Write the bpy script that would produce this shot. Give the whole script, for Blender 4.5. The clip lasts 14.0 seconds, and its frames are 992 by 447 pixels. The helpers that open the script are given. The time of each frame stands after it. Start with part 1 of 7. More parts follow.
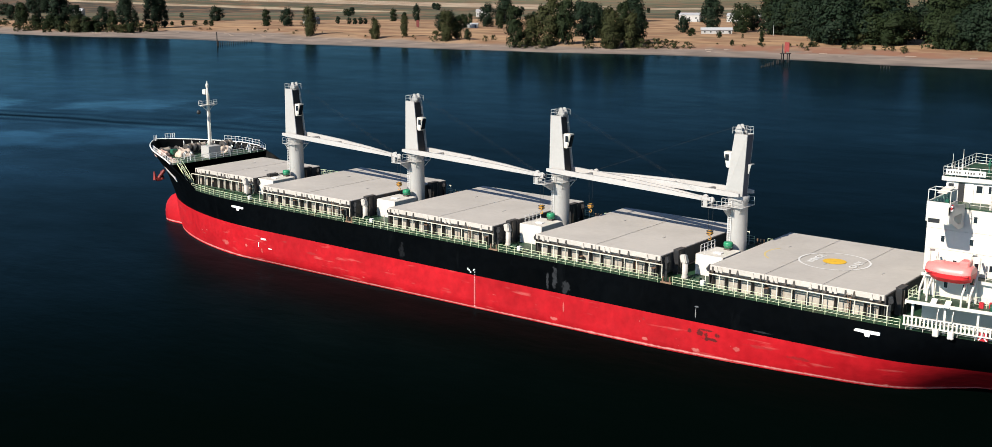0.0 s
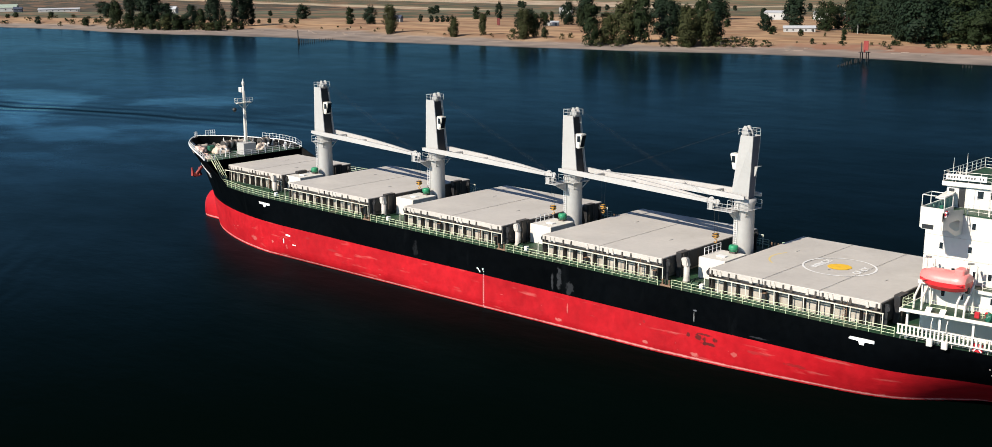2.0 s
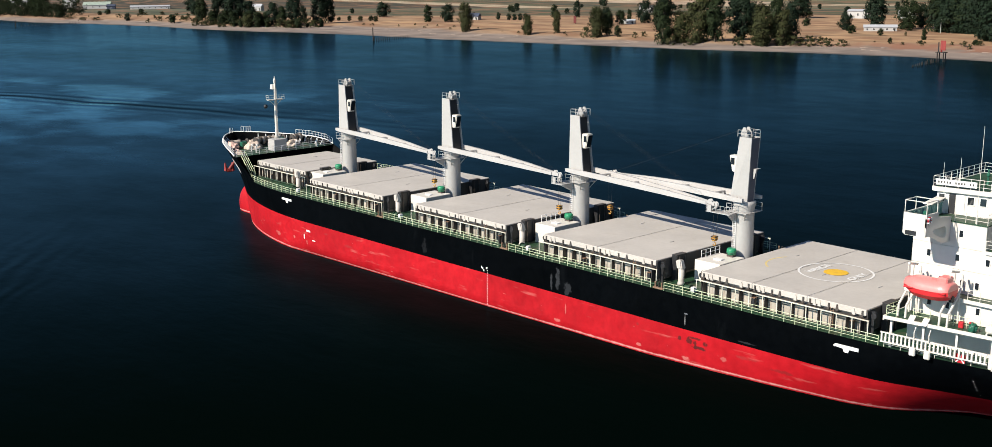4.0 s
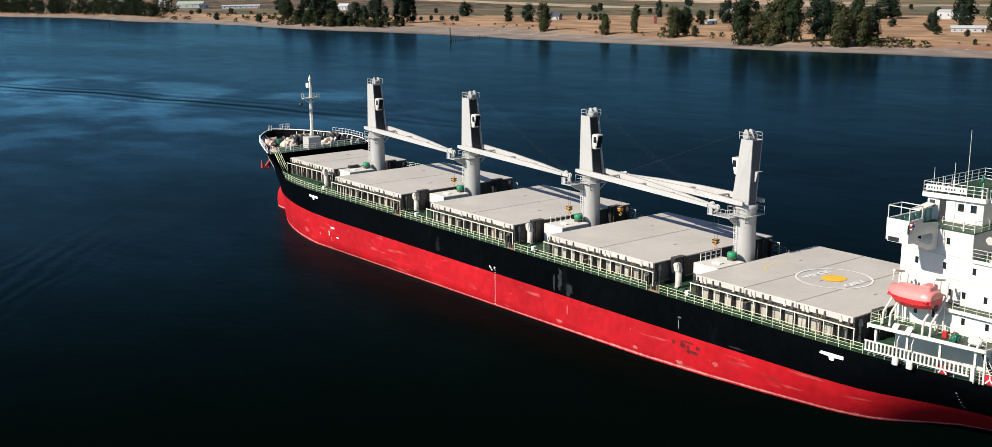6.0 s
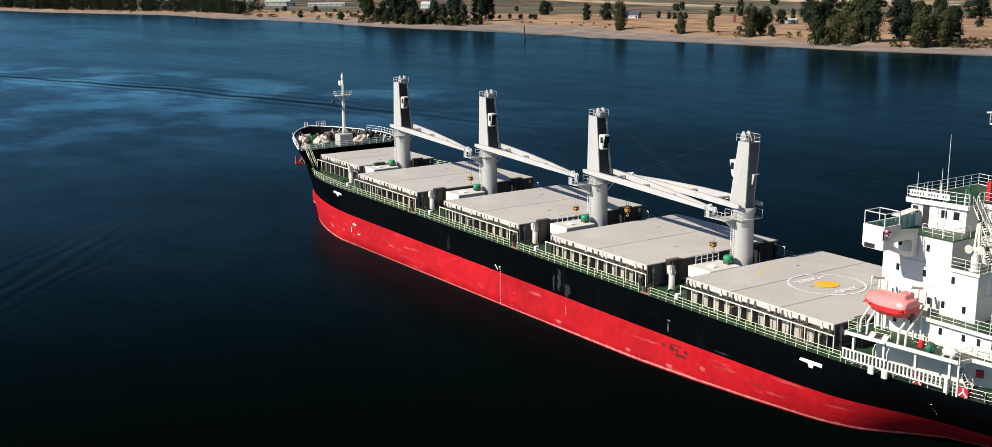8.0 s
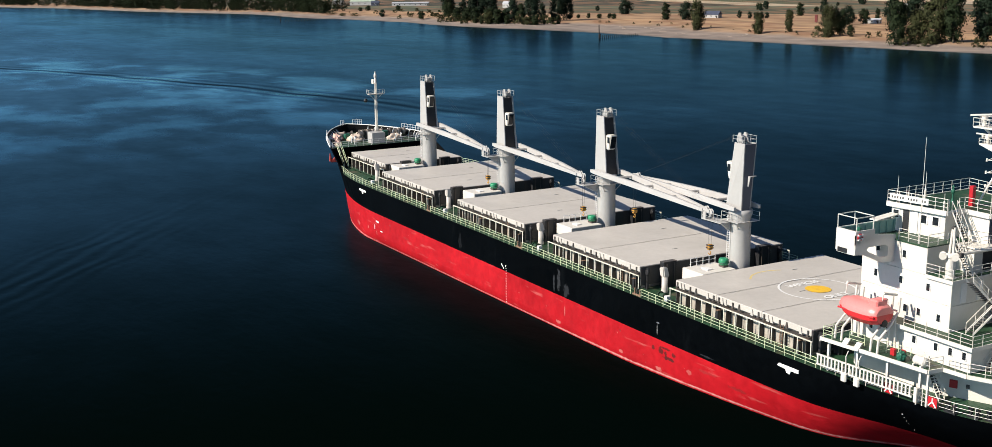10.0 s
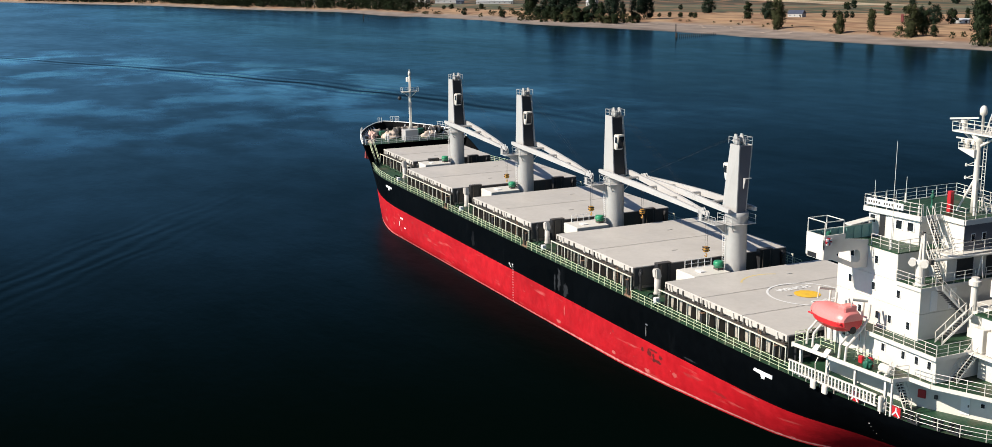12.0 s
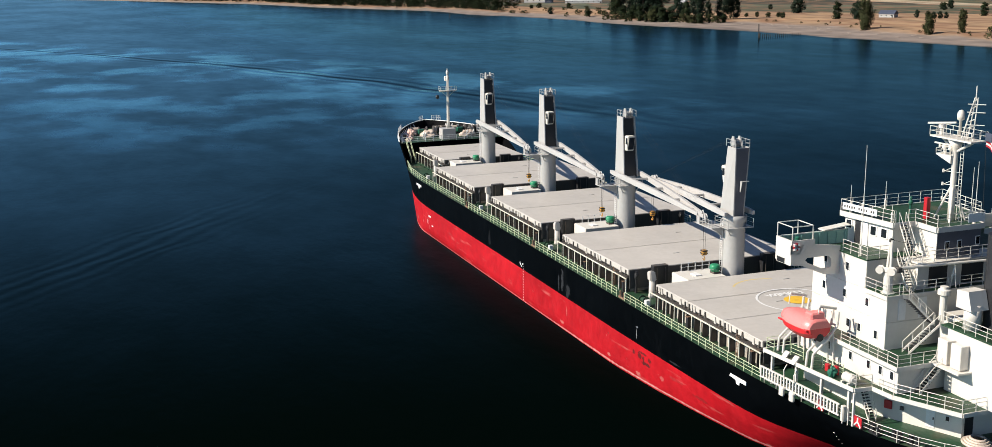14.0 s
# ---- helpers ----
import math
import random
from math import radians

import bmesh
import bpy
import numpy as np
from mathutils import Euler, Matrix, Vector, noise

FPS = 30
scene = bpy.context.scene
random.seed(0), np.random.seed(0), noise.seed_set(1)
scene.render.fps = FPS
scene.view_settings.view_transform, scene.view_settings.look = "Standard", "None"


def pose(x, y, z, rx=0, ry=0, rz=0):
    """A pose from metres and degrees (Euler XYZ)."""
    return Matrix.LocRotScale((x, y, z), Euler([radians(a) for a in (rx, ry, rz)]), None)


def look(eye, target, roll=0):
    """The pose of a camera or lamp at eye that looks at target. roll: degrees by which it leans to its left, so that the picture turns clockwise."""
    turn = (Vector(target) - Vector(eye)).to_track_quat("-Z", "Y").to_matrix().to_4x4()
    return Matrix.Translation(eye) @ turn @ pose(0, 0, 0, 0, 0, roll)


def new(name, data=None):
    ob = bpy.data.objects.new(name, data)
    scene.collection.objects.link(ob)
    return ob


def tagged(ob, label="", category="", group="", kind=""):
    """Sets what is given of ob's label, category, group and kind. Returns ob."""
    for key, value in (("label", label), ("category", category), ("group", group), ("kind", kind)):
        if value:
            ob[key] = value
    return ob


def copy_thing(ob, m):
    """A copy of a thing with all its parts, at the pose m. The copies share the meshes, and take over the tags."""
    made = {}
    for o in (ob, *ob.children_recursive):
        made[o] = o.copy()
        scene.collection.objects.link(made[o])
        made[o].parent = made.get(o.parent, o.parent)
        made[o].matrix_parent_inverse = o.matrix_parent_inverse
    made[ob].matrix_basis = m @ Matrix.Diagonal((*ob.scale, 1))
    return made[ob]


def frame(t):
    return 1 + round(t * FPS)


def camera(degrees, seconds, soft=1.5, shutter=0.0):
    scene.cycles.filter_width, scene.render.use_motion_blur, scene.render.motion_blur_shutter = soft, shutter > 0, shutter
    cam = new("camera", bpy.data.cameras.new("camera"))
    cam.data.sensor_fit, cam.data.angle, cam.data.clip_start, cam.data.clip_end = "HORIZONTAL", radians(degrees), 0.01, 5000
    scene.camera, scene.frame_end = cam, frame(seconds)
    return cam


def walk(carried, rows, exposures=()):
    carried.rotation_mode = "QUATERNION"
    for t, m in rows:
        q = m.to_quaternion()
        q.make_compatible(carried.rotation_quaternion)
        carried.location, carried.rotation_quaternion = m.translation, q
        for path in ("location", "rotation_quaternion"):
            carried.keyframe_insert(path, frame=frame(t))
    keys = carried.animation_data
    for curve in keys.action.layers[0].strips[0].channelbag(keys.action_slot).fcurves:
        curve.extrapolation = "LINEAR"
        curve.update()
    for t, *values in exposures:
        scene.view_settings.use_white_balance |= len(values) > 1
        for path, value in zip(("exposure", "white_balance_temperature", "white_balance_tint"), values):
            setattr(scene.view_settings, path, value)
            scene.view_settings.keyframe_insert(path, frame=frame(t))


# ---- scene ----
cam = camera(45.6, 14.0, soft=0.6)
PATH = [
    (0, (69.624, -138.706, 47.163), (68.406, -137.175, 46.745), -0.5),
    (0.5, (71.85, -136.797, 47.208), (70.603, -135.291, 46.788), -0.7),
    (1, (74.078, -134.872, 47.237), (72.801, -133.391, 46.817), -0.7),
    (1.5, (76.241, -132.896, 47.232), (74.935, -131.44, 46.812), -0.7),
    (2, (78.345, -130.828, 47.258), (77.009, -129.4, 46.838), -0.7),
    (2.5, (80.481, -128.79, 47.285), (79.117, -127.389, 46.865), -0.7),
    (3, (82.606, -126.731, 47.322), (81.217, -125.355, 46.901), -0.7),
    (5.5, (92.534, -115.931, 47.185), (91.018, -114.697, 46.765), -0.8),
    (6, (94.423, -113.706, 47.163), (92.883, -112.501, 46.743), -0.8),
    (6.5, (96.251, -111.423, 47.171), (94.688, -110.249, 46.75), -0.8),
    (7, (98.04, -109.102, 47.17), (96.454, -107.958, 46.748), -0.8),
    (7.5, (99.783, -106.743, 47.161), (98.176, -105.629, 46.74), -0.7),
    (8, (101.432, -104.299, 47.157), (99.804, -103.215, 46.736), -0.8),
    (10.5, (109.219, -91.976, 46.94), (107.496, -91.053, 46.521), -0.9),
    (11, (110.676, -89.453, 46.924), (108.935, -88.562, 46.505), -0.9),
    (11.5, (112.043, -86.885, 46.903), (110.285, -86.028, 46.484), -0.9),
    (12, (113.392, -84.281, 46.89), (111.617, -83.46, 46.47), -0.9),
    (12.5, (114.738, -81.641, 46.862), (112.946, -80.857, 46.442), -0.9),
    (13, (116.0, -78.986, 46.839), (114.193, -78.238, 46.42), -0.9),
    (13.5, (117.227, -76.261, 46.822), (115.405, -75.55, 46.402), -0.9),
    (14, (118.357, -73.532, 46.833), (116.521, -72.858, 46.414), -0.9),
]
walk(cam, [(t, look(eye, target, roll)) for t, eye, target, roll in PATH])

# ---- light ----
SUN = Vector((-0.22, -1.40, 1.0)).normalized()
world = bpy.data.worlds.new("sky")
scene.world = world
world.use_nodes = True
wn = world.node_tree.nodes
sky = wn.new("ShaderNodeTexSky")
sky.sky_type, sky.sun_disc = "NISHITA", False
sky.sun_elevation = math.asin(SUN.z)
sky.sun_rotation = math.atan2(SUN.x, SUN.y)
sky.air_density, sky.dust_density, sky.ozone_density = 1.0, 0.05, 4.0
deep = wn.new("ShaderNodeHueSaturation")
deep.inputs["Saturation"].default_value, deep.inputs["Hue"].default_value = 0.85, 0.505
world.node_tree.links.new(sky.outputs[0], deep.inputs["Color"])
blue = wn.new("ShaderNodeMixRGB")
blue.blend_type = "MULTIPLY"
blue.inputs[0].default_value, blue.inputs[2].default_value = 1.0, (0.85, 0.97, 1.08, 1)
world.node_tree.links.new(deep.outputs[0], blue.inputs[1])
# haze: the clear sky pales smoothly towards the sun's side
wl = world.node_tree.links.new
way_ = wn.new("ShaderNodeTexCoord")
flat = wn.new("ShaderNodeVectorMath")
flat.operation = "MULTIPLY"
flat.inputs[1].default_value = (1, 1, 0)
wl(way_.outputs["Generated"], flat.inputs[0])
unit = wn.new("ShaderNodeVectorMath")
unit.operation = "NORMALIZE"
wl(flat.outputs[0], unit.inputs[0])
dot = wn.new("ShaderNodeVectorMath")
dot.operation = "DOT_PRODUCT"
dot.inputs[1].default_value = Vector((SUN.x, SUN.y, 0)).normalized()
wl(unit.outputs[0], dot.inputs[0])
haze = wn.new("ShaderNodeMapRange")
haze.interpolation_type = "SMOOTHSTEP"
for i, v in zip((1, 2, 3, 4), (-1.0, 0.6, 0.27, 1.25)):
    haze.inputs[i].default_value = v
wl(dot.outputs["Value"], haze.inputs[0])
scale = wn.new("ShaderNodeVectorMath")
scale.operation = "SCALE"
wl(blue.outputs[0], scale.inputs[0]), wl(haze.outputs[0], scale.inputs["Scale"])
wl(scale.outputs[0], wn["Background"].inputs[0])
wn["Background"].inputs[1].default_value = 0.06
sun = new("sun", bpy.data.lights.new("sun", "SUN"))
sun.data.energy, sun.data.angle, sun.data.color = 5.0, radians(0.5), (1.0, 0.92, 0.80)
sun.matrix_world = look((0, 0, 200), Vector((0, 0, 200)) - SUN)
scene.view_settings.exposure = 0.6

# ---- materials ----
def mat(name, col, rough=0.5, metal=0.0, var=0.12, big=0.3, fine=6.0, bump=0.0, streak=None, amount=0.0, edge=(0.52, 0.7), stretch=(1, 1, 0.15), isl=0.0):
    """Painted or natural surface: two scales of tone, optional stains of another colour, fine relief."""
    m = bpy.data.materials.new(name)
    m.use_nodes = True
    t = m.node_tree
    n, k = t.nodes, t.links.new
    b = n["Principled BSDF"]
    b.inputs["Roughness"].default_value, b.inputs["Metallic"].default_value = rough, metal
    co = n.new("ShaderNodeTexCoord").outputs["Object"]
    def noise_at(scale, detail=4.0, vec=co):
        q = n.new("ShaderNodeTexNoise")
        q.inputs["Scale"].default_value, q.inputs["Detail"].default_value = scale, detail
        k(vec, q.inputs["Vector"])
        return q.outputs["Fac"]
    def ramp(fac, lo, hi):
        q = n.new("ShaderNodeMapRange")
        for i, v in zip((1, 2, 3, 4), (*lo, *hi)):
            q.inputs[i].default_value = v
        k(fac, q.inputs[0])
        return q.outputs[0]
    def math_node(op, a, c):
        q = n.new("ShaderNodeMath")
        q.operation = op
        for i, v in enumerate((a, c)):
            if isinstance(v, float):
                q.inputs[i].default_value = v
            else:
                k(v, q.inputs[i])
        return q.outputs[0]
    tone = math_node("MULTIPLY", ramp(noise_at(big), (0.3, 0.7), (1 - var, 1 + var)), ramp(noise_at(fine, 6.0), (0.3, 0.7), (1 - var * 0.6, 1 + var * 0.6)))
    if isl:
        g = n.new("ShaderNodeNewGeometry").outputs["Random Per Island"]
        tone = math_node("MULTIPLY", tone, ramp(g, (0.0, 1.0), (1 - isl, 1 + isl)))
        oi = n.new("ShaderNodeObjectInfo").outputs["Random"]
        tone = math_node("MULTIPLY", tone, ramp(oi, (0.0, 1.0), (1 - isl * 0.5, 1 + isl * 0.5)))
    hsv = n.new("ShaderNodeHueSaturation")
    hsv.inputs["Color"].default_value = (*col, 1)
    k(tone, hsv.inputs["Value"])
    out = hsv.outputs[0]
    if streak:
        mp = n.new("ShaderNodeMapping")
        mp.inputs["Scale"].default_value = stretch
        k(co, mp.inputs["Vector"])
        fac = ramp(noise_at(0.9, 8.0, mp.outputs[0]), edge, (0.0, amount))
        mix = n.new("ShaderNodeMixRGB")
        k(fac, mix.inputs[0])
        k(out, mix.inputs[1])
        mix.inputs[2].default_value = (*streak, 1)
        out = mix.outputs[0]
    k(out, b.inputs["Base Color"])
    k(ramp(noise_at(fine * 0.5), (0.3, 0.7), (max(0.02, rough - 0.08), min(1, rough + 0.08))), b.inputs["Roughness"])
    if bump:
        q = n.new("ShaderNodeBump")
        q.inputs["Strength"].default_value, q.inputs["Distance"].default_value = min(1, bump * 10), bump
        k(noise_at(fine, 6.0), q.inputs["Height"])
        k(q.outputs[0], b.inputs["Normal"])
    return m


M = {
    "black": mat("black_hull_paint", (0.0009, 0.0013, 0.0018), 0.5, var=0.3, big=0.12, bump=0.006, fine=1.2, streak=(0.010, 0.012, 0.014), amount=0.35, edge=(0.63, 0.8), stretch=(0.5, 0.5, 0.1)),
    "red": mat("red_antifouling_paint", (0.37, 0.008, 0.013), 0.5, var=0.2, big=0.1, bump=0.006, fine=1.0, streak=(0.60, 0.22, 0.19), amount=0.4, edge=(0.64, 0.8), stretch=(0.22, 0.22, 1.5)),
    "grey": mat("grey_hatch_paint", (0.465, 0.432, 0.393), 0.5, var=0.07, big=0.22, bump=0.004, fine=3.0, streak=(0.30, 0.25, 0.20), amount=0.35, edge=(0.6, 0.85), stretch=(0.4, 0.4, 0.4)),
    "jib": mat("pale_jib_paint", (0.43, 0.415, 0.40), 0.45, var=0.05, big=0.3, bump=0.003, fine=3.0, streak=(0.33, 0.26, 0.2), amount=0.3, edge=(0.62, 0.85)),
    "crane": mat("grey_crane_paint", (0.385, 0.375, 0.36), 0.45, var=0.05, big=0.3, bump=0.003, fine=3.0, streak=(0.33, 0.26, 0.2), amount=0.3, edge=(0.62, 0.85)),
    "white": mat("white_ship_paint", (0.63, 0.592, 0.53), 0.4, var=0.04, big=0.3, bump=0.003, fine=3.0, streak=(0.45, 0.34, 0.24), amount=0.25, edge=(0.63, 0.85)),
    "rail": mat("pale_green_rail_paint", (0.58, 0.66, 0.43), 0.45, var=0.12, streak=(0.3, 0.2, 0.12), amount=0.4),
    "deck": mat("green_deck_paint", (0.014, 0.048, 0.021), 0.55, var=0.3, big=0.3, bump=0.004, streak=(0.13, 0.09, 0.06), amount=0.6, edge=(0.55, 0.75), stretch=(0.5, 0.5, 0.5)),
    "green": mat("bright_green_paint", (0.02, 0.22, 0.10), 0.4, var=0.12),
    # real black machinery, and the dark inside crane bays and doorways
    "dark": mat("black_machinery_and_shade", (0.018, 0.018, 0.020), 0.5, var=0.3),
    "glass": mat("dark_window_glass", (0.012, 0.016, 0.020), 0.06, var=0.05),
    "yellow": mat("yellow_paint", (0.75, 0.45, 0.03), 0.45, var=0.1, streak=(0.35, 0.2, 0.06), amount=0.4, edge=(0.5, 0.7)),
    "faded": mat("faded_yellow_paint", (0.60, 0.47, 0.20), 0.55, var=0.1),
    "mark": mat("white_marking_paint", (0.72, 0.71, 0.69), 0.5, var=0.06),
    "boat": mat("faded_orange_fibreglass", (0.70, 0.205, 0.19), 0.35, var=0.06),
    "boatred": mat("red_fibreglass", (0.60, 0.03, 0.035), 0.35, var=0.08),
    "crimson": mat("red_paint", (0.40, 0.014, 0.02), 0.4, var=0.1),
    "rust": mat("rusty_iron", (0.30, 0.07, 0.03), 0.7, var=0.3, bump=0.01),
    "rope": mat("mooring_rope", (0.50, 0.41, 0.34), 0.85, var=0.2, bump=0.02),
    "pinkrope": mat("pink_tarpaulin", (0.68, 0.46, 0.39), 0.7, var=0.15, bump=0.03, fine=2.0),
    "wire": mat("steel_wire", (0.012, 0.012, 0.012), 0.6, 0.0),
    "rubber": mat("black_rubber", (0.015, 0.015, 0.015), 0.7),
    "bark": mat("bark", (0.11, 0.085, 0.06), 0.9, var=0.3, bump=0.03),
    "leaf": mat("tree_leaves", (0.014, 0.022, 0.008), 0.7, var=0.25, big=0.12, isl=0.14),
    "leaf2": mat("olive_leaves", (0.032, 0.035, 0.013), 0.7, var=0.25, big=0.12, isl=0.14),
    "leaf3": mat("dark_leaves", (0.010, 0.019, 0.010), 0.7, var=0.25, big=0.12, isl=0.14),
    "wood": mat("weathered_timber", (0.022, 0.018, 0.016), 0.85, var=0.3, bump=0.01),
    "siding": mat("pale_siding", (0.40, 0.40, 0.39), 0.6, var=0.06),
    "barnred": mat("barn_red_siding", (0.10, 0.014, 0.013), 0.7, var=0.15),
    "roof": mat("grey_roof", (0.30, 0.30, 0.31), 0.6, var=0.12),
    "metalroof": mat("light_metal_roof", (0.42, 0.43, 0.45), 0.4, var=0.06),
    "greenroof": mat("faded_green_roof", (0.30, 0.36, 0.30), 0.5, var=0.12),
    "slate": mat("dark_blue_cladding", (0.05, 0.06, 0.09), 0.6, var=0.15),
    "anchor": mat("dull_red_iron", (0.22, 0.025, 0.02), 0.6, var=0.25, bump=0.01),
    "rusty": mat("brown_stained_steel", (0.20, 0.12, 0.075), 0.7, var=0.3),
    "hookpaint": mat("worn_orange_paint", (0.42, 0.20, 0.02), 0.5, var=0.2, streak=(0.12, 0.07, 0.04), amount=0.6, edge=(0.45, 0.7)),
    "lining": mat("pale_green_inside_paint", (0.20, 0.36, 0.31), 0.5, var=0.1),
    "dulgreen": mat("dull_green_paint", (0.012, 0.10, 0.06), 0.5, var=0.15),
    # real dark steel, and shade coloured in on stays, flanges and hatch ends
    "stay": mat("dark_grey_steel_and_shade", (0.06, 0.054, 0.050), 0.6, var=0.25, streak=(0.16, 0.09, 0.05), amount=0.4, edge=(0.55, 0.75)),
    # stands in for shade on the aft wall and a crane's back
    "aftgrey": mat("dark_blue_grey_shade", (0.085, 0.092, 0.115), 0.5, var=0.1),
    "coam": mat("stained_grey_coaming_paint", (0.37, 0.335, 0.285), 0.6, var=0.16, big=0.5, fine=3.0, streak=(0.17, 0.10, 0.06), amount=0.6, edge=(0.52, 0.72), stretch=(1.2, 1.2, 0.2)),
    "cream": mat("cream_frame_paint", (0.62, 0.60, 0.50), 0.5, var=0.08, streak=(0.3, 0.2, 0.12), amount=0.4),
    "drift": mat("driftwood", (0.24, 0.19, 0.155), 0.9, var=0.2),
}


def stains(m, spots, level=None):
    """Scuffs, rust and one painted sunlit tone on the ship's side: (x, z, half-length, half-height, colour, strength),
    and a pale line above the water.
    """
    n, k = m.node_tree.nodes, m.node_tree.links.new
    b = n["Principled BSDF"]
    src = b.inputs["Base Color"].links[0].from_socket
    co = n.new("ShaderNodeTexCoord").outputs["Object"]
    sep = n.new("ShaderNodeSeparateXYZ")
    k(co, sep.inputs[0])
    nz = n.new("ShaderNodeTexNoise")
    nz.inputs["Scale"].default_value, nz.inputs["Detail"].default_value, nz.inputs["Roughness"].default_value = 1.6, 8.0, 0.65
    k(co, nz.inputs["Vector"])
    def op(kind, a, c=0.0):
        q = n.new("ShaderNodeMath")
        q.operation = kind
        for i, v in enumerate((a, c)):
            if isinstance(v, (int, float)):
                q.inputs[i].default_value = v
            else:
                k(v, q.inputs[i])
        return q.outputs[0]
    def lay(fac, col):
        mix = n.new("ShaderNodeMixRGB")
        k(fac, mix.inputs[0]), k(lay.src, mix.inputs[1])
        mix.inputs[2].default_value = (*col, 1)
        lay.src = mix.outputs[0]
    def ramp(fac, a, c, hi):
        q = n.new("ShaderNodeMapRange")
        for i, v in zip((1, 2, 3, 4), (a, c, 0.0, hi)):
            q.inputs[i].default_value = v
        k(fac, q.inputs[0])
        return q.outputs[0]
    lay.src = src
    for x, z, rx, rz, col, strength in spots:
        dx = op("DIVIDE", op("SUBTRACT", sep.outputs["X"], x), rx)
        dz = op("DIVIDE", op("SUBTRACT", sep.outputs["Z"], z), rz)
        d = op("ADD", op("MULTIPLY", dx, dx), op("MULTIPLY", dz, dz))
        lay(ramp(op("SUBTRACT", op("MULTIPLY", nz.outputs["Fac"], 2.6), d), 0.75, 1.1, strength), col)
    if level:
        h = op("SUBTRACT", sep.outputs["Z"], op("MULTIPLY", sep.outputs["X"], 0.014))
        d = op("ABSOLUTE", op("SUBTRACT", h, level[0]))
        lay(ramp(op("SUBTRACT", op("MULTIPLY", nz.outputs["Fac"], level[1] * 2), d), 0.0, level[1], level[3]), level[2])
    k(lay.src, b.inputs["Base Color"])


for key in ("leaf", "leaf2", "leaf3"):
    M[key].node_tree.nodes["Principled BSDF"].inputs["Specular IOR Level"].default_value = 0.1
M["red"].node_tree.nodes["Principled BSDF"].inputs["Specular IOR Level"].default_value = 0.15
M["black"].node_tree.nodes["Principled BSDF"].inputs["Specular IOR Level"].default_value = 0.03
PINK, SOOT, CHALK = (0.62, 0.33, 0.28), (0.055, 0.015, 0.014), (0.16, 0.17, 0.19)
frng = random.Random(9)
FLECKS = [(frng.uniform(-105, 38), frng.uniform(0.3, 3.8), frng.choice((0.06, 0.1, 0.5)), frng.uniform(0.05, 0.14), frng.choice((PINK, PINK, (0.24, 0.02, 0.02))), frng.uniform(0.25, 0.6)) for _ in range(24)]
# first spot after the flecks: the bulb's sunlit front, paled by colour
stains(M["red"], FLECKS + [(-123.0, 1.6, 1.0, 2.2, PINK, 0.4), (-20.0, 0.8, 0.91, 0.36, PINK, 0.30), (-5.6, 0.9, 0.65, 0.33, PINK, 0.30), (-79.8, 1.0, 0.39, 0.72, PINK, 0.25), (-90.5, 0.7, 1.43, 0.65, PINK, 0.25), (-84.0, 1.2, 0.45, 0.33, PINK, 0.36), (1.5, 0.8, 0.98, 0.45, PINK, 0.33), (-18.5, 2.6, 0.16, 1.04, PINK, 0.24),
                  (2.0, 3.2, 0.7, 0.6, SOOT, 0.85), (3.6, 2.6, 1.6, 0.34, SOOT, 0.9), (4.4, 3.3, 0.65, 0.5, SOOT, 0.85), (0.6, 3.25, 0.45, 0.38, SOOT, 0.8), (3.0, 3.7, 1.7, 0.22, SOOT, 0.8), (2.9, 3.1, 0.4, 0.4, SOOT, 0.8), (-6.0, 3.5, 0.4, 0.3, (0.2, 0.02, 0.02), 0.6), (-2.3, 2.8, 0.3, 0.25, (0.2, 0.02, 0.02), 0.6), (-67.5, 2.4, 1.6, 0.3, (0.28, 0.03, 0.03), 0.5), (-74.0, 3.4, 0.8, 0.25, (0.25, 0.03, 0.03), 0.5),
                  (10.0, 2.9, 2.5, 0.3, (0.3, 0.03, 0.03), 0.6), (15.0, 2.4, 2.0, 0.3, (0.2, 0.02, 0.02), 0.6), (7.0, 2.0, 0.59, 0.59, PINK, 0.21)], (0.28, 0.17, (0.72, 0.34, 0.31), 0.85))
stains(M["black"], [(-20.0, 6.6, 0.6, 2.2, CHALK, 0.16), (-18.2, 5.4, 0.9, 1.3, CHALK, 0.12), (-21.2, 6.0, 0.3, 1.6, CHALK, 0.16), (1.4, 5.7, 0.12, 0.9, (0.4, 0.4, 0.4), 0.5), (1.5, 6.5, 0.4, 0.16, CHALK, 0.7), (-48, 6.0, 0.8, 1.5, CHALK, 0.05), (10.5, 4.9, 1.8, 0.15, CHALK, 0.12)])


WAKE = (-0.000386, 0.004, 116.0)


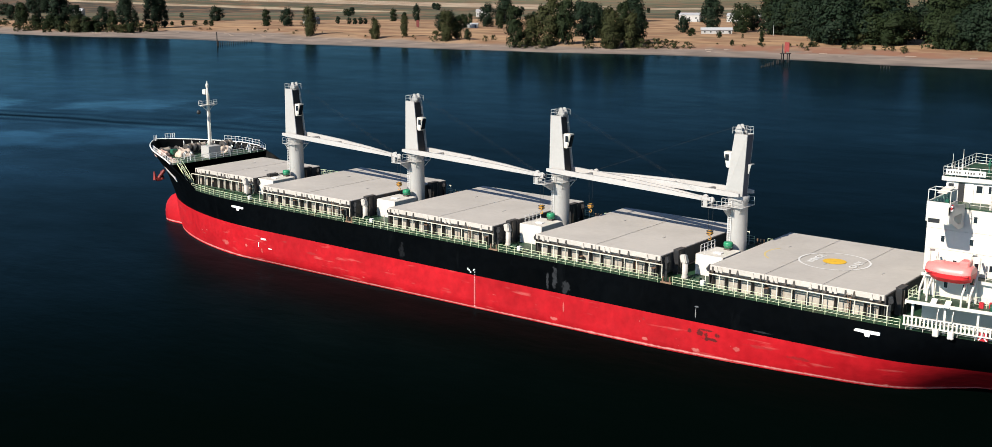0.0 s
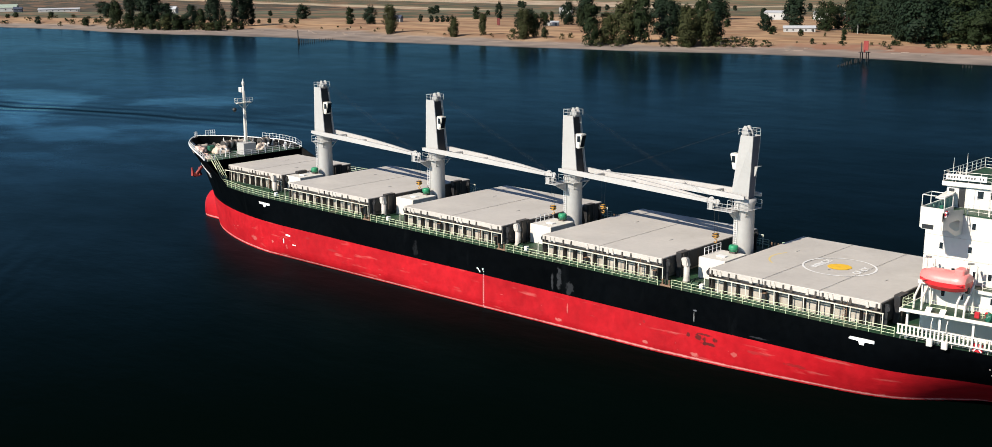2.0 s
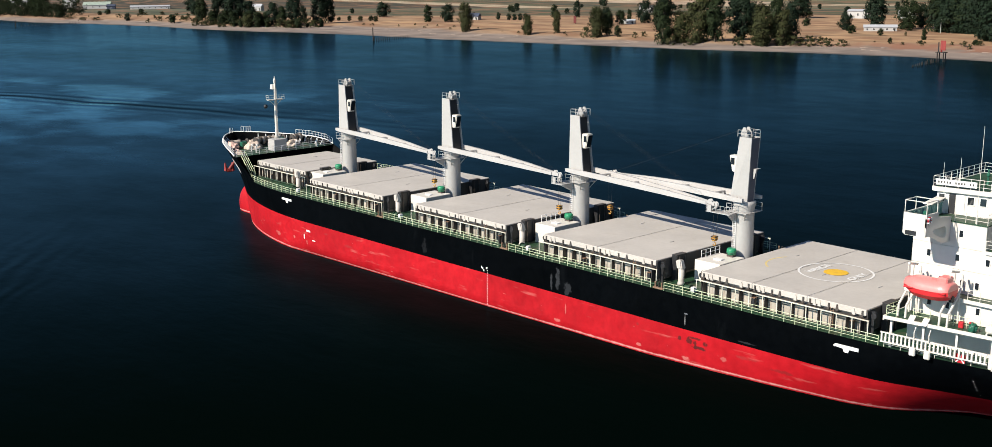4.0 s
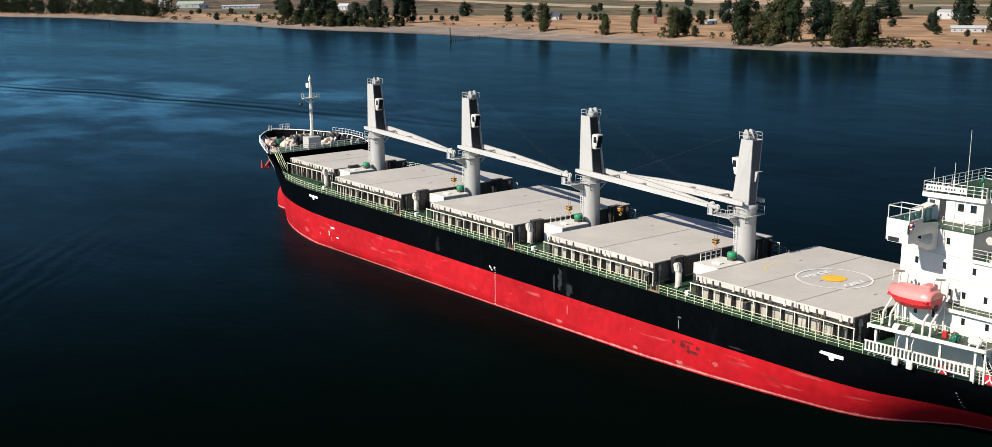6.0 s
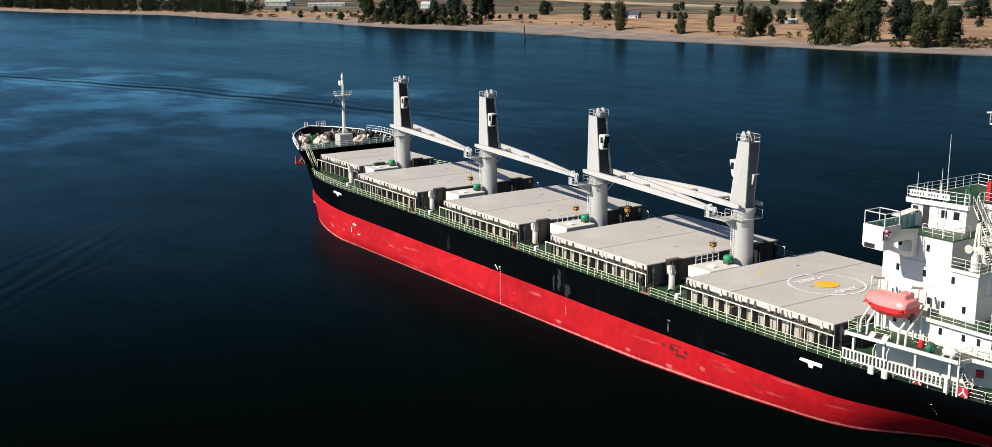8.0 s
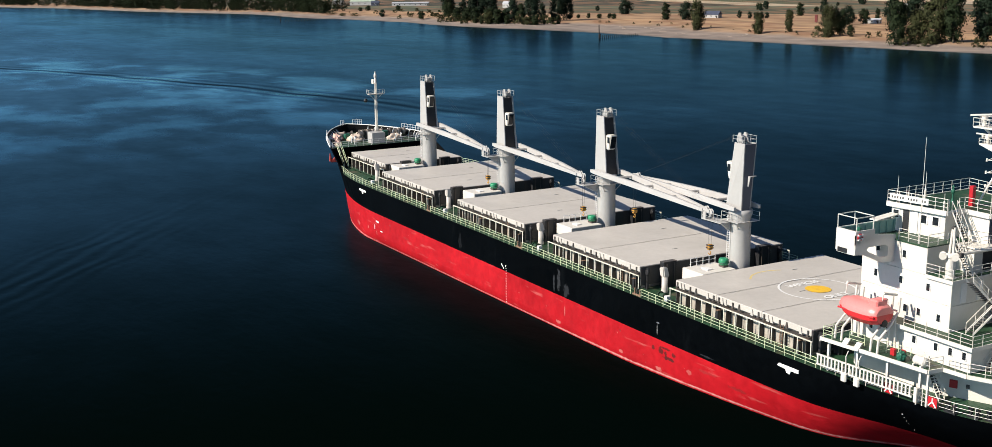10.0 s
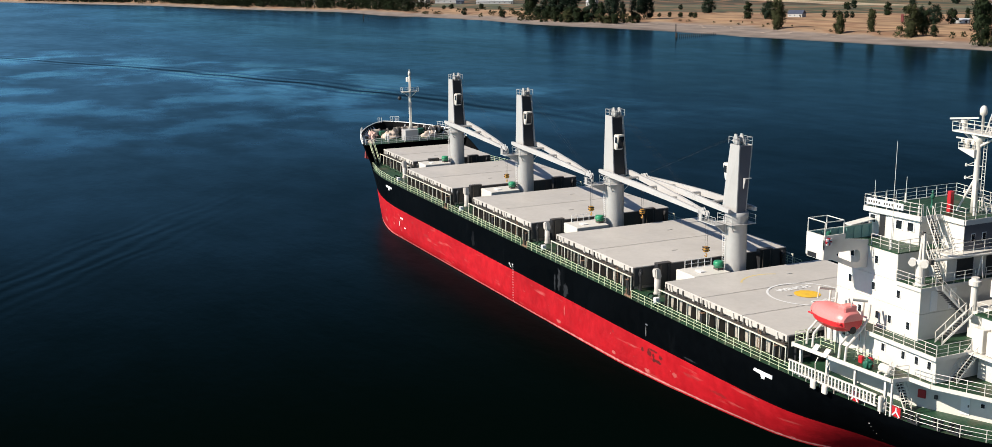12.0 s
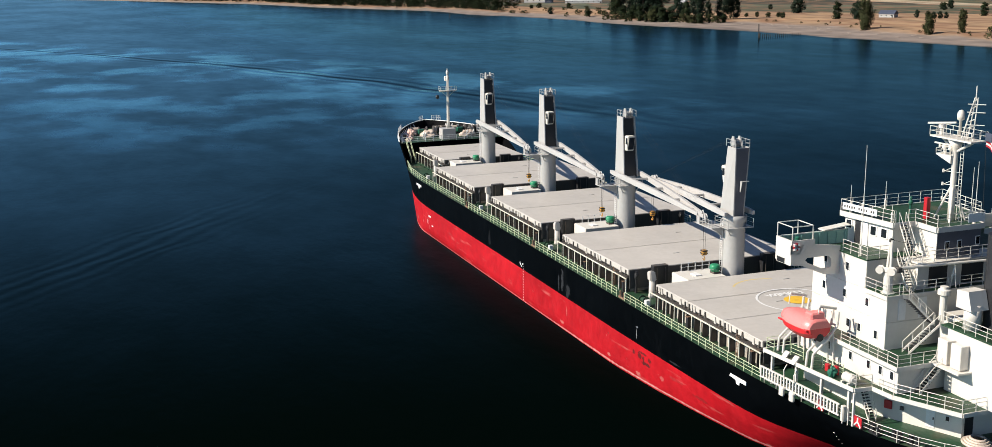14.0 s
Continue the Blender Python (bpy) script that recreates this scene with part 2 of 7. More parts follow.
def water_material():
    m = bpy.data.materials.new("river_water")
    m.use_nodes = True
    n, k = m.node_tree.nodes, m.node_tree.links.new
    body, gloss, blend = n.new("ShaderNodeBsdfDiffuse"), n.new("ShaderNodeBsdfGlossy"), n.new("ShaderNodeMixShader")
    n.remove(n["Principled BSDF"])
    body.inputs["Color"].default_value = (0.0005, 0.0019, 0.0015, 1)
    gloss.inputs["Color"].default_value = (0.40, 0.80, 1.0, 1)
    k(body.outputs[0], blend.inputs[1]), k(gloss.outputs[0], blend.inputs[2]), k(blend.outputs[0], n["Material Output"].inputs["Surface"])
    geo = n.new("ShaderNodeNewGeometry").outputs["Position"]
    def noise_at(scale, detail, stretch=(1, 1, 1), turn=0.0, rough=0.5):
        mp = n.new("ShaderNodeMapping")
        mp.inputs["Scale"].default_value, mp.inputs["Rotation"].default_value = stretch, (0, 0, radians(turn))
        q = n.new("ShaderNodeTexNoise")
        q.inputs["Scale"].default_value, q.inputs["Detail"].default_value, q.inputs["Roughness"].default_value = scale, detail, rough
        k(geo, mp.inputs["Vector"]), k(mp.outputs[0], q.inputs["Vector"])
        return q.outputs["Fac"]
    def op(kind, a, c):
        q = n.new("ShaderNodeMath")
        q.operation = kind
        for i, v in enumerate((a, c)):
            if isinstance(v, float):
                q.inputs[i].default_value = v
            else:
                k(v, q.inputs[i])
        return q.outputs[0]
    def ramp(fac, a, c, lo, hi):
        q = n.new("ShaderNodeMapRange")
        q.interpolation_type = "SMOOTHSTEP"
        for i, v in zip((1, 2, 3, 4), (a, c, lo, hi)):
            q.inputs[i].default_value = v
        k(fac, q.inputs[0])
        return q.outputs[0]
    sep = n.new("ShaderNodeSeparateXYZ")
    k(geo, sep.inputs[0])
    px, py = sep.outputs["X"], sep.outputs["Y"]
    # old wake of a passing boat curves across the reach upstream
    off = op("SUBTRACT", py, op("ADD", op("ADD", WAKE[2], op("MULTIPLY", px, WAKE[1])), op("MULTIPLY", op("MULTIPLY", px, px), WAKE[0])))
    off = op("ADD", off, op("MULTIPLY", op("SUBTRACT", noise_at(0.02, 2.0), 0.5), 14.0))
    # wind lanes: slick patches lie along the old wake
    reach = op("MULTIPLY", op("MULTIPLY", ramp(px, -150.0, -260.0, 0.0, 1.0), ramp(off, 85.0, 35.0, 0.0, 1.0)), ramp(off, -230.0, -110.0, 0.0, 1.0))
    slick = op("MULTIPLY", ramp(noise_at(0.017, 7.0, (0.8, 1.1, 1), 0, 0.55), 0.44, 0.60, 0.0, 1.0), reach)
    calm = op("SUBTRACT", 1.0, op("MULTIPLY", slick, 0.7))
    ripple = noise_at(0.36, 3.0, (1, 1.6, 1), 24)
    swell = noise_at(0.07, 3.0, (1, 2.4, 1), -24)
    h = op("ADD", op("MULTIPLY", op("MULTIPLY", ripple, calm), 0.09), op("MULTIPLY", swell, 0.26))
    env = op("POWER", 2.718, op("MULTIPLY", op("MULTIPLY", off, off), -0.006))
    h = op("ADD", h, op("MULTIPLY", op("MULTIPLY", op("SINE", op("MULTIPLY", off, 0.62), 0.0), env), op("MULTIPLY", ramp(px, -150.0, -420.0, 0.0, 1.0), 0.8)))
    # a small one nearer by
    o2 = op("ADD", op("ADD", py, 84.0), op("MULTIPLY", op("ADD", px, 69.0), 0.78))
    o2 = op("ADD", o2, op("MULTIPLY", op("SUBTRACT", noise_at(0.05, 2.0), 0.5), 9.0))
    env2 = op("POWER", 2.718, op("MULTIPLY", op("MULTIPLY", o2, o2), -0.012))
    o3 = op("ADD", px, 95.0)
    env2 = op("MULTIPLY", env2, op("POWER", 2.718, op("MULTIPLY", op("MULTIPLY", o3, o3), -0.0009)))
    h = op("ADD", h, op("MULTIPLY", op("MULTIPLY", op("SINE", op("MULTIPLY", o2, 1.5), 0.0), env2), 0.11))
    bp = n.new("ShaderNodeBump")
    bp.inputs["Strength"].default_value, bp.inputs["Distance"].default_value = 0.5, 0.4
    k(h, bp.inputs["Height"]), k(bp.outputs[0], gloss.inputs["Normal"])
    k(op("MULTIPLY", ramp(slick, 0.0, 1.0, 1.0, 0.55), ramp(py, -70.0, 190.0, 0.34, 0.17)), gloss.inputs["Roughness"])
    # ruffled water gets less gloss than slicks; the wake's dark trough is painted in
    dark = op("MULTIPLY", op("POWER", 2.718, op("MULTIPLY", op("MULTIPLY", off, off), -0.10)), ramp(px, -160.0, -300.0, 0.0, 0.45))
    broad = ramp(noise_at(0.011, 3.0, (0.5, 1.3, 1), 8), 0.35, 0.65, 0.86, 1.14)
    broad = op("MULTIPLY", broad, ramp(noise_at(0.075, 6.0, (0.8, 1.2, 1), 0, 0.62), 0.3, 0.7, 0.88, 1.12))
    lanes = op("MULTIPLY", op("MULTIPLY", op("ADD", 0.78, op("MULTIPLY", slick, 0.72)), broad), op("SUBTRACT", 1.0, dark))
    # near water is darkened by cutting gloss below Fresnel: hardly any looking down, strong at a low angle
    fr = n.new("ShaderNodeFresnel")
    fr.inputs["IOR"].default_value = 1.33
    k(bp.outputs[0], fr.inputs["Normal"])
    k(op("MINIMUM", op("MULTIPLY", op("MULTIPLY", op("MULTIPLY", fr.outputs[0], ramp(fr.outputs[0], 0.095, 0.30, 0.0, 1.0)), ramp(fr.outputs[0], 0.18, 0.6, 0.4, 0.76)), lanes), 0.97), blend.inputs[0])
    return m


def ground_material():
    m = bpy.data.materials.new("river_bank_soil")
    m.use_nodes = True
    n, k = m.node_tree.nodes, m.node_tree.links.new
    b = n["Principled BSDF"]
    b.inputs["Roughness"].default_value = 0.95
    pos = n.new("ShaderNodeNewGeometry").outputs["Position"]
    uv = n.new("ShaderNodeUVMap").outputs[0]
    sep = n.new("ShaderNodeSeparateXYZ")
    k(uv, sep.inputs[0])
    def noise_at(scale, detail=5.0, stretch=(1, 1, 1)):
        mp = n.new("ShaderNodeMapping")
        mp.inputs["Scale"].default_value = stretch
        q = n.new("ShaderNodeTexNoise")
        q.inputs["Scale"].default_value, q.inputs["Detail"].default_value = scale, detail
        k(pos, mp.inputs["Vector"]), k(mp.outputs[0], q.inputs["Vector"])
        return q.outputs["Fac"]
    def op(kind, a, c):
        q = n.new("ShaderNodeMath")
        q.operation = kind
        for i, v in enumerate((a, c)):
            if isinstance(v, float):
                q.inputs[i].default_value = v
            else:
                k(v, q.inputs[i])
        return q.outputs[0]
    # distance inland from the waterline, wavering a little
    inland = op("ADD", sep.outputs["Y"], op("MULTIPLY", op("SUBTRACT", noise_at(0.03), 0.5), 16.0))
    r = n.new("ShaderNodeValToRGB")
    k(op("DIVIDE", inland, 1200.0), r.inputs[0])
    bank = [(0, (0.11, 0.088, 0.074)), (3, (0.26, 0.205, 0.17)), (28, (0.275, 0.215, 0.175)), (34, (0.35, 0.22, 0.125)), (60, (0.43, 0.255, 0.13)), (100, (0.47, 0.29, 0.155)), (112, (0.27, 0.165, 0.085)), (126, (0.43, 0.265, 0.14)), (170, (0.34, 0.205, 0.11)), (200, (0.40, 0.245, 0.13))]
    def fill(node, stops, lo, span):
        while len(node.color_ramp.elements) < len(stops):
            node.color_ramp.elements.new(0.5)
        for e, (d, c) in zip(node.color_ramp.elements, stops):
            e.position, e.color = (d - lo) / span, (*c, 1)
    fill(r, bank, 0, 1200)
    # fields beyond the meadow: two sets of strips that meet along a track
    at = n.new("ShaderNodeSeparateXYZ")
    k(pos, at.inputs[0])
    wx, wy = at.outputs["X"], at.outputs["Y"]
    waver = op("MULTIPLY", op("SUBTRACT", noise_at(0.006, 2.0), 0.5), 26.0)
    across = op("ADD", op("SUBTRACT", wy, op("MULTIPLY", wx, 0.6)), waver)
    along = op("ADD", op("ADD", wy, op("MULTIPLY", wx, 0.21)), waver)
    near = n.new("ShaderNodeValToRGB")
    k(op("DIVIDE", op("SUBTRACT", across, 1000.0), 1400.0), near.inputs[0])
    fill(near, [(1000, (0.46, 0.31, 0.175)), (1118, (0.44, 0.30, 0.17)), (1124, (0.05, 0.052, 0.02)), (1150, (0.05, 0.055, 0.024)), (1158, (0.07, 0.075, 0.03)), (1230, (0.065, 0.075, 0.032)), (1240, (0.05, 0.058, 0.024)), (1290, (0.07, 0.078, 0.038)), (1300, (0.11, 0.12, 0.065)), (1395, (0.10, 0.11, 0.06)), (1403, (0.05, 0.05, 0.022)), (1420, (0.45, 0.37, 0.25)), (1480, (0.42, 0.34, 0.22)), (1490, (0.05, 0.045, 0.02)), (1505, (0.09, 0.092, 0.042)), (2400, (0.13, 0.12, 0.06))], 1000, 1400)
    yonder = n.new("ShaderNodeValToRGB")
    k(op("DIVIDE", op("SUBTRACT", along, 400.0), 1200.0), yonder.inputs[0])
    fill(yonder, [(400, (0.036, 0.034, 0.014)), (560, (0.042, 0.037, 0.016)), (632, (0.034, 0.032, 0.013)), (640, (0.50, 0.40, 0.27)), (684, (0.48, 0.38, 0.25)), (690, (0.075, 0.082, 0.034)), (735, (0.07, 0.078, 0.032)), (742, (0.035, 0.035, 0.016)), (752, (0.07, 0.07, 0.034)), (830, (0.062, 0.066, 0.03)), (842, (0.52, 0.41, 0.29)), (960, (0.48, 0.37, 0.26)), (975, (0.12, 0.12, 0.06)), (1600, (0.16, 0.15, 0.085))], 400, 1200)
    def step(fac, a, c):
        q = n.new("ShaderNodeMapRange")
        for i, v in zip((1, 2, 3, 4), (a, c, 0.0, 1.0)):
            q.inputs[i].default_value = v
        k(fac, q.inputs[0])
        return q.outputs[0]
    def over(fac, under, top):
        q = n.new("ShaderNodeMixRGB")
        k(fac, q.inputs[0]), k(under, q.inputs[1]), k(top, q.inputs[2])
        return q.outputs[0]
    strips = over(op("MULTIPLY", step(across, 1364.0, 1372.0), step(wx, -735.0, -750.0)), near.outputs[0], yonder.outputs[0])
    colour = over(op("MULTIPLY", step(across, 1112.0, 1118.0), step(inland, 110.0, 120.0)), r.outputs[0], strips)
    hsv = n.new("ShaderNodeHueSaturation")
    k(colour, hsv.inputs["Color"])
    q = n.new("ShaderNodeMapRange")
    for i, v in zip((1, 2, 3, 4), (0.3, 0.7, 0.5, 0.97)):
        q.inputs[i].default_value = v
    k(noise_at(0.08, 8.0, (0.6, 1, 1)), q.inputs[0]), k(q.outputs[0], hsv.inputs["Value"])
    # bare dark earth and dry scrub along the top of the bank
    dirt = n.new("ShaderNodeMapRange")
    for i, v in zip((1, 2, 3, 4), (0.49, 0.60, 0.0, 0.8)):
        dirt.inputs[i].default_value = v
    k(noise_at(0.045, 7.0, (0.5, 1.2, 1)), dirt.inputs[0])
    band = n.new("ShaderNodeMapRange")
    for i, v in zip((1, 2, 3, 4), (24.0, 34.0, 0.0, 1.0)):
        band.inputs[i].default_value = v
    k(inland, band.inputs[0])
    mix = n.new("ShaderNodeMixRGB")
    k(op("MULTIPLY", dirt.outputs[0], band.outputs[0]), mix.inputs[0]), k(hsv.outputs[0], mix.inputs[1])
    mix.inputs[2].default_value = (0.20, 0.10, 0.05, 1)
    # a scarp of bare red-brown earth at the head of the beach beyond the beacon
    scarp = op("MULTIPLY", op("MULTIPLY", step(inland, 22.0, 27.0), step(inland, 46.0, 38.0)), step(wx, -330.0, -250.0))
    scarp = op("MULTIPLY", scarp, step(noise_at(0.07, 6.0), 0.38, 0.58))
    red = n.new("ShaderNodeMixRGB")
    k(scarp, red.inputs[0]), k(mix.outputs[0], red.inputs[1])
    red.inputs[2].default_value = (0.21, 0.10, 0.06, 1)
    k(red.outputs[0], b.inputs["Base Color"])
    return m


M["water"], M["ground"] = water_material(), ground_material()

# ---- building helpers ----
SHIP = Matrix.Rotation(radians(0.8), 4, "Y")   # trimmed by the stern
LAND = Matrix.Identity(4)
BASE = {}


def thing(name, label, category, base, group="", frame_of=SHIP, kind=""):
    ob = new(name)
    ob.matrix_world = frame_of @ Matrix.Translation(base)
    BASE[ob] = Vector(base)
    return tagged(ob, label, category, group, kind)


def outward(bm):
    """Turn the faces of closed solids outward."""
    if len(bm.faces) < 4000 and all(e.is_manifold for e in bm.edges):
        bmesh.ops.recalc_face_normals(bm, faces=bm.faces[:])


def part(name, bm, material, parent, label=""):
    """One mesh under a thing or a part; its vertices are given in the frame of the ship or the land."""
    base = BASE[parent]
    outward(bm)
    for v in bm.verts:
        v.co -= base
    me = bpy.data.meshes.new(name)
    bm.normal_update()
    bm.to_mesh(me)
    bm.free()
    me.materials.append(M[material] if isinstance(material, str) else material)
    ob = new(name, me)
    ob.parent = parent
    BASE[ob] = base
    return tagged(ob, label)


def piece(name, me, parent, m):
    """Another object on a shared mesh."""
    ob = new(name, me)
    ob.parent = parent
    ob.matrix_local = Matrix.Translation(-BASE[parent]) @ m
    BASE[ob] = BASE[parent]
    return ob


def shared(name, bm, material):
    outward(bm)
    me = bpy.data.meshes.new(name)
    bm.normal_update()
    bm.to_mesh(me)
    bm.free()
    me.materials.append(M[material])
    return me


def poly(bm, pts):
    return bm.faces.new([bm.verts.new(p) for p in pts])


def hexa(bm, a, c):
    """A solid between two rings of corners (same count, same order)."""
    va, vc = [bm.verts.new(p) for p in a], [bm.verts.new(p) for p in c]
    k = len(va)
    bm.faces.new(va[::-1]), bm.faces.new(vc)
    for i in range(k):
        j = (i + 1) % k
        bm.faces.new((va[i], va[j], vc[j], vc[i]))
    return va + vc


def box(bm, lo, hi, bevel=0.0):
    (x0, y0, z0), (x1, y1, z1) = lo, hi
    vs = hexa(bm, [(x0, y0, z0), (x1, y0, z0), (x1, y1, z0), (x0, y1, z0)], [(x0, y0, z1), (x1, y0, z1), (x1, y1, z1), (x0, y1, z1)])
    if bevel:
        es = list({e for v in vs for e in v.link_edges})
        bmesh.ops.bevel(bm, geom=es, offset=bevel, segments=1, affect="EDGES")
    return bm


def prism(bm, ring, lo, hi, axis="z"):
    """A flat outline, given in the two other axes, drawn out from lo to hi."""
    put = {"z": lambda p, v: (p[0], p[1], v), "y": lambda p, v: (p[0], v, p[1]), "x": lambda p, v: (v, p[0], p[1])}[axis]
    hexa(bm, [put(p, lo) for p in ring], [put(p, hi) for p in ring])
    return bm


def rod(bm, a, c, r0, r1=None, n=8):
    a, c = Vector(a), Vector(c)
    r1 = r0 if r1 is None else r1
    q = (c - a).to_track_quat("Z", "Y").to_matrix()
    ring = [q @ Vector((math.cos(2 * math.pi * i / n), math.sin(2 * math.pi * i / n), 0)) for i in range(n)]
    hexa(bm, [a + r0 * d for d in ring], [c + r1 * d for d in ring])
    return bm


def lathe(bm, centre, profile, n=16, axis=Vector((0, 0, 1))):
    """Rings of (radius, height) about an axis, closed at both ends."""
    c = Vector(centre)
    q = axis.to_track_quat("Z", "Y").to_matrix()
    rings = [[bm.verts.new(c + q @ Vector((r * math.cos(2 * math.pi * i / n), r * math.sin(2 * math.pi * i / n), h))) for i in range(n)] for r, h in profile]
    bm.faces.new(rings[0][::-1]), bm.faces.new(rings[-1])
    for a, d in zip(rings, rings[1:]):
        for i in range(n):
            j = (i + 1) % n
            bm.faces.new((a[i], a[j], d[j], d[i]))
    return bm


def smooth(ob):
    for f in ob.data.polygons:
        f.use_smooth = True
    return ob


def B():
    return bmesh.new()


POST = {}


def pipe(bm, pts, r, n=6):
    """One bent tube through the points."""
    rings = []
    for i, p in enumerate(pts):
        w = (pts[min(i + 1, len(pts) - 1)] - pts[max(i - 1, 0)]).normalized()
        u = w.cross(Vector((0, 0, 1))) if abs(w.z) < 0.9 else w.cross(Vector((1, 0, 0)))
        u.normalize()
        v = w.cross(u)
        rings.append([bm.verts.new(p + (u * math.cos(2 * math.pi * k / n) + v * math.sin(2 * math.pi * k / n)) * r) for k in range(n)])
    for a, c in zip(rings, rings[1:]):
        for k in range(n):
            bm.faces.new((a[k], a[(k + 1) % n], c[(k + 1) % n], c[k]))
    bm.faces.new(rings[0][::-1]), bm.faces.new(rings[-1])
    return bm


def railing(owner, path, height=1.05, step=1.6, paint="white", bars=3, r=0.03, ends=True):
    """Posts one by one and bars run by run along a path of points."""
    key = (paint, height, r)
    if key not in POST:
        POST[key] = shared("post", rod(B(), (0, 0, 0), (0, 0, height), r * 1.25, n=6), paint)
    pts = [Vector(p) for p in path]
    for a, c in zip(pts, pts[1:]):
        d = (c - a).length
        k = max(1, round(d / step))
        for i in range(k + (1 if c == pts[-1] and ends else 0)):
            piece("post", POST[key], owner, Matrix.Translation(a.lerp(c, i / k)))
    for b in range(bars):
        h = Vector((0, 0, height * (b + 1) / bars))
        part("rail", pipe(B(), [p + h for p in pts], r if b == bars - 1 else r * 0.8), paint, owner)


def stair(owner, low, high, width, paint="white", across=Vector((0, 1, 0))):
    low, high = Vector(low), Vector(high)
    for s in (-0.5, 0.5):
        o = across * (s * width)
        bm = B()
        up = Vector((0, 0, 0.24))
        side = across * 0.03
        hexa(bm, [low + o - side, low + o + side, low + o + side + up, low + o - side + up], [high + o - side, high + o + side, high + o + side + up, high + o - side + up])
        part("stringer", bm, paint, owner)
        bm = B()
        top = Vector((0, 0, 1.0))
        rod(bm, low + o + top, high + o + top, 0.035, n=6)
        for t in (0.0, 0.33, 0.66, 1.0):
            p = low.lerp(high, t) + o
            rod(bm, p, p + top, 0.03, n=6)
        part("handrail", bm, paint, owner)
    k = max(3, round((high.z - low.z) / 0.22))
    run = Vector((high.x - low.x, high.y - low.y, 0)).normalized() * 0.14
    bm = B()
    for i in range(1, k):
        p = low.lerp(high, i / k)
        a, c = p - across * width * 0.5, p + across * width * 0.5
        hexa(bm, [a - run, a + run, c + run, c - run], [v + Vector((0, 0, 0.04)) for v in (a - run, a + run, c + run, c - run)])
    part("treads", bm, "dark", owner)

# ---- river and land ----
SHORE = [(-4200, -760), (-3000, -250), (-2400, 40), (-2050, 155), (-1827, 230), (-1683, 255), (-1545, 278), (-1400, 322), (-1287, 355), (-1200, 358), (-1126, 355), (-1090, 361), (-1055, 375), (-979, 381), (-928, 389), (-855, 383), (-810, 386),
         (-770, 389), (-720, 400), (-660, 408), (-600, 411), (-540, 411), (-475, 418), (-421, 423), (-380, 428), (-333, 433), (-296, 442), (-258, 448), (-225, 452), (-181, 449), (-145, 443), (-94, 442), (20, 446), (300, 455), (900, 465), (2500, 470)]
# how wide the sand is, from the water to the foot of the bank
SAND = [(-4200, 20), (-1425, 14), (-1150, 35), (-1060, 40), (-927, 33), (-820, 28), (-780, 50), (-750, 74), (-703, 78), (-640, 68), (-574, 50), (-515, 48), (-446, 34), (-380, 26), (-344, 22), (-310, 38), (-260, 46), (-100, 44), (2500, 44)]
bm = B()
poly(bm, [(-4600, -3500, 0), (3500, -3500, 0), (3500, 1200, 0), (-4600, 1200, 0)])
me = shared("water", bm, "water")
tagged(new("water", me), "dark blue-green river water with light ripples", "water", kind="structure")


def curve(v, table):
    for (a, p), (c, q) in zip(table, table[1:]):
        if v <= c:
            return p + (q - p) * max(0.0, (v - a) / (c - a))
    return table[-1][1]


def shore_at(x):
    return curve(x, SHORE)


def sand_at(x):
    return curve(x, SAND)


def land_z(x, d):
    """Height of the ground d metres inland."""
    if d < 0:
        return d * 0.06
    wob = noise.noise((x * 0.02, d * 0.03, 3.0))
    w = sand_at(x)
    beach = 1.5 * min(1, d / w)
    bank = 1.7 * max(0, min(1, (d - w) / 7))
    return beach + bank + (0.35 * wob if d > 8 else 0)


OFF = [-60, -20, -5, 0, 3, 8, 14, 20, 26, 32, 38, 44, 50, 56, 62, 70, 78, 86, 96, 110, 130, 160, 220, 300, 420, 600, 900, 1500, 2600, 4000]
xs = [-4200, -3600, -3000, -2700, -2400, -2200] + list(range(-2000, -1000, 30)) + list(range(-1000, 60, 8)) + [100, 150, 220, 300, 450, 700, 1100, 1700, 2500]
bm = B()
uvl = bm.loops.layers.uv.new("UVMap")
grid = []
for x in xs:
    sy = shore_at(x) + 2.5 * noise.noise((x * 0.03, 7.0, 0.0))
    grid.append([(bm.verts.new((x - d * 0.25 * (x < -900), sy + d, land_z(x, d))), (x, d * 30 / sand_at(x) if d < sand_at(x) else 30 + d - sand_at(x))) for d in OFF])
for a, c in zip(grid, grid[1:]):
    for i in range(len(OFF) - 1):
        q = (a[i], c[i], c[i + 1], a[i + 1])
        f = bm.faces.new([v for v, _ in q])
        f.smooth = True
        for l, (_, w) in zip(f.loops, q):
            l[uvl].uv = w
me = shared("ground", bm, "ground")
tagged(new("ground", me), "sandy river beach with dry grass bank and farm fields", "ground", kind="structure")

# ---- ship hull ----
DECK, RED, FCS = 8.6, 4.5, 12.1


def stem(z):
    return curve(z, [(-6, -117), (1, -119), (5, -119.5), (9.45, -121.8), (13.6, -126)])


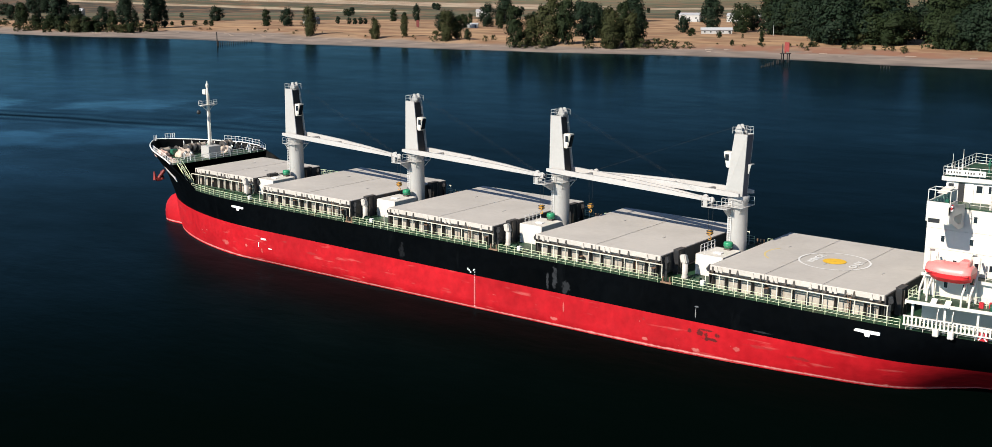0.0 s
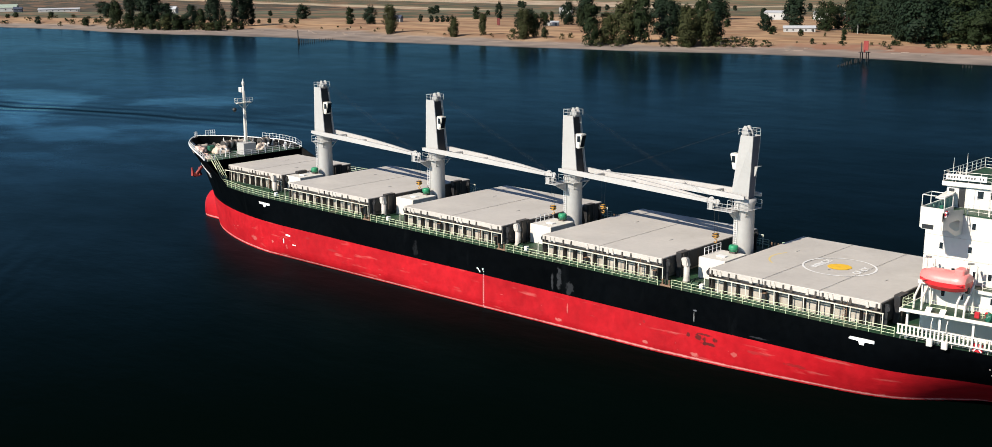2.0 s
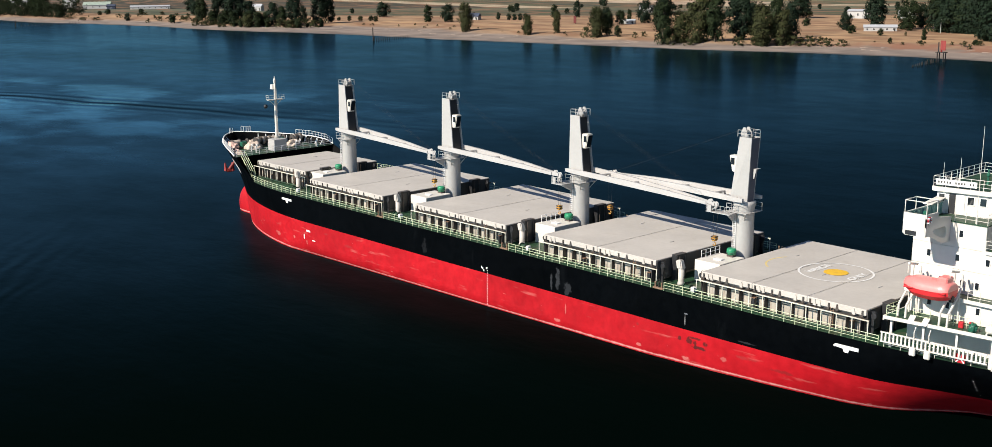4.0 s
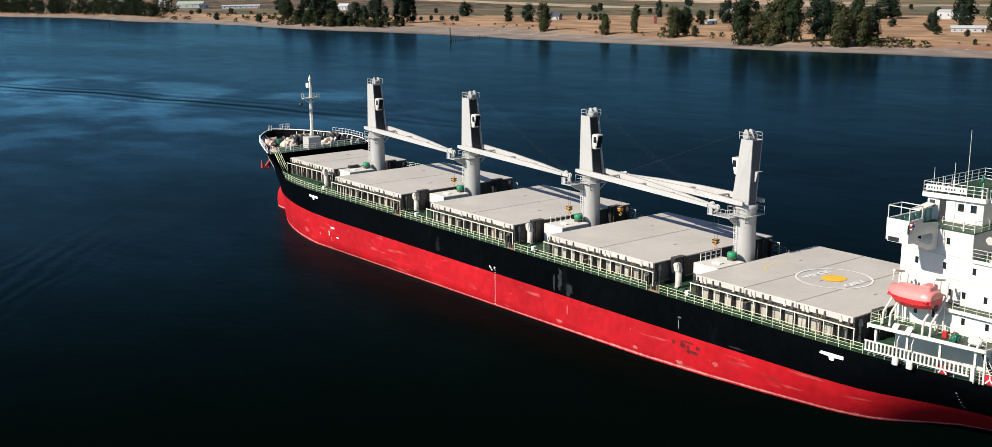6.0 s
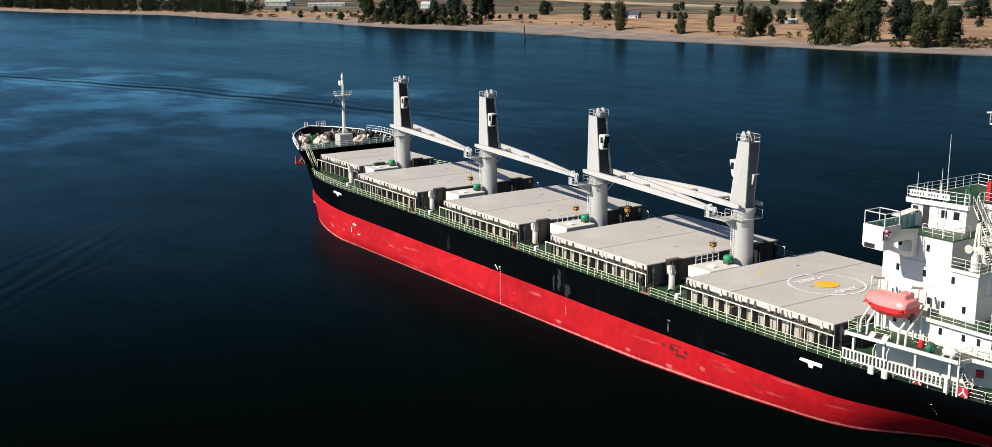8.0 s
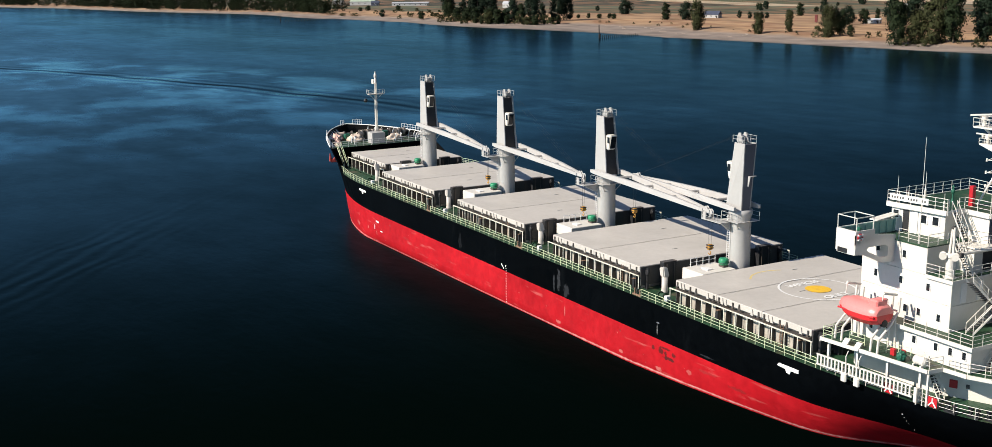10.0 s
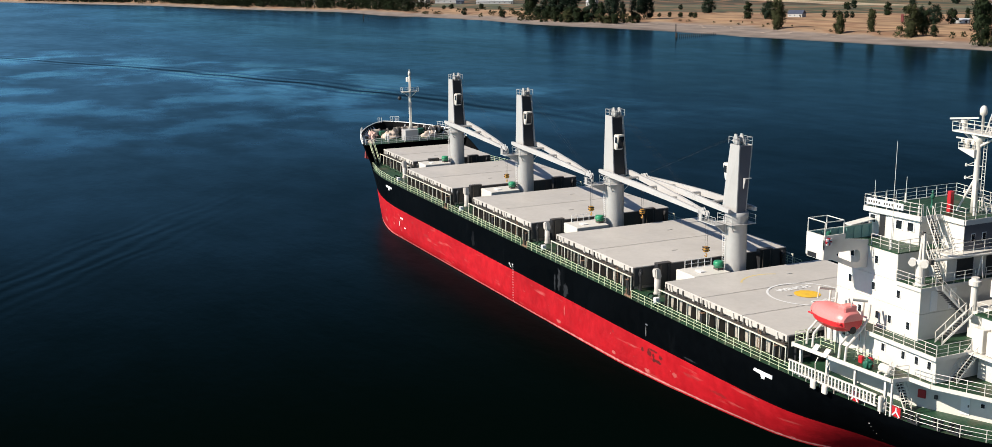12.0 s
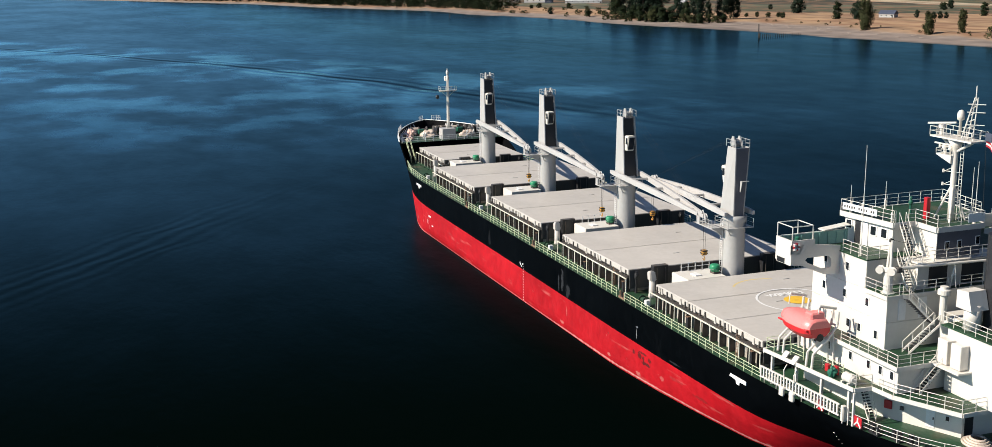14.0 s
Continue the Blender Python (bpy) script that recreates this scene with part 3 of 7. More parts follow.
def half(x, z):
    """Half-breadth of the hull."""
    q = x - stem(z)
    length = curve(z, [(-6, 46), (0, 43), (9.45, 36.5), (13.6, 33)])
    u = min(1, max(0, q / length))
    bow = (1 - (1 - u) ** 2) ** 0.77
    top = curve(x, [(20, 13.6), (27, 13.4), (34, 12.85), (39, 12.2), (42, 11.6), (45, 10.5), (48, 8.7), (51, 6.0), (53, 3.0)])
    low = curve(x, [(-4, 13.6), (5, 13.0), (14, 12.05), (21.5, 10.9), (25.5, 9.7), (28, 7.8), (30, 5.8), (33, 3.2), (38, 1.4), (53, 0.4)])
    v = min(1, max(0, z / 8.5))
    aft = low + (top - low) * (1 - (1 - v) ** curve(x, [(24, 2.4), (36, 1.7)]))
    if z < 0:
        aft = low * (1 + z * 0.05)
    return min(13.6 * bow, aft)


def hull_xs(z, x1):
    x0 = stem(z)
    return [x0 + (x1 - x0) * (i / 90) ** 1.5 for i in range(50)] + [x0 + (x1 - x0) * ((50 / 90) ** 1.5 + (1 - (50 / 90) ** 1.5) * i / 45) for i in range(46)]


def shell(zs, x1=53.0):
    bm = B()
    for s in (-1, 1):
        rows = [[bm.verts.new((x, s * half(x, z), z)) for x in hull_xs(z, x1)] for z in zs]
        for a, c in zip(rows, rows[1:]):
            for i in range(len(a) - 1):
                q = (a[i], a[i + 1], c[i + 1], c[i])
                f = bm.faces.new(q if s < 0 else q[::-1])
                f.smooth = True
    return bm


ship = thing("cargo_ship", "bulk carrier hull, black above and red below the waterline belt", "ship", (0, 0, 0))
lower = part("lower_hull", shell([-6, -4, -2, -1, 0, 1, 2, 3, 4, RED]), "red", ship, "red antifouling belt with scuffs")
upper = part("upper_hull", shell([RED, 5.5, 6.5, 7.5, 8.1, DECK + 0.05]), "black", ship, "black painted side plating")
# bulbous bow, swelling out of the stem
bm = B()
ring = []
for i in range(17):
    t = i / 16
    ring.append((1.75 * (1 - (1 - min(1, t * 3 + 0.02)) ** 3.2) ** 0.5 * (1 + 0.5 * t), -123.5 + 15 * t))
lathe(bm, (0, 0, -0.4), ring, 24, Vector((1, 0, 0)))
for v in bm.verts:
    v.co.z = -0.4 + (v.co.z + 0.4) * 2.2
smooth(part("bulbous_bow", bm, "red", ship))
# main deck
bm = B()
dx = [-112, -108] + list(range(-105, 54, 4)) + [53]
for s in (-1, 1):
    vs = [(bm.verts.new((x, 0, DECK)), bm.verts.new((x, s * (half(x, DECK) - 0.02), DECK))) for x in dx]
    for a, c in zip(vs, vs[1:]):
        bm.faces.new((a[0], c[0], c[1], a[1]) if s > 0 else (a[0], a[1], c[1], c[0]))
part("main_deck", bm, "deck", ship, "green painted steel deck")


def top_edge(x):
    return curve(x, [(-126, 13.75), (-112, 13.35), (-108.5, 12.9), (-102.0, 10.0), (-99, DECK + 0.1)])


for s, nm in ((-1, "bow_bulwark"), (1, "bow_bulwark")):
    bm = B()
    xsb = [-126 + 27 * (i / 40) ** 1.6 for i in range(41)]
    out = []
    for i, t in enumerate(xsb):
        f = (t + 126) / 27
        col = []
        for j in range(7):
            z = DECK + (top_edge(t) - DECK) * j / 6
            x = stem(z) + (-99 - stem(z)) * f
            h = half(x, z)
            col.append((bm.verts.new((x, s * h, z)), bm.verts.new((x + 0.12, s * max(0, h - 0.16), z))))
        out.append(col)
    for a, c in zip(out, out[1:]):
        for j in range(6):
            q = [a[j][0], c[j][0], c[j + 1][0], a[j + 1][0]]
            f = bm.faces.new(q if s < 0 else q[::-1])
            f.smooth = True
            q = [a[j][1], c[j][1], c[j + 1][1], a[j + 1][1]]
            bm.faces.new(q[::-1] if s < 0 else q)
        q = [a[6][0], c[6][0], c[6][1], a[6][1]]
        bm.faces.new(q if s < 0 else q[::-1])
    part(nm, bm, "black", ship)
    # pale capping along the bulwark's top
    bm = B()
    cap = [(stem(top_edge(t)) + (-99 - stem(top_edge(t))) * (t + 126) / 27, top_edge(t)) for t in xsb if t < -107]
    pts = [Vector((x + 0.05, s * max(0, half(x, z) - 0.05), z + 0.03)) for x, z in cap]
    part("capping_rail", pipe(bm, pts, 0.12), "mark", ship)
# forecastle deck and its aft bulkhead
bm = B()
fx = [-124.5, -123, -121, -118, -115, -112, -109, -106.5]
for s in (-1, 1):
    vs = [(bm.verts.new((x, 0, FCS)), bm.verts.new((x, s * max(0.05, half(x, FCS) - 0.15), FCS))) for x in fx]
    for a, c in zip(vs, vs[1:]):
        bm.faces.new((a[0], c[0], c[1], a[1]) if s > 0 else (a[0], a[1], c[1], c[0]))
part("forecastle_deck", bm, "deck", ship)
bm = B()
w, wd = half(-106.65, FCS) - 0.16, half(-106.65, DECK) - 0.16
wm = half(-106.65, (DECK + FCS) / 2) - 0.16
zm = (DECK + FCS) / 2
prism(bm, [(-wd, DECK), (wd, DECK), (wm, zm), (w, FCS - 0.004), (-w, FCS - 0.004), (-wm, zm)], -106.65, -106.5, "x")
part("forecastle_bulkhead", bm, "black", ship)
# stern transom
bm = B()
poly(bm, [(53, -3, DECK), (53, 3, DECK), (53, 1.2, 2), (53, 0.4, -6), (53, -0.4, -6), (53, -1.2, 2)])
part("transom", bm, "black", ship)
# white tug push marks and small side marks
for x, z in ((-85.5, 7.45), (23.0, 7.4)):
    bm = B()
    yy = -half(x, z) - 0.03
    prism(bm, [(x - 1.5, z + 0.35), (x - 1.5, z + 0.02), (x - 0.35, z - 0.05), (x - 0.2, z - 0.42), (x + 0.3, z - 0.42), (x + 0.4, z - 0.05), (x + 1.5, z - 0.02), (x + 1.5, z + 0.35)], yy - 0.02, yy + 0.05, "y")
    part("tug_mark", bm, "mark", ship)
for x, z0, z1 in ((-33.9, -0.4, 5.4), (36.4, 5.0, 7.0)):
    z = z0
    while z < z1:
        yy = -half(x, z)
        part("draught_mark", box(B(), (x - 0.08, yy - 0.035, z), (x + 0.05, yy + 0.1, z + 0.12)), "mark", ship)
        z += 0.38
for dx_, dz_ in ((-0.55, 0.6), (-0.3, 0.35), (0.25, 0.75), (-0.8, 0.75)):
    part("load_line_mark", box(B(), (-34.45 + dx_, -13.635, 4.4 + dz_), (-34.27 + dx_, -13.59, 4.66 + dz_)), "mark", ship)
for x, z, w, h in ((-79.2, 3.05, 0.6, 0.14), (-77.6, 1.6, 0.45, 0.08), (-80.5, 1.9, 0.1, 0.4)):
    bm = B()
    yy = -half(x, z)
    box(bm, (x - w, yy - 0.03, z - h), (x + w, yy + 0.2, z + h))
    part("side_mark", bm, "mark", ship)
# the ship's name on the bow as plain bars
def bow_point(t, drop, proud):
    """A point of the flared bow, drop metres under the bulwark's top at station t."""
    z = top_edge(t) - drop
    x = stem(z) + (-99 - stem(z)) * (t + 126) / 27
    return Vector((x, -half(x, z) - proud, z))


for i in range(11):
    t = -113.6 + i * 0.46
    o = 0.16 * (t + 113.6)
    q = [(t, 2.5 + o), (t, 3.35 + o), (t + 0.34, 3.4 + o), (t + 0.34, 2.55 + o)]
    bm = B()
    hexa(bm, [bow_point(a, d, 0.1) for a, d in q], [bow_point(a, d, -0.05) for a, d in q])
    part("name_bar", bm, "mark", ship)
for sy in (-1, 1):
    for i in range(11):
        t = -122.5 + i * 1.3
        top, foot = bow_point(t, 0.12, -0.2), bow_point(t, top_edge(t) - FCS - 0.02, -0.2)
        foot.z = FCS
        ring_ = [foot, top, Vector((foot.x + 0.25, foot.y + 0.75, FCS))]
        side_ = Vector((0.05, 0.02, 0))
        bm = B()
        hexa(bm, [Vector((p.x, -sy * p.y, p.z)) - side_ for p in ring_], [Vector((p.x, -sy * p.y, p.z)) + side_ for p in ring_])
        part("bulwark_stay", bm, "mark", ship)
brl = thing("bulwark_railing", "white steel railing on top of the bow bulwark", "railing", (-112, -9, 13.3))
for sy in (-1, 1):
    pts = [bow_point(-115.5 + 1.4 * i, -0.05, -0.1) for i in range(7)]
    railing(brl, [(p.x, p.y * -sy, p.z) for p in pts], 1.0, 0.75, "mark", 2, 0.03)


# ---- railings along the main deck ----
def side_path(x0, x1, s, inset=0.12):
    k = max(1, round((x1 - x0) / 8))
    return [(x0 + (x1 - x0) * i / k, s * (half(x0 + (x1 - x0) * i / k, DECK) - inset), DECK) for i in range(k + 1)]


for s in (-1, 1):
    for x0, x1 in ((-100.5, -60.4), (-58.3, -31.9), (-29.8, -4.2), (-2.1, 26.5)):
        rl = thing("deck_railing", "pale green three-bar steel railing along the deck edge", "railing", (x0, s * 13, DECK), "deck edge railings")
        railing(rl, side_path(x0, x1, s, 0.2), 1.05, 1.55, "rail", 3, 0.03)
rl = thing("forecastle_railing", "white steel railing across the aft edge of the forecastle", "railing", (-106.6, 0, FCS))
railing(rl, [(-106.6, -10.6, FCS), (-106.6, 10.6, FCS)], 1.1, 1.6, "mark", 3, 0.04)
# rusty roller posts in the gaps of the railing
for s in (-1, 1):
    for x in (-59.3, -30.8, -3.1):
        gp = thing("roller_fairlead", "rusty brown roller fairlead in the railing gap", "fairlead", (x, s * 13.2, DECK), "roller fairleads")
        part("bed", box(B(), (x - 0.8, s * 13.2 - 0.2, DECK), (x + 0.8, s * 13.2 + 0.2, DECK + 0.2), 0.03), "rusty", gp)
        for o in (-0.5, 0.0, 0.5):
            part("roller", lathe(B(), (x + o, s * 13.2, DECK + 0.2), [(0.12, 0), (0.1, 0.3), (0.14, 0.62), (0.05, 0.66)], 10), "rusty" if o else "wood", gp)

# ---- hatches ----
HATCHES = [(-103.9, -88.0, 7.9, 2), (-81.3, -60.9, 11.5, 2), (-52.7, -32.4, 11.5, 2), (-24.8, -5.0, 11.5, 2), (2.0, 24.0, 11.5, 3)]
TOP, UNDER, COAM = 11.5, 10.82, 10.5
STAY = {}
# cleats take the dark material for the shade on their aft sides
cleat_me = shared("side_cleat", box(box(B(), (-0.09, -0.1, 0.0), (0.09, 0.06, 0.5)), (-0.15, -0.2, -0.12), (0.15, 0.05, 0.0)), "stay")
for n_hatch, (x0, x1, w, panels) in enumerate(HATCHES):
    hatch = thing("cargo_hatch", "grey steel cargo hatch with folding cover panels on a ribbed coaming", "hatch", ((x0 + x1) / 2, 0, DECK), "cargo hatches")
    bm = B()
    box(bm, (x0 + 0.5, -w + 0.5, DECK), (x1 - 0.5, w - 0.5, UNDER - 0.02))
    part("coaming", bm, "coam", hatch, "stained grey coaming plating")
    # flanges coloured dark for the gap under the cover, where its shadow falls
    bm = B()
    box(bm, (x0 + 0.1, -w - 0.2, COAM - 0.1), (x1 - 0.1, -w + 0.49, COAM))
    part("coaming_flange", bm, "stay", hatch)
    bm = B()
    box(bm, (x0 + 0.1, w - 0.49, COAM - 0.1), (x1 - 0.1, w + 0.2, COAM))
    part("coaming_flange", bm, "stay", hatch)
    # stays coloured dark to put in the shade of their unlit sides
    key = "stay"
    if key not in STAY:
        bm = B()
        prism(bm, [(0.0, 0.0), (-0.8, 0.0), (-0.7, COAM - DECK - 0.1), (0.0, COAM - DECK - 0.1)], -0.03, 0.03, "x")
        STAY[key] = shared("coaming_stay", bm, "stay")
    k = round((x1 - x0) / 1.85)
    for i in range(k + 1):
        x = x0 + 0.5 + (x1 - x0 - 1.0) * i / k
        piece("coaming_stay", STAY[key], hatch, Matrix.Translation((x, -w + 0.5, DECK)))
        piece("coaming_stay", STAY[key], hatch, Matrix.Translation((x, w - 0.5, DECK)) @ Matrix.Rotation(math.pi, 4, "Z"))
    # white pipe frame along the walkway beside the coaming
    for s in (-1, 1):
        yy = s * (w + 0.6)
        key = "frame_post"
        if key not in STAY:
            STAY[key] = shared("frame_post", box(B(), (-0.05, -0.04, 0), (0.05, 0.04, COAM + 0.02 - DECK)), "cream")
        kk = round((x1 - x0) / 1.85)
        for i in range(kk + 1):
            piece("frame_post", STAY[key], hatch, Matrix.Translation((x0 - 0.2 + (x1 - x0 + 0.8) * i / kk, yy, DECK)))
        part("frame_rail", box(B(), (x0 - 0.3, yy - 0.06, COAM), (x1 + 0.7, yy + 0.06, COAM + 0.11)), "cream", hatch)
    # thin sheets added over the hatch ends, shade in their dark colour
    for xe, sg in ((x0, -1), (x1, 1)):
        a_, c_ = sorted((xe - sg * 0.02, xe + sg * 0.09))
        part("end_plate", box(B(), (a_, -w + 0.12, DECK + 0.5), (c_, w - 0.12, TOP - 0.1), 0.02), "stay", hatch, "stained dark plate added for shade on the hatch end")
    # cover panels, a narrow joint between them
    for i in range(panels):
        a, c = x0 + (x1 - x0) * i / panels, x0 + (x1 - x0) * (i + 1) / panels
        bm = box(B(), (a + 0.03, -w, UNDER), (c - 0.03, w, TOP), 0.04)
        # raised rim beside each joint
        if i:
            box(bm, (a + 0.05, -w + 0.05, TOP), (a + 0.16, w - 0.05, TOP + 0.012))
        if i < panels - 1:
            box(bm, (c - 0.16, -w + 0.05, TOP), (c - 0.05, w - 0.05, TOP + 0.012))
        panel = part("cover_panel", bm, "grey", hatch)
        if i:
            part("joint_seal", box(B(), (a - 0.04, -w + 0.06, TOP - 0.3), (a + 0.04, w - 0.06, TOP - 0.03)), "crane", hatch)
        # lifting lug recesses
        for fx_, fy_ in ((0.5, -0.2),) if i else ((0.5, 0.3),):
            px, py = a + (c - a) * fx_, w * fy_
            bm = B()
            box(bm, (px - 0.06, py - 0.4, TOP), (px + 0.06, py + 0.4, TOP + 0.05))
            part("lifting_lug", bm, "crane", panel)
        for s in (-1, 1):
            for f in (0.06, 0.38, 0.94):
                x = a + (c - a) * f
                piece("side_cleat", cleat_me, hatch, Matrix.Translation((x, s * (w + 0.02), UNDER + 0.02)) @ Matrix.Rotation(0 if s < 0 else math.pi, 4, "Z"))
        for f in (0.14, 0.22, 0.52, 0.8):
            x = a + (c - a) * f
            part("wheel_bracket", prism(B(), [(x - 0.2, UNDER - 0.1), (x + 0.2, UNDER - 0.1), (x + 0.05, TOP - 0.1), (x - 0.05, TOP - 0.1)], -w - 0.12, -w - 0.02, "y"), "stay" if f == 0.52 else "grey", panel)

# winching area on the aftmost hatch
hx, hz = 13.4, TOP + 0.004
mk = thing("winch_marking", "white ring, yellow disc and lettering painted on a hatch cover", "marking", (hx, 0, hz))
bm = B()
nseg = 64
for i in range(nseg):
    a0, a1 = 2 * math.pi * i / nseg, 2 * math.pi * (i + 1) / nseg
    poly(bm, [(hx + r * math.cos(a), -0.3 + r * math.sin(a), hz + 0.04) for r, a in ((4.45, a0), (4.45, a1), (4.2, a1), (4.2, a0))][::-1])
part("ring", bm, "mark", mk)
bm = B()
poly(bm, [(hx + 1.45 * math.cos(2 * math.pi * i / 40), -0.3 + 1.45 * math.sin(2 * math.pi * i / 40), hz + 0.04) for i in range(40)])
part("disc", bm, "yellow", mk)
bm = B()
for i in range(14):
    a0, a1 = radians(150 + i * 6), radians(150 + (i + 1) * 6)
    poly(bm, [(8.9 + r * math.cos(a), -0.3 + r * math.sin(a), hz + 0.002) for r, a in ((4.6, a0), (4.6, a1), (4.35, a1), (4.35, a0))][::-1])
part("worn_arc", bm, "faded", mk, "worn yellow arc")
for word, x in (("WINCH", hx - 2.0), ("ONLY", hx + 3.3)):
    cu = bpy.data.curves.new(word, "FONT")
    cu.body, cu.size, cu.align_x, cu.extrude, cu.offset = word, 1.3, "CENTER", 0.004, 0.05
    tx = new("lettering", cu)
    tx.parent = mk
    tx.matrix_local = Matrix.Translation((x - hx, -0.3, 0.045)) @ Matrix.Rotation(math.pi / 2, 4, "Z")
    cu.materials.append(M["mark"])

# ---- deck cranes ----
CRANES = [(-85.6, 1), (-57.2, 1), (-28.8, 1), (-0.3, -1)]
AIMS = [(-58.3, -2.9, 17.7), (-29.9, -3.2, 17.95), (-3.0, -2.4, 17.6), (-25.0, 2.2, 18.2)]


def crane(cx, d, tip):
    """A deck crane: d is the way along the ship in which its house faces."""
    tip = Vector(tip)
    c = thing("deck_crane", "light grey deck crane on a round column, jib lowered to rest", "crane", (cx, 0, DECK), "deck cranes")
    smooth(part("column", lathe(B(), (cx, 0, DECK), [(1.5, 0), (1.34, 0.5), (1.28, 8.75), (1.42, 9.15), (1.42, 9.6)], 28), "crane", c))
    # ladder up the column
    bm = B()
    lx, ly = cx - 0.45, -1.45
    for o in (-0.22, 0.22):
        rod(bm, (lx + o, ly, DECK + 0.5), (lx + o, ly, DECK + 9.05), 0.03, n=6)
    for i in range(29):
        rod(bm, (lx - 0.22, ly, DECK + 0.7 + i * 0.29), (lx + 0.22, ly, DECK + 0.7 + i * 0.29), 0.02, n=5)
    part("ladder", bm, "mark", c)
    # platform round the column
    zp = 16.9
    pl = part("platform", prism(B(), [(cx + x * d, y) for x, y in ((-1.5, -1.75), (1.6, -1.75), (1.6, 1.75), (-1.5, 1.75))][::d], zp - 0.07, zp), "crane", c)
    for x, y in ((1.45, -1.6), (1.45, 1.6), (-1.2, -1.6)):
        part("bracket", rod(B(), (cx + x * d, y, zp - 0.05), (cx + x * d * 0.5, y * 0.5, zp - 1.3), 0.07, n=6), "crane", c)
    railing(c, [(cx - 1.45 * d, -1.7, zp), (cx + 1.55 * d, -1.7, zp), (cx + 1.55 * d, 1.7, zp), (cx - 1.45 * d, 1.7, zp)], 1.0, 1.2, "crane", 2, 0.028)
    # house: leaning cheeks, open towards the jib
    z0, z1 = 18.15, 26.4
    f0, b0, f1, b1 = cx + 1.5 * d, cx - 1.3 * d, cx + 0.5 * d, cx - 1.3 * d
    for s in (-1, 1):
        bm = B()
        ya, yb = s * 1.12, s * 0.96
        ua, ub = s * 0.94, s * 0.8
        # the aftmost crane is cut in at the foot of its back
        xb, yr = (b0, ya) if d > 0 else (b0 - 0.45, s * 0.72)
        ring0 = [(xb, yr, z0), (f0, ya, z0), (f0, yb, z0), (xb, yr - s * 0.16, z0)]
        ring1 = [(b1, ua, z1), (f1, ua, z1), (f1, ub, z1), (b1, ub, z1)]
        if s * d < 0:
            hexa(bm, ring0, ring1)
        else:
            hexa(bm, ring0[::-1], ring1[::-1])
        part("cheek", bm, "crane", c)
    bm = B()
    xb, yr = (b0 + 0.02 * d, 0.96) if d > 0 else (b0 - 0.43, 0.56)
    hexa(bm, [(xb, -yr, z0), (b0 + 0.6 * d, -yr, z0), (b0 + 0.6 * d, yr, z0), (xb, yr, z0)][::d], [(b1 + 0.02 * d, -0.8, z1 - 0.1), (b1 + 0.3 * d, -0.8, z1 - 0.1), (b1 + 0.3 * d, 0.8, z1 - 0.1), (b1 + 0.02 * d, 0.8, z1 - 0.1)][::d])
    # dark colour puts the shade of the unlit back into the plate
    part("back_plate", bm, "dark" if d > 0 else "aftgrey", c, "back plate coloured dark for its shade")
    bm = B()
    hexa(bm, [(b0 + 0.6 * d, -yr, z0), (f0 - 0.3 * d, -0.96, z0), (f0 - 0.3 * d, 0.96, z0), (b0 + 0.6 * d, yr, z0)][::d], [(b1 + 0.3 * d, -0.8, z1 - 0.3), (f1 - 0.25 * d, -0.8, z1 - 0.3), (f1 - 0.25 * d, 0.8, z1 - 0.3), (b1 + 0.3 * d, 0.8, z1 - 0.3)][::d])
    # solid front coloured black for the shade inside the open bay
    part("machinery_front", bm, "dark", c, "machinery bay filled in black for its shade")
    # hooded hatch at the back
    bm = B()
    bx = b0 + 0.05 * d
    hexa(bm, [(bx, -0.2, 21.2), (bx - 0.12 * d, -0.2, 21.2), (bx - 0.42 * d, -0.2, 22.4), (bx, -0.2, 22.4)][::-d], [(bx, -0.13, 21.2), (bx - 0.12 * d, -0.13, 21.2), (bx - 0.42 * d, -0.13, 22.4), (bx, -0.13, 22.4)][::-d])
    hexa(bm, [(bx, -0.2, 22.4), (bx - 0.42 * d, -0.2, 22.4), (bx - 0.42 * d, 0.75, 22.4), (bx, 0.75, 22.4)][::d], [(bx, -0.2, 22.46), (bx - 0.42 * d, -0.2, 22.46), (bx - 0.42 * d, 0.75, 22.46), (bx, 0.75, 22.46)][::d])
    bmesh.ops.recalc_face_normals(bm, faces=bm.faces[:])
    part("back_hood", bm, "crane", c)
    # driver's cab
    ca, cb = cx + 0.85 * d, cx + 2.1 * d
    bm = B()
    hexa(bm, [(ca, -0.8, 21.8), (cb - 0.5 * d, -0.8, 21.8), (cb - 0.5 * d, 0.3, 21.8), (ca, 0.3, 21.8)][::d], [(ca, -0.8, 23.9), (cb, -0.8, 23.9), (cb, 0.3, 23.9), (ca, 0.3, 23.9)][::d])
    bmesh.ops.bevel(bm, geom=bm.edges[:], offset=0.1, segments=2, affect="EDGES")
    cab = part("cab", bm, "white", c, "white driver's cab")
    bm = B()
    box(bm, (min(ca + 0.4 * d, cb - 0.32 * d), -0.83, 22.75), (max(ca + 0.4 * d, cb - 0.32 * d), -0.79, 23.6))
    part("window", bm, "glass", cab)
    bm = B()
    hexa(bm, [(cb - 0.49 * d, -0.66, 22.0), (cb - 0.38 * d, -0.66, 22.0), (cb - 0.38 * d, 0.16, 22.0), (cb - 0.49 * d, 0.16, 22.0)][::d], [(cb - 0.1 * d, -0.66, 23.7), (cb + 0.01 * d, -0.66, 23.7), (cb + 0.01 * d, 0.16, 23.7), (cb - 0.1 * d, 0.16, 23.7)][::d])
    part("window", bm, "glass", cab)
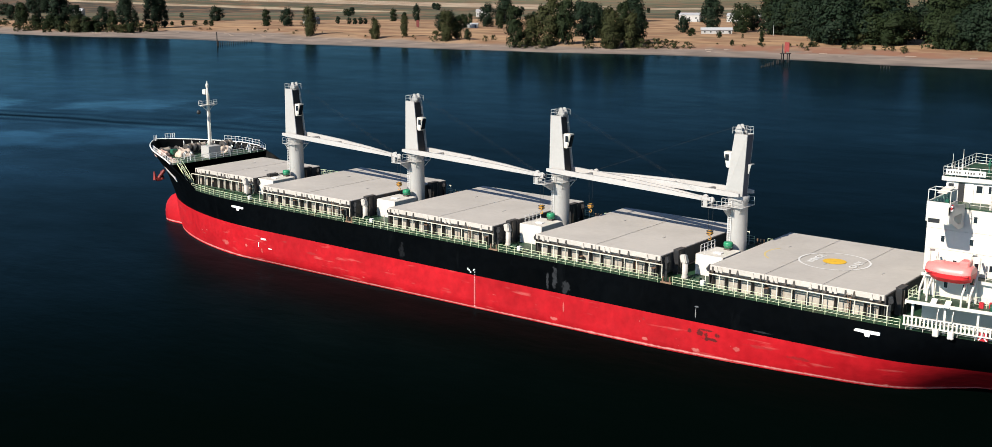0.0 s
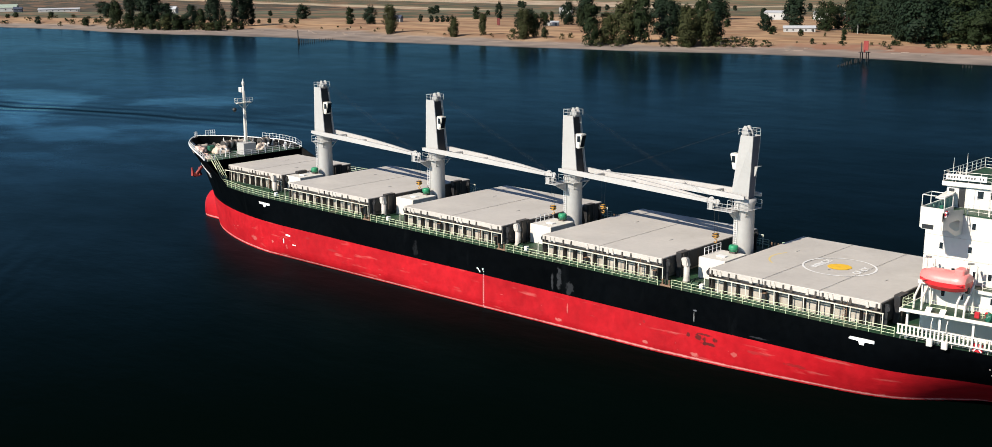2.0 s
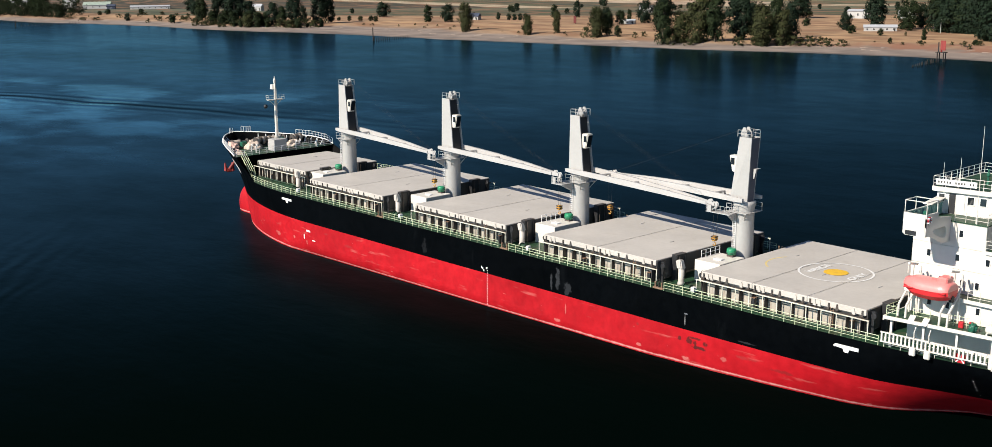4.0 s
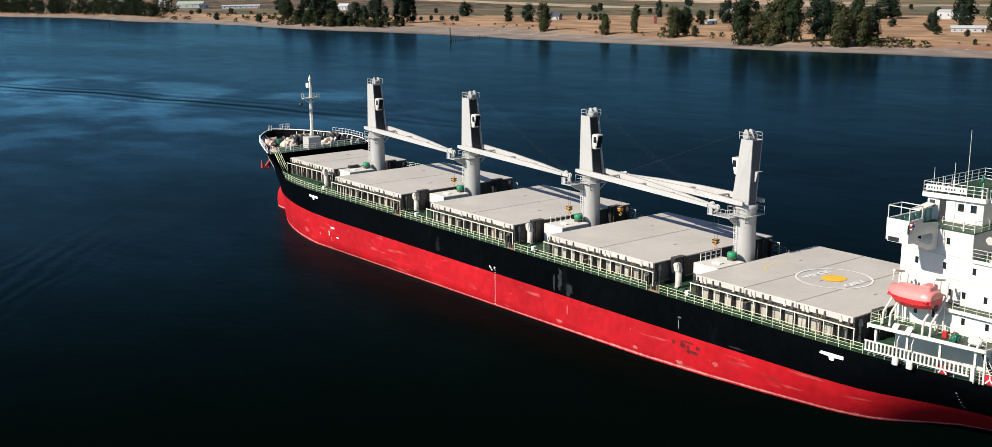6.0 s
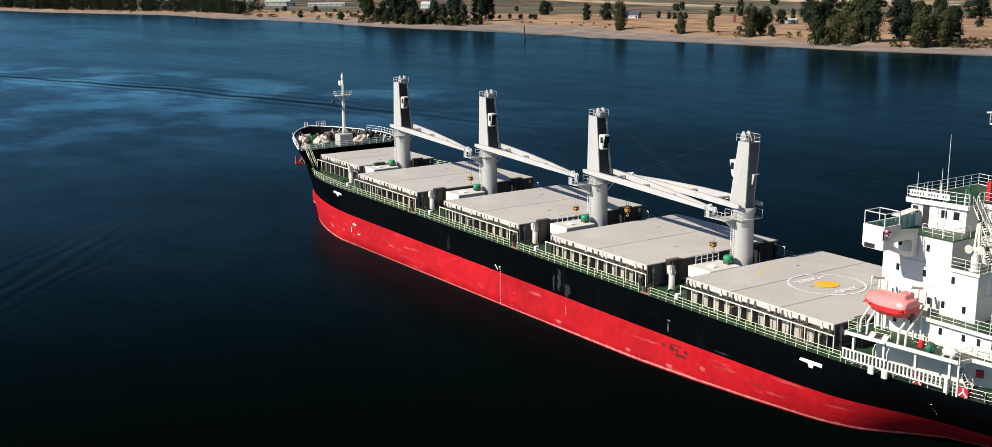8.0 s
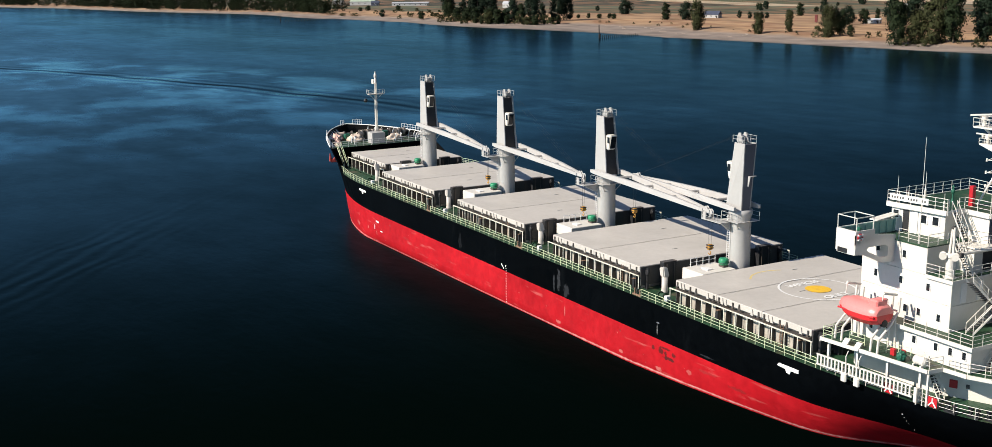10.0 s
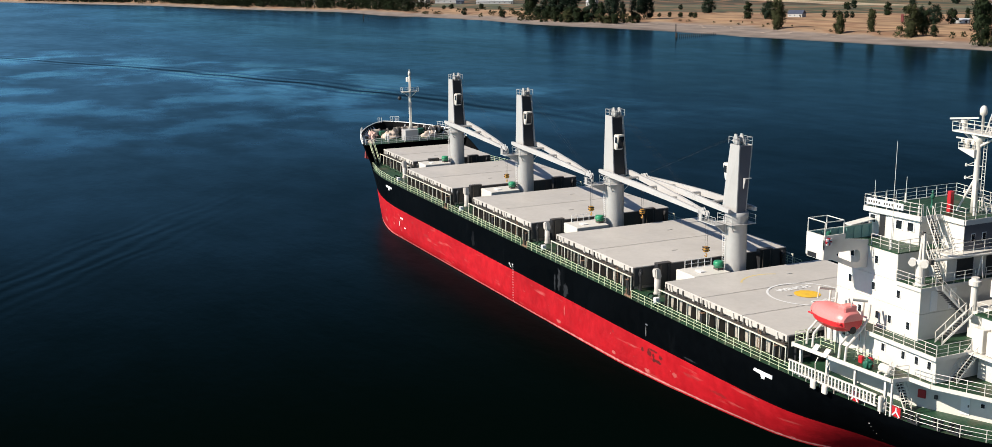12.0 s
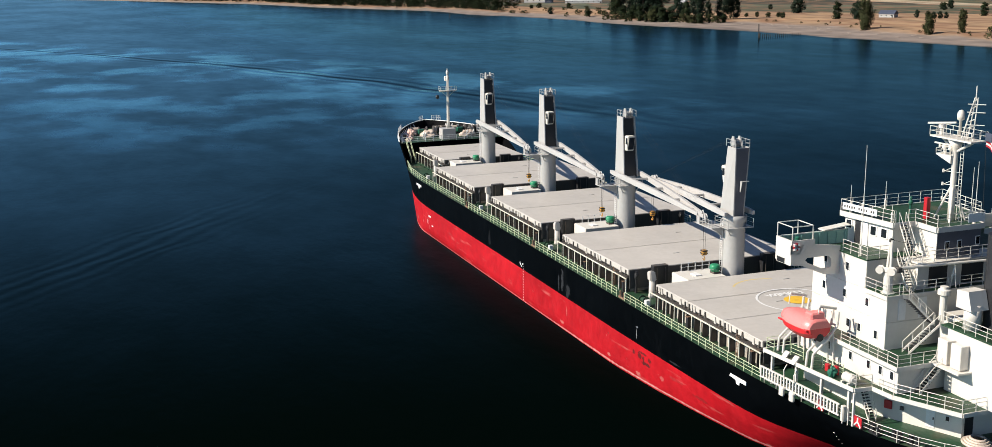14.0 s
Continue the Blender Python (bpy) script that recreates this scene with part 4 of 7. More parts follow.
    # head sheaves and top railing
    for y in (-0.3, 0.0, 0.3):
        part("sheave", lathe(B(), (f1 - 0.25 * d, y - 0.09, z1 + 0.35), [(0.5, 0), (0.4, 0.09), (0.5, 0.18)], 14, Vector((0, 1, 0))), "crane", c)
    for y in (-0.5, 0.35):
        part("head_frame", prism(B(), [(f1 - 1.0 * d, z1), (f1 + 0.1 * d, z1), (f1 + 0.2 * d, z1 + 0.4), (f1 - 0.15 * d, z1 + 1.15), (f1 - 0.5 * d, z1 + 1.15)][::d], y, y + 0.15, "y"), "crane", c)
    railing(c, [(f1 + 0.3 * d, -0.95, z1), (b1 + 0.1 * d, -0.95, z1), (b1 + 0.1 * d, 0.95, z1), (f1 + 0.3 * d, 0.95, z1)], 0.85, 0.8, "crane", 2, 0.03)
    # jib: two box girders that meet at the tip
    root = Vector((cx - 1.1 * d, 0, 18.55))
    way = tip - root
    side = Vector((-way.y, way.x, 0)).normalized()
    down = Vector((0, 0, 1))
    jib = None
    for s in (-1, 1):
        bm = B()
        rings = []
        for t, off, hgt in ((0.0, 1.78, 0.22), (0.04, 1.76, 0.3), (0.13, 1.62, 0.34), (0.42, 1.12, 0.4), (0.72, 0.62, 0.33), (0.95, 0.25, 0.2)):
            p = root + way * t + side * (s * off) + down * (0.12 * math.sin(math.pi * t))
            rings.append([p + side * o * 0.17 + down * h * hgt for o, h in ((-1, -1), (1, -1), (1, 1), (-1, 1))])
        vr = [[bm.verts.new(p) for p in r] for r in rings]
        bm.faces.new(vr[0]), bm.faces.new(vr[-1][::-1])
        for a, b_ in zip(vr, vr[1:]):
            for i in range(4):
                bm.faces.new((a[i], b_[i], b_[(i + 1) % 4], a[(i + 1) % 4]))
        bmesh.ops.recalc_face_normals(bm, faces=bm.faces[:])
        g = part("jib_girder", bm, "jib", c)
        jib = jib or g
    for t, off in ((0.22, 1.42), (0.45, 1.02), (0.68, 0.64), (0.86, 0.36)):
        p = root + way * t + down * (0.12 * math.sin(math.pi * t))
        part("cross_member", rod(B(), p - side * off, p + side * off, 0.16, n=8), "crane", c)
    bm = B()
    e = way.normalized()
    for s in (-1, 1):
        p = root + way * 0.93 + side * s * 0.25
        q = tip + side * s * 0.2
        hexa(bm, [p - side * 0.06 - down * 0.28, p + side * 0.06 - down * 0.28, p + side * 0.06 + down * 0.28, p - side * 0.06 + down * 0.28], [q - side * 0.06 - down * 0.15, q + side * 0.06 - down * 0.15, q + side * 0.06 + down * 0.3, q - side * 0.06 + down * 0.3])
    lathe(bm, tip - side * 0.14, [(0.42, 0), (0.34, 0.14), (0.42, 0.28)], 14, side)
    lathe(bm, tip - e * 0.9 + down * 0.25 - side * 0.14, [(0.36, 0), (0.28, 0.14), (0.36, 0.28)], 14, side)
    part("jib_head", bm, "jib", c)
    # wires from the head to the jib's tip, and the hook's fall
    for y in (-0.55, 0.0, 0.55):
        part("luffing_wire", rod(B(), (f1, y, z1 + 0.9), tip - e * 0.6 + side * y * 0.5 + down * 0.3, 0.005, n=4), "wire", c)
    hz_ = 12.6
    bm = B()
    for o in (-0.4, 0.4):
        rod(bm, tip + e * o, tip + e * o * 0.6 + Vector((0, 0, hz_ + 0.9 - tip.z)), 0.02, n=4)
    part("hook_fall", bm, "wire", c)
    hk = Vector((tip.x, tip.y, hz_))
    bm = B()
    lathe(bm, hk - side * 0.3 + down * 0.6, [(0.32, 0), (0.37, 0.08), (0.37, 0.52), (0.32, 0.6)], 14, side)
    block = part("hook_block", bm, "hookpaint", c)
    bm = B()
    for z in (0.45, 0.78):
        box(bm, (hk.x - 0.36, hk.y - 0.32, hk.z + z), (hk.x + 0.36, hk.y + 0.32, hk.z + z + 0.12))
    part("stripe", bm, "dark", block)
    bm = B()
    pts = [hk + Vector((0.0, 0, 0.1))] + [hk + Vector((0.22 * math.sin(radians(a)), 0, -0.12 - 0.22 * math.cos(radians(a)))) for a in range(160, -100, -30)]
    part("hook", pipe(bm, pts, 0.07), "hookpaint", block)
    return c


for (cx, d), tip in zip(CRANES, AIMS):
    crane(cx, d, tip)
# cradles that hold the lowered jibs, each on the next crane's column
for (cx, d), tip in zip(CRANES[1:], AIMS):
    xx, yy = tip[0] - 0.6, tip[1]
    cr = thing("jib_rest", "grey steel jib rest with a small railed platform", "bracket", (xx, yy, 16.2), "jib rests")
    part("arm", prism(B(), [(yy, 16.45), (yy, 16.65), (-1.1, 16.65), (-1.1, 15.4)], cx - 0.9, cx - 0.3, "x"), "crane", cr)
    part("platform", box(B(), (xx - 0.5, yy - 0.6, 16.65), (cx - 0.1, -1.15, 16.75)), "crane", cr)
    for o in (-0.5, 0.5):
        part("cradle_horn", box(B(), (xx - 0.3, yy + o - 0.06, 16.75), (xx + 0.3, yy + o + 0.06, 17.6)), "crane", cr)
    railing(cr, [(xx - 0.45, yy - 0.1, 16.75), (xx - 0.45, yy - 0.55, 16.75), (cx - 0.15, yy - 0.55, 16.75)], 0.9, 0.7, "crane", 2, 0.028)

# ---- deckhouses between the hatches ----
for i, (cx, d) in enumerate(CRANES):
    dh = thing("winch_house", "white steel deckhouse beside a crane column", "deckhouse", (cx, -4, DECK), "crane deckhouses")
    ya = -7.0
    part("wall", box(B(), (cx - 2.2, ya, DECK), (cx + 1.7, -1.9, 11.35), 0.06), "white", dh)
    part("roof_hatch", box(B(), (cx - 0.6, ya + 1.6, 11.35), (cx + 0.6, ya + 2.4, 11.5), 0.03), "mark", dh)
    if i in (2, 3):
        railing(dh, [(cx - 2.1, ya + 1.2, 11.35), (cx - 2.1, -2.0, 11.35)], 0.95, 0.9, "mark", 2, 0.035)
    drum = thing("cable_drum", "bright green covered drum on the deckhouse roof", "drum", (cx + 0.1, -2.5, 11.35), "green drums")
    part("stand", box(B(), (cx - 0.35, -2.9, 11.35), (cx + 0.55, -2.1, 11.62)), "stay", drum)
    smooth(part("cover", lathe(B(), (cx + 0.1, -2.5, 11.62), [(0.52, 0), (0.52, 0.15), (0.62, 0.2), (0.62, 0.62), (0.54, 0.78), (0.3, 0.82)], 16), "green", drum))
    part("rim", lathe(B(), (cx + 0.1, -2.5, 11.86), [(0.64, 0), (0.66, 0.04), (0.64, 0.08)], 16), "dulgreen", drum)
    # vent post at the ship's side of the gap, small winches on both sides
    vx, vy = cx - 2.2, -9.6
    v = thing("deck_vent", "grey round deck vent post with a capped head", "vent", (vx, vy, DECK), "deck vents")
    smooth(part("trunk", lathe(B(), (vx, vy, DECK), [(0.5, 0), (0.42, 0.25), (0.38, 0.5), (0.38, 2.0)], 16), "grey", v))
    bm = B()
    hexa(bm, [(vx - 0.42, vy - 0.45, 10.6), (vx + 0.42, vy - 0.45, 10.6), (vx + 0.42, vy + 0.45, 10.6), (vx - 0.42, vy + 0.45, 10.6)], [(vx - 0.75, vy - 0.35, 11.6), (vx + 0.1, vy - 0.35, 11.75), (vx + 0.1, vy + 0.35, 11.75), (vx - 0.75, vy + 0.35, 11.6)])
    bmesh.ops.bevel(bm, geom=bm.edges[:], offset=0.12, segments=2, affect="EDGES")
    part("cowl", bm, "grey", v)
    for s in (-1, 1):
        g = thing("deck_winch", "small green deck winch near the ship's side", "winch", (cx + 1.0, s * 12.3, DECK), "small deck winches")
        part("bed", box(B(), (cx + 0.2, s * 12.3 - 0.5, DECK), (cx + 2.2, s * 12.3 + 0.5, DECK + 0.35), 0.04), "deck", g)
        part("drum", lathe(B(), (cx + 0.5, s * 12.3, DECK + 0.75), [(0.5, 0), (0.5, 0.1), (0.32, 0.12), (0.32, 0.9), (0.5, 0.92), (0.5, 1.0)], 14, Vector((1, 0, 0))), "deck", g)
        part("motor", box(B(), (cx + 1.6, s * 12.3 - 0.3, DECK + 0.35), (cx + 2.1, s * 12.3 + 0.3, DECK + 1.0), 0.05), "mark", g)

# pipes, ladders and boxes along the coamings
crng = random.Random(21)
for x0, x1, w, panels in HATCHES:
    for s in (-1, 1):
        for f in (0.82,):
            x = x0 + (x1 - x0) * f + crng.uniform(-0.5, 0.5)
            ld = thing("coaming_ladder", "rusty short ladder up the hatch coaming", "ladder", (x, s * (w + 0.3), DECK), "coaming ladders")
            y = s * (w + 0.42)
            for o in (-0.2, 0.2):
                part("stile", rod(B(), (x + o, y, DECK), (x + o, y - s * 0.15, UNDER + 0.25), 0.035, n=6), "rusty", ld)
            for i in range(7):
                z = DECK + 0.25 + i * 0.3
                part("rung", rod(B(), (x - 0.2, y - s * 0.02 * i, z), (x + 0.2, y - s * 0.02 * i, z), 0.025, n=5), "rusty", ld)
        # pipe run along the deck between coaming and rail
        pr = thing("deck_pipe", "dull green pipe along the deck beside the coaming", "pipe", ((x0 + x1) / 2, s * (w + 1.0), DECK), "deck pipes")
        part("pipe", rod(B(), (x0 - 1, s * (w + 0.95), DECK + 0.22), (x1 + 1, s * (w + 0.95), DECK + 0.22), 0.09, n=8), "deck", pr)
        for i in range(6):
            x = x0 + (x1 - x0) * (i + 0.5) / 6
            part("bracket", box(B(), (x - 0.06, s * (w + 0.95) - 0.14, DECK), (x + 0.06, s * (w + 0.95) + 0.14, DECK + 0.16)), "dark", pr)
    # hinge arms and wheel boxes at the cover's ends
    for xe, sg in ((x0, -1), (x1, 1)):
        for y in (-w + 0.9, w - 0.9):
            hg = thing("hatch_hinge", "black steel hinge arm with a wheel at the hatch end", "hinge", (xe, y, DECK), "hatch hinges")
            part("arm", prism(B(), [(xe, 11.2), (xe + sg * 0.55, 11.3), (xe + sg * 0.75, 10.9), (xe + sg * 0.3, 10.3), (xe, 10.4)][::sg], y - 0.12, y + 0.12, "y"), "dark", hg)
            part("wheel", lathe(B(), (xe + sg * 0.5, y - 0.28, 10.75), [(0.3, 0), (0.34, 0.04), (0.34, 0.12), (0.3, 0.16)], 14, Vector((0, 1, 0))), "dark", hg)
            part("support", box(B(), (min(xe, xe + sg * 0.5) , y - 0.1, DECK), (max(xe, xe + sg * 0.5), y + 0.1, 10.4)), "dark", hg)

# black housings of the folding gear, proud of the covers at each hatch's aft end
for x0, x1, w, panels in HATCHES:
    for s in (-1, 1):
        y = s * (w - 3.9)
        hs = thing("folding_gear_housing", "black steel housing of the cover's folding gear at the hatch end", "housing", (x1 + 0.6, y, DECK), "folding gear housings")
        part("casing", box(B(), (x1 + 0.14, y - 1.0, DECK), (x1 + 0.95, y + 1.0, TOP + 0.3), 0.05), "dark", hs)
        part("cap", box(B(), (x1 + 0.14, y - 1.0, TOP + 0.3), (x1 + 0.95, y + 1.0, TOP + 0.34)), "stay", hs)
        for o in (-0.55, 0.55):
            part("stiffener", box(B(), (x1 + 0.95, y + o - 0.05, DECK), (x1 + 1.06, y + o + 0.05, TOP + 0.1)), "stay", hs)

# dark valve boxes and hose reels on the coaming frames
for x0, x1, w, panels in HATCHES:
    for s in (-1, 1):
        for f in (0.36, 0.94):
            x = x0 + (x1 - x0) * f + crng.uniform(-0.6, 0.6)
            y, z = s * (w + 0.05), DECK + crng.uniform(0.35, 0.9)
            vb = thing("valve_box", "black steel valve box on the hatch coaming", "box", (x, y, z), "valve boxes")
            hw, hh = crng.uniform(0.16, 0.3), crng.uniform(0.3, 0.6)
            part("body", box(B(), (x - hw, y - 0.25, DECK), (x + hw, y + 0.25, DECK + 2 * hh + 0.3), 0.03), "dark", vb)
            part("lid", box(B(), (x - hw - 0.04, y - 0.29, DECK + 2 * hh + 0.3), (x + hw + 0.04, y + 0.29, DECK + 2 * hh + 0.36)), "rusty", vb)

# ---- accommodation ----
house = thing("accommodation_block", "white tiered ship accommodation block with green decks", "superstructure", (27, 0, DECK))
TIERS = [
    # x0, x1, half-width, z0, z1
    ("tier", 27.6, 41.5, 9.7, 12.0, 14.38),
    ("tier", 26.9, 37.7, 8.2, 14.4, 16.95),
    ("tier", 26.9, 37.7, 8.2, 16.97, 19.25),
    ("tier", 26.9, 34.7, 8.2, 19.27, 21.85),
]
# lowest tier follows the narrowing hull
poop = [(27.4, -9.0), (36.5, -8.8), (37.64, -8.59), (44.57, -5.34), (44.57, 5.34), (37.64, 8.59), (36.5, 8.8), (27.4, 9.0)]
part("tier", prism(B(), poop, DECK, 11.75), "white", house)
for nm, x0, x1, w, z0, z1 in TIERS:
    part(nm, box(B(), (x0, -w, z0), (x1, w, z1), 0.03), "white", house)
deck_a = [(27.0, -13.3), (39.0, -12.1), (39.2, -10.4), (41.6, -10.15), (47.0, -7.6), (47.0, 7.6), (41.6, 10.15), (39.2, 10.4), (39.0, 12.1), (27.0, 13.3)]
part("boat_deck", prism(B(), deck_a, 11.75, 11.98), "deck", house, "green boat deck")
part("bridge_deck", prism(B(), [(26.8, -8.3), (34.8, -8.3), (34.8, 8.3), (26.8, 8.3)], 21.85, 21.97), "deck", house)
part("upper_deck", prism(B(), [(34.75, -8.3), (37.8, -8.3), (37.8, 8.3), (34.75, 8.3)], 19.25, 19.36), "deck", house)
part("middle_deck", prism(B(), [(27.5, -10.1), (41.8, -10.1), (41.8, 10.1), (37.75, 10.1), (37.75, 8.25), (27.5, 8.25), (27.5, -8.25)][:3] + [(41.8, 10.1), (27.5, 10.1)], 14.38, 14.5), "deck", house)
for nm, a, c in (("fascia", (26.88, -13.3, 11.5), (27.0, 13.3, 12.0)), ("fascia", (27.4, -10.2, 14.2), (41.9, -10.08, 14.56)), ("fascia", (41.8, -10.1, 14.2), (41.92, 10.1, 14.56)),
                 ("fascia", (34.8, -8.42, 19.08), (37.9, -8.3, 19.42)), ("fascia", (37.8, -8.4, 19.08), (37.92, 8.4, 19.42))):
    part(nm, box(B(), a, c), "white", house)
for a, c in zip(deck_a, deck_a[1:]):
    bm = B()
    dd = Vector((c[0] - a[0], c[1] - a[1], 0)).normalized()
    o = Vector((dd.y, -dd.x, 0)) * 0.12
    a, c = Vector((*a, 0)), Vector((*c, 0))
    hexa(bm, [v + Vector((0, 0, 11.68)) for v in (a, a + o, c + o, c)][::-1], [v + Vector((0, 0, 12.04)) for v in (a, a + o, c + o, c)][::-1])
    part("fascia", bm, "white", house)
# posts that carry the boat deck
for s in (-1, 1):
    for x in (27.6, 31.0, 34.4, 37.9):
        y = s * (12.75 - (x - 27) * 0.095)
        part("stanchion", box(B(), (x - 0.12, y - 0.12, DECK), (x + 0.12, y + 0.12, 11.75)), "white", house)
# wheelhouse
wheel = part("wheelhouse", prism(B(), [(27.85, -5.55), (33.5, -4.65), (33.5, 4.65), (27.85, 5.55)], 21.97, 24.5), "white", house)
roof = [(27.5, -5.85), (33.8, -4.85), (33.8, -2.55), (36.75, -2.55), (36.75, 2.55), (33.8, 2.55), (33.8, 4.85), (27.5, 5.85)]
part("compass_deck", prism(B(), roof, 24.5, 24.72), "deck", house, "green compass deck")
part("aft_block", box(B(), (33.5, -2.4, 21.0), (36.6, 2.4, 24.5)), "white", house)
part("bridge_aft_deck", prism(B(), [(33.8, -4.6), (37.4, -4.6), (37.4, 4.6), (33.8, 4.6)], 21.7, 21.85), "white", house)
# panel laid on the aft wall to colour in its shade
part("aft_cladding", box(B(), (36.6, -2.38, 21.9), (36.63, 2.38, 24.28)), "aftgrey", house, "dark blue-grey panel added for shade on the aft wall")
recess = part("aft_recess", box(B(), (34.7, -4.4, 19.36), (36.8, 5.5, 21.7)), "white", house)
# flat black panels colour in the dark inside of the openings
for y0, y1 in ((-3.2, -1.2), (0.4, 2.8)):
    part("open_doorway", box(B(), (36.79, y0, 19.5), (36.83, y1, 21.4)), "dark", recess)
for a, c in zip(roof, roof[1:] + roof[:1]):
    bm = B()
    dd = Vector((c[0] - a[0], c[1] - a[1], 0)).normalized()
    o = Vector((dd.y, -dd.x, 0)) * 0.12
    a, c = Vector((*a, 0)), Vector((*c, 0))
    hexa(bm, [v + Vector((0, 0, 24.3)) for v in (a, a + o, c + o, c)][::-1], [v + Vector((0, 0, 24.78)) for v in (a, a + o, c + o, c)][::-1])
    part("roof_edge", bm, "white", house)
# bridge wings with their bulwarks and brackets
for s in (-1, 1):
    bm = B()
    for a, c in (((28.6, 5.7, 21.85), (30.75, 13.3, 21.97)),):
        box(bm, (a[0], s * a[1] if s > 0 else -c[1], a[2]), (c[0], s * c[1] if s > 0 else -a[1], c[2]))
    part("wing_deck", bm, "deck", house)
    def slab(nm, x0, x1, y0, y1, z0, z1, paint="white"):
        return part(nm, box(B(), (x0, min(s * y0, s * y1), z0), (x1, max(s * y0, s * y1), z1)), paint, house)
    slab("wing_bulwark", 28.42, 28.58, 8.3, 13.45, 21.1, 23.25)
    slab("wing_bulwark", 28.58, 30.75, 13.3, 13.45, 20.95, 23.25)
    slab("wing_bulwark", 30.77, 30.89, 11.0, 13.45, 21.95, 23.25)
    slab("wing_floor", 28.58, 30.77, 8.3, 13.3, 21.7, 21.84)
    bm = B()
    o = [(8.22, 19.75), (9.9, 19.85), (12.4, 20.9), (13.45, 21.0), (13.45, 22.85), (11.0, 22.75), (8.22, 22.4)]
    hole = [(9.15, 20.5), (9.45, 20.35), (10.2, 20.45), (11.7, 21.1), (11.95, 21.35), (11.75, 21.55), (9.45, 21.55), (9.15, 21.3)]
    if s < 0:
        o, hole = [(-y, z) for y, z in o][::-1], [(-y, z) for y, z in hole][::-1]
    ring_o = [bm.verts.new((30.77, *p)) for p in o]
    ring_h = [bm.verts.new((30.77, *p)) for p in hole]
    eds = [bm.edges.new((r[i], r[(i + 1) % len(r)])) for r in (ring_o, ring_h) for i in range(len(r))]
    bmesh.ops.triangle_fill(bm, use_beauty=True, edges=eds)
    g = bmesh.ops.extrude_face_region(bm, geom=bm.faces[:])
    for v in g["geom"]:
        if isinstance(v, bmesh.types.BMVert):
            v.co.x += 0.12
    bmesh.ops.recalc_face_normals(bm, faces=bm.faces[:])
    part("wing_bracket", bm, "white", house)
    bm = B()
    y = s * 13.37
    yi = s * 11.2
    cor = [(28.5, y), (30.83, y), (30.83, yi), (28.5, yi)]
    for i in range(4):
        a, c = cor[i], cor[(i + 1) % 4]
        rod(bm, (*a, 23.25), (*a, 24.5), 0.05, n=6)
        rod(bm, (*a, 24.5), (*c, 24.5), 0.05, n=6)
    part("awning_frame", bm, "white", house)

# port light recess, life buoy and repeater on the wing
part("light_recess", box(B(), (28.7, -13.48, 21.0), (29.9, -13.44, 21.45)), "dark", house)
buoy = thing("lifebuoy", "red and white lifebuoy on the bridge wing bulwark", "lifebuoy", (30.95, -13.0, 22.7))
bm = B()
for i in range(20):
    a0, a1 = 2 * math.pi * i / 20, 2 * math.pi * (i + 1) / 20
    rod(bm, (30.99, -13.0 + 0.26 * math.cos(a0), 22.7 + 0.26 * math.sin(a0)), (30.99, -13.0 + 0.26 * math.cos(a1), 22.7 + 0.26 * math.sin(a1)), 0.1, n=6)
part("ring", bm, "crimson", buoy)
for a in (0.8, 2.4, 4.0, 5.6):
    part("band", box(B(), (30.9, -13.0 + 0.26 * math.cos(a) - 0.1, 22.7 + 0.26 * math.sin(a) - 0.1), (31.1, -13.0 + 0.26 * math.cos(a) + 0.1, 22.7 + 0.26 * math.sin(a) + 0.1)), "mark", buoy)
rpt = thing("wing_repeater", "green compass repeater stand on the bridge wing", "compass", (30.2, -12.4, 21.97))
part("stand", lathe(B(), (30.2, -12.4, 21.97), [(0.2, 0), (0.12, 0.3), (0.12, 1.0), (0.24, 1.1), (0.24, 1.4), (0.1, 1.5)], 12), "dulgreen", rpt)
part("dodger", prism(B(), [(-8.6, 23.3), (-5.7, 23.6), (-5.7, 23.7), (-8.6, 23.4)], 27.9, 28.9, "x"), "white", house)
lining = part("wing_lining", box(B(), (28.59, -13.2, 21.98), (28.64, -5.8, 23.2)), "lining", house, "pale green inner side of the wing bulwark")
for i in range(8):
    part("lining_rib", box(B(), (28.64, -12.8 + i * 0.95, 21.98), (28.74, -12.74 + i * 0.95, 23.1)), "lining", lining)
part("wing_bulwark", box(B(), (28.42, -8.3, 21.98), (28.58, -5.75, 23.25)), "white", house)

# windows and doors
win_me = shared("window", box(B(), (-0.27, -0.05, -0.42), (0.27, 0.05, 0.42), 0.03), "mark")
pane_me = shared("pane", box(B(), (-0.19, -0.065, -0.34), (0.19, 0.065, 0.34)), "glass")


def window(m, big=(1, 1, 1)):
    q = piece("window", win_me, house, m @ Matrix.Diagonal((*big, 1)))
    p = new("pane", pane_me)
    p.parent = q


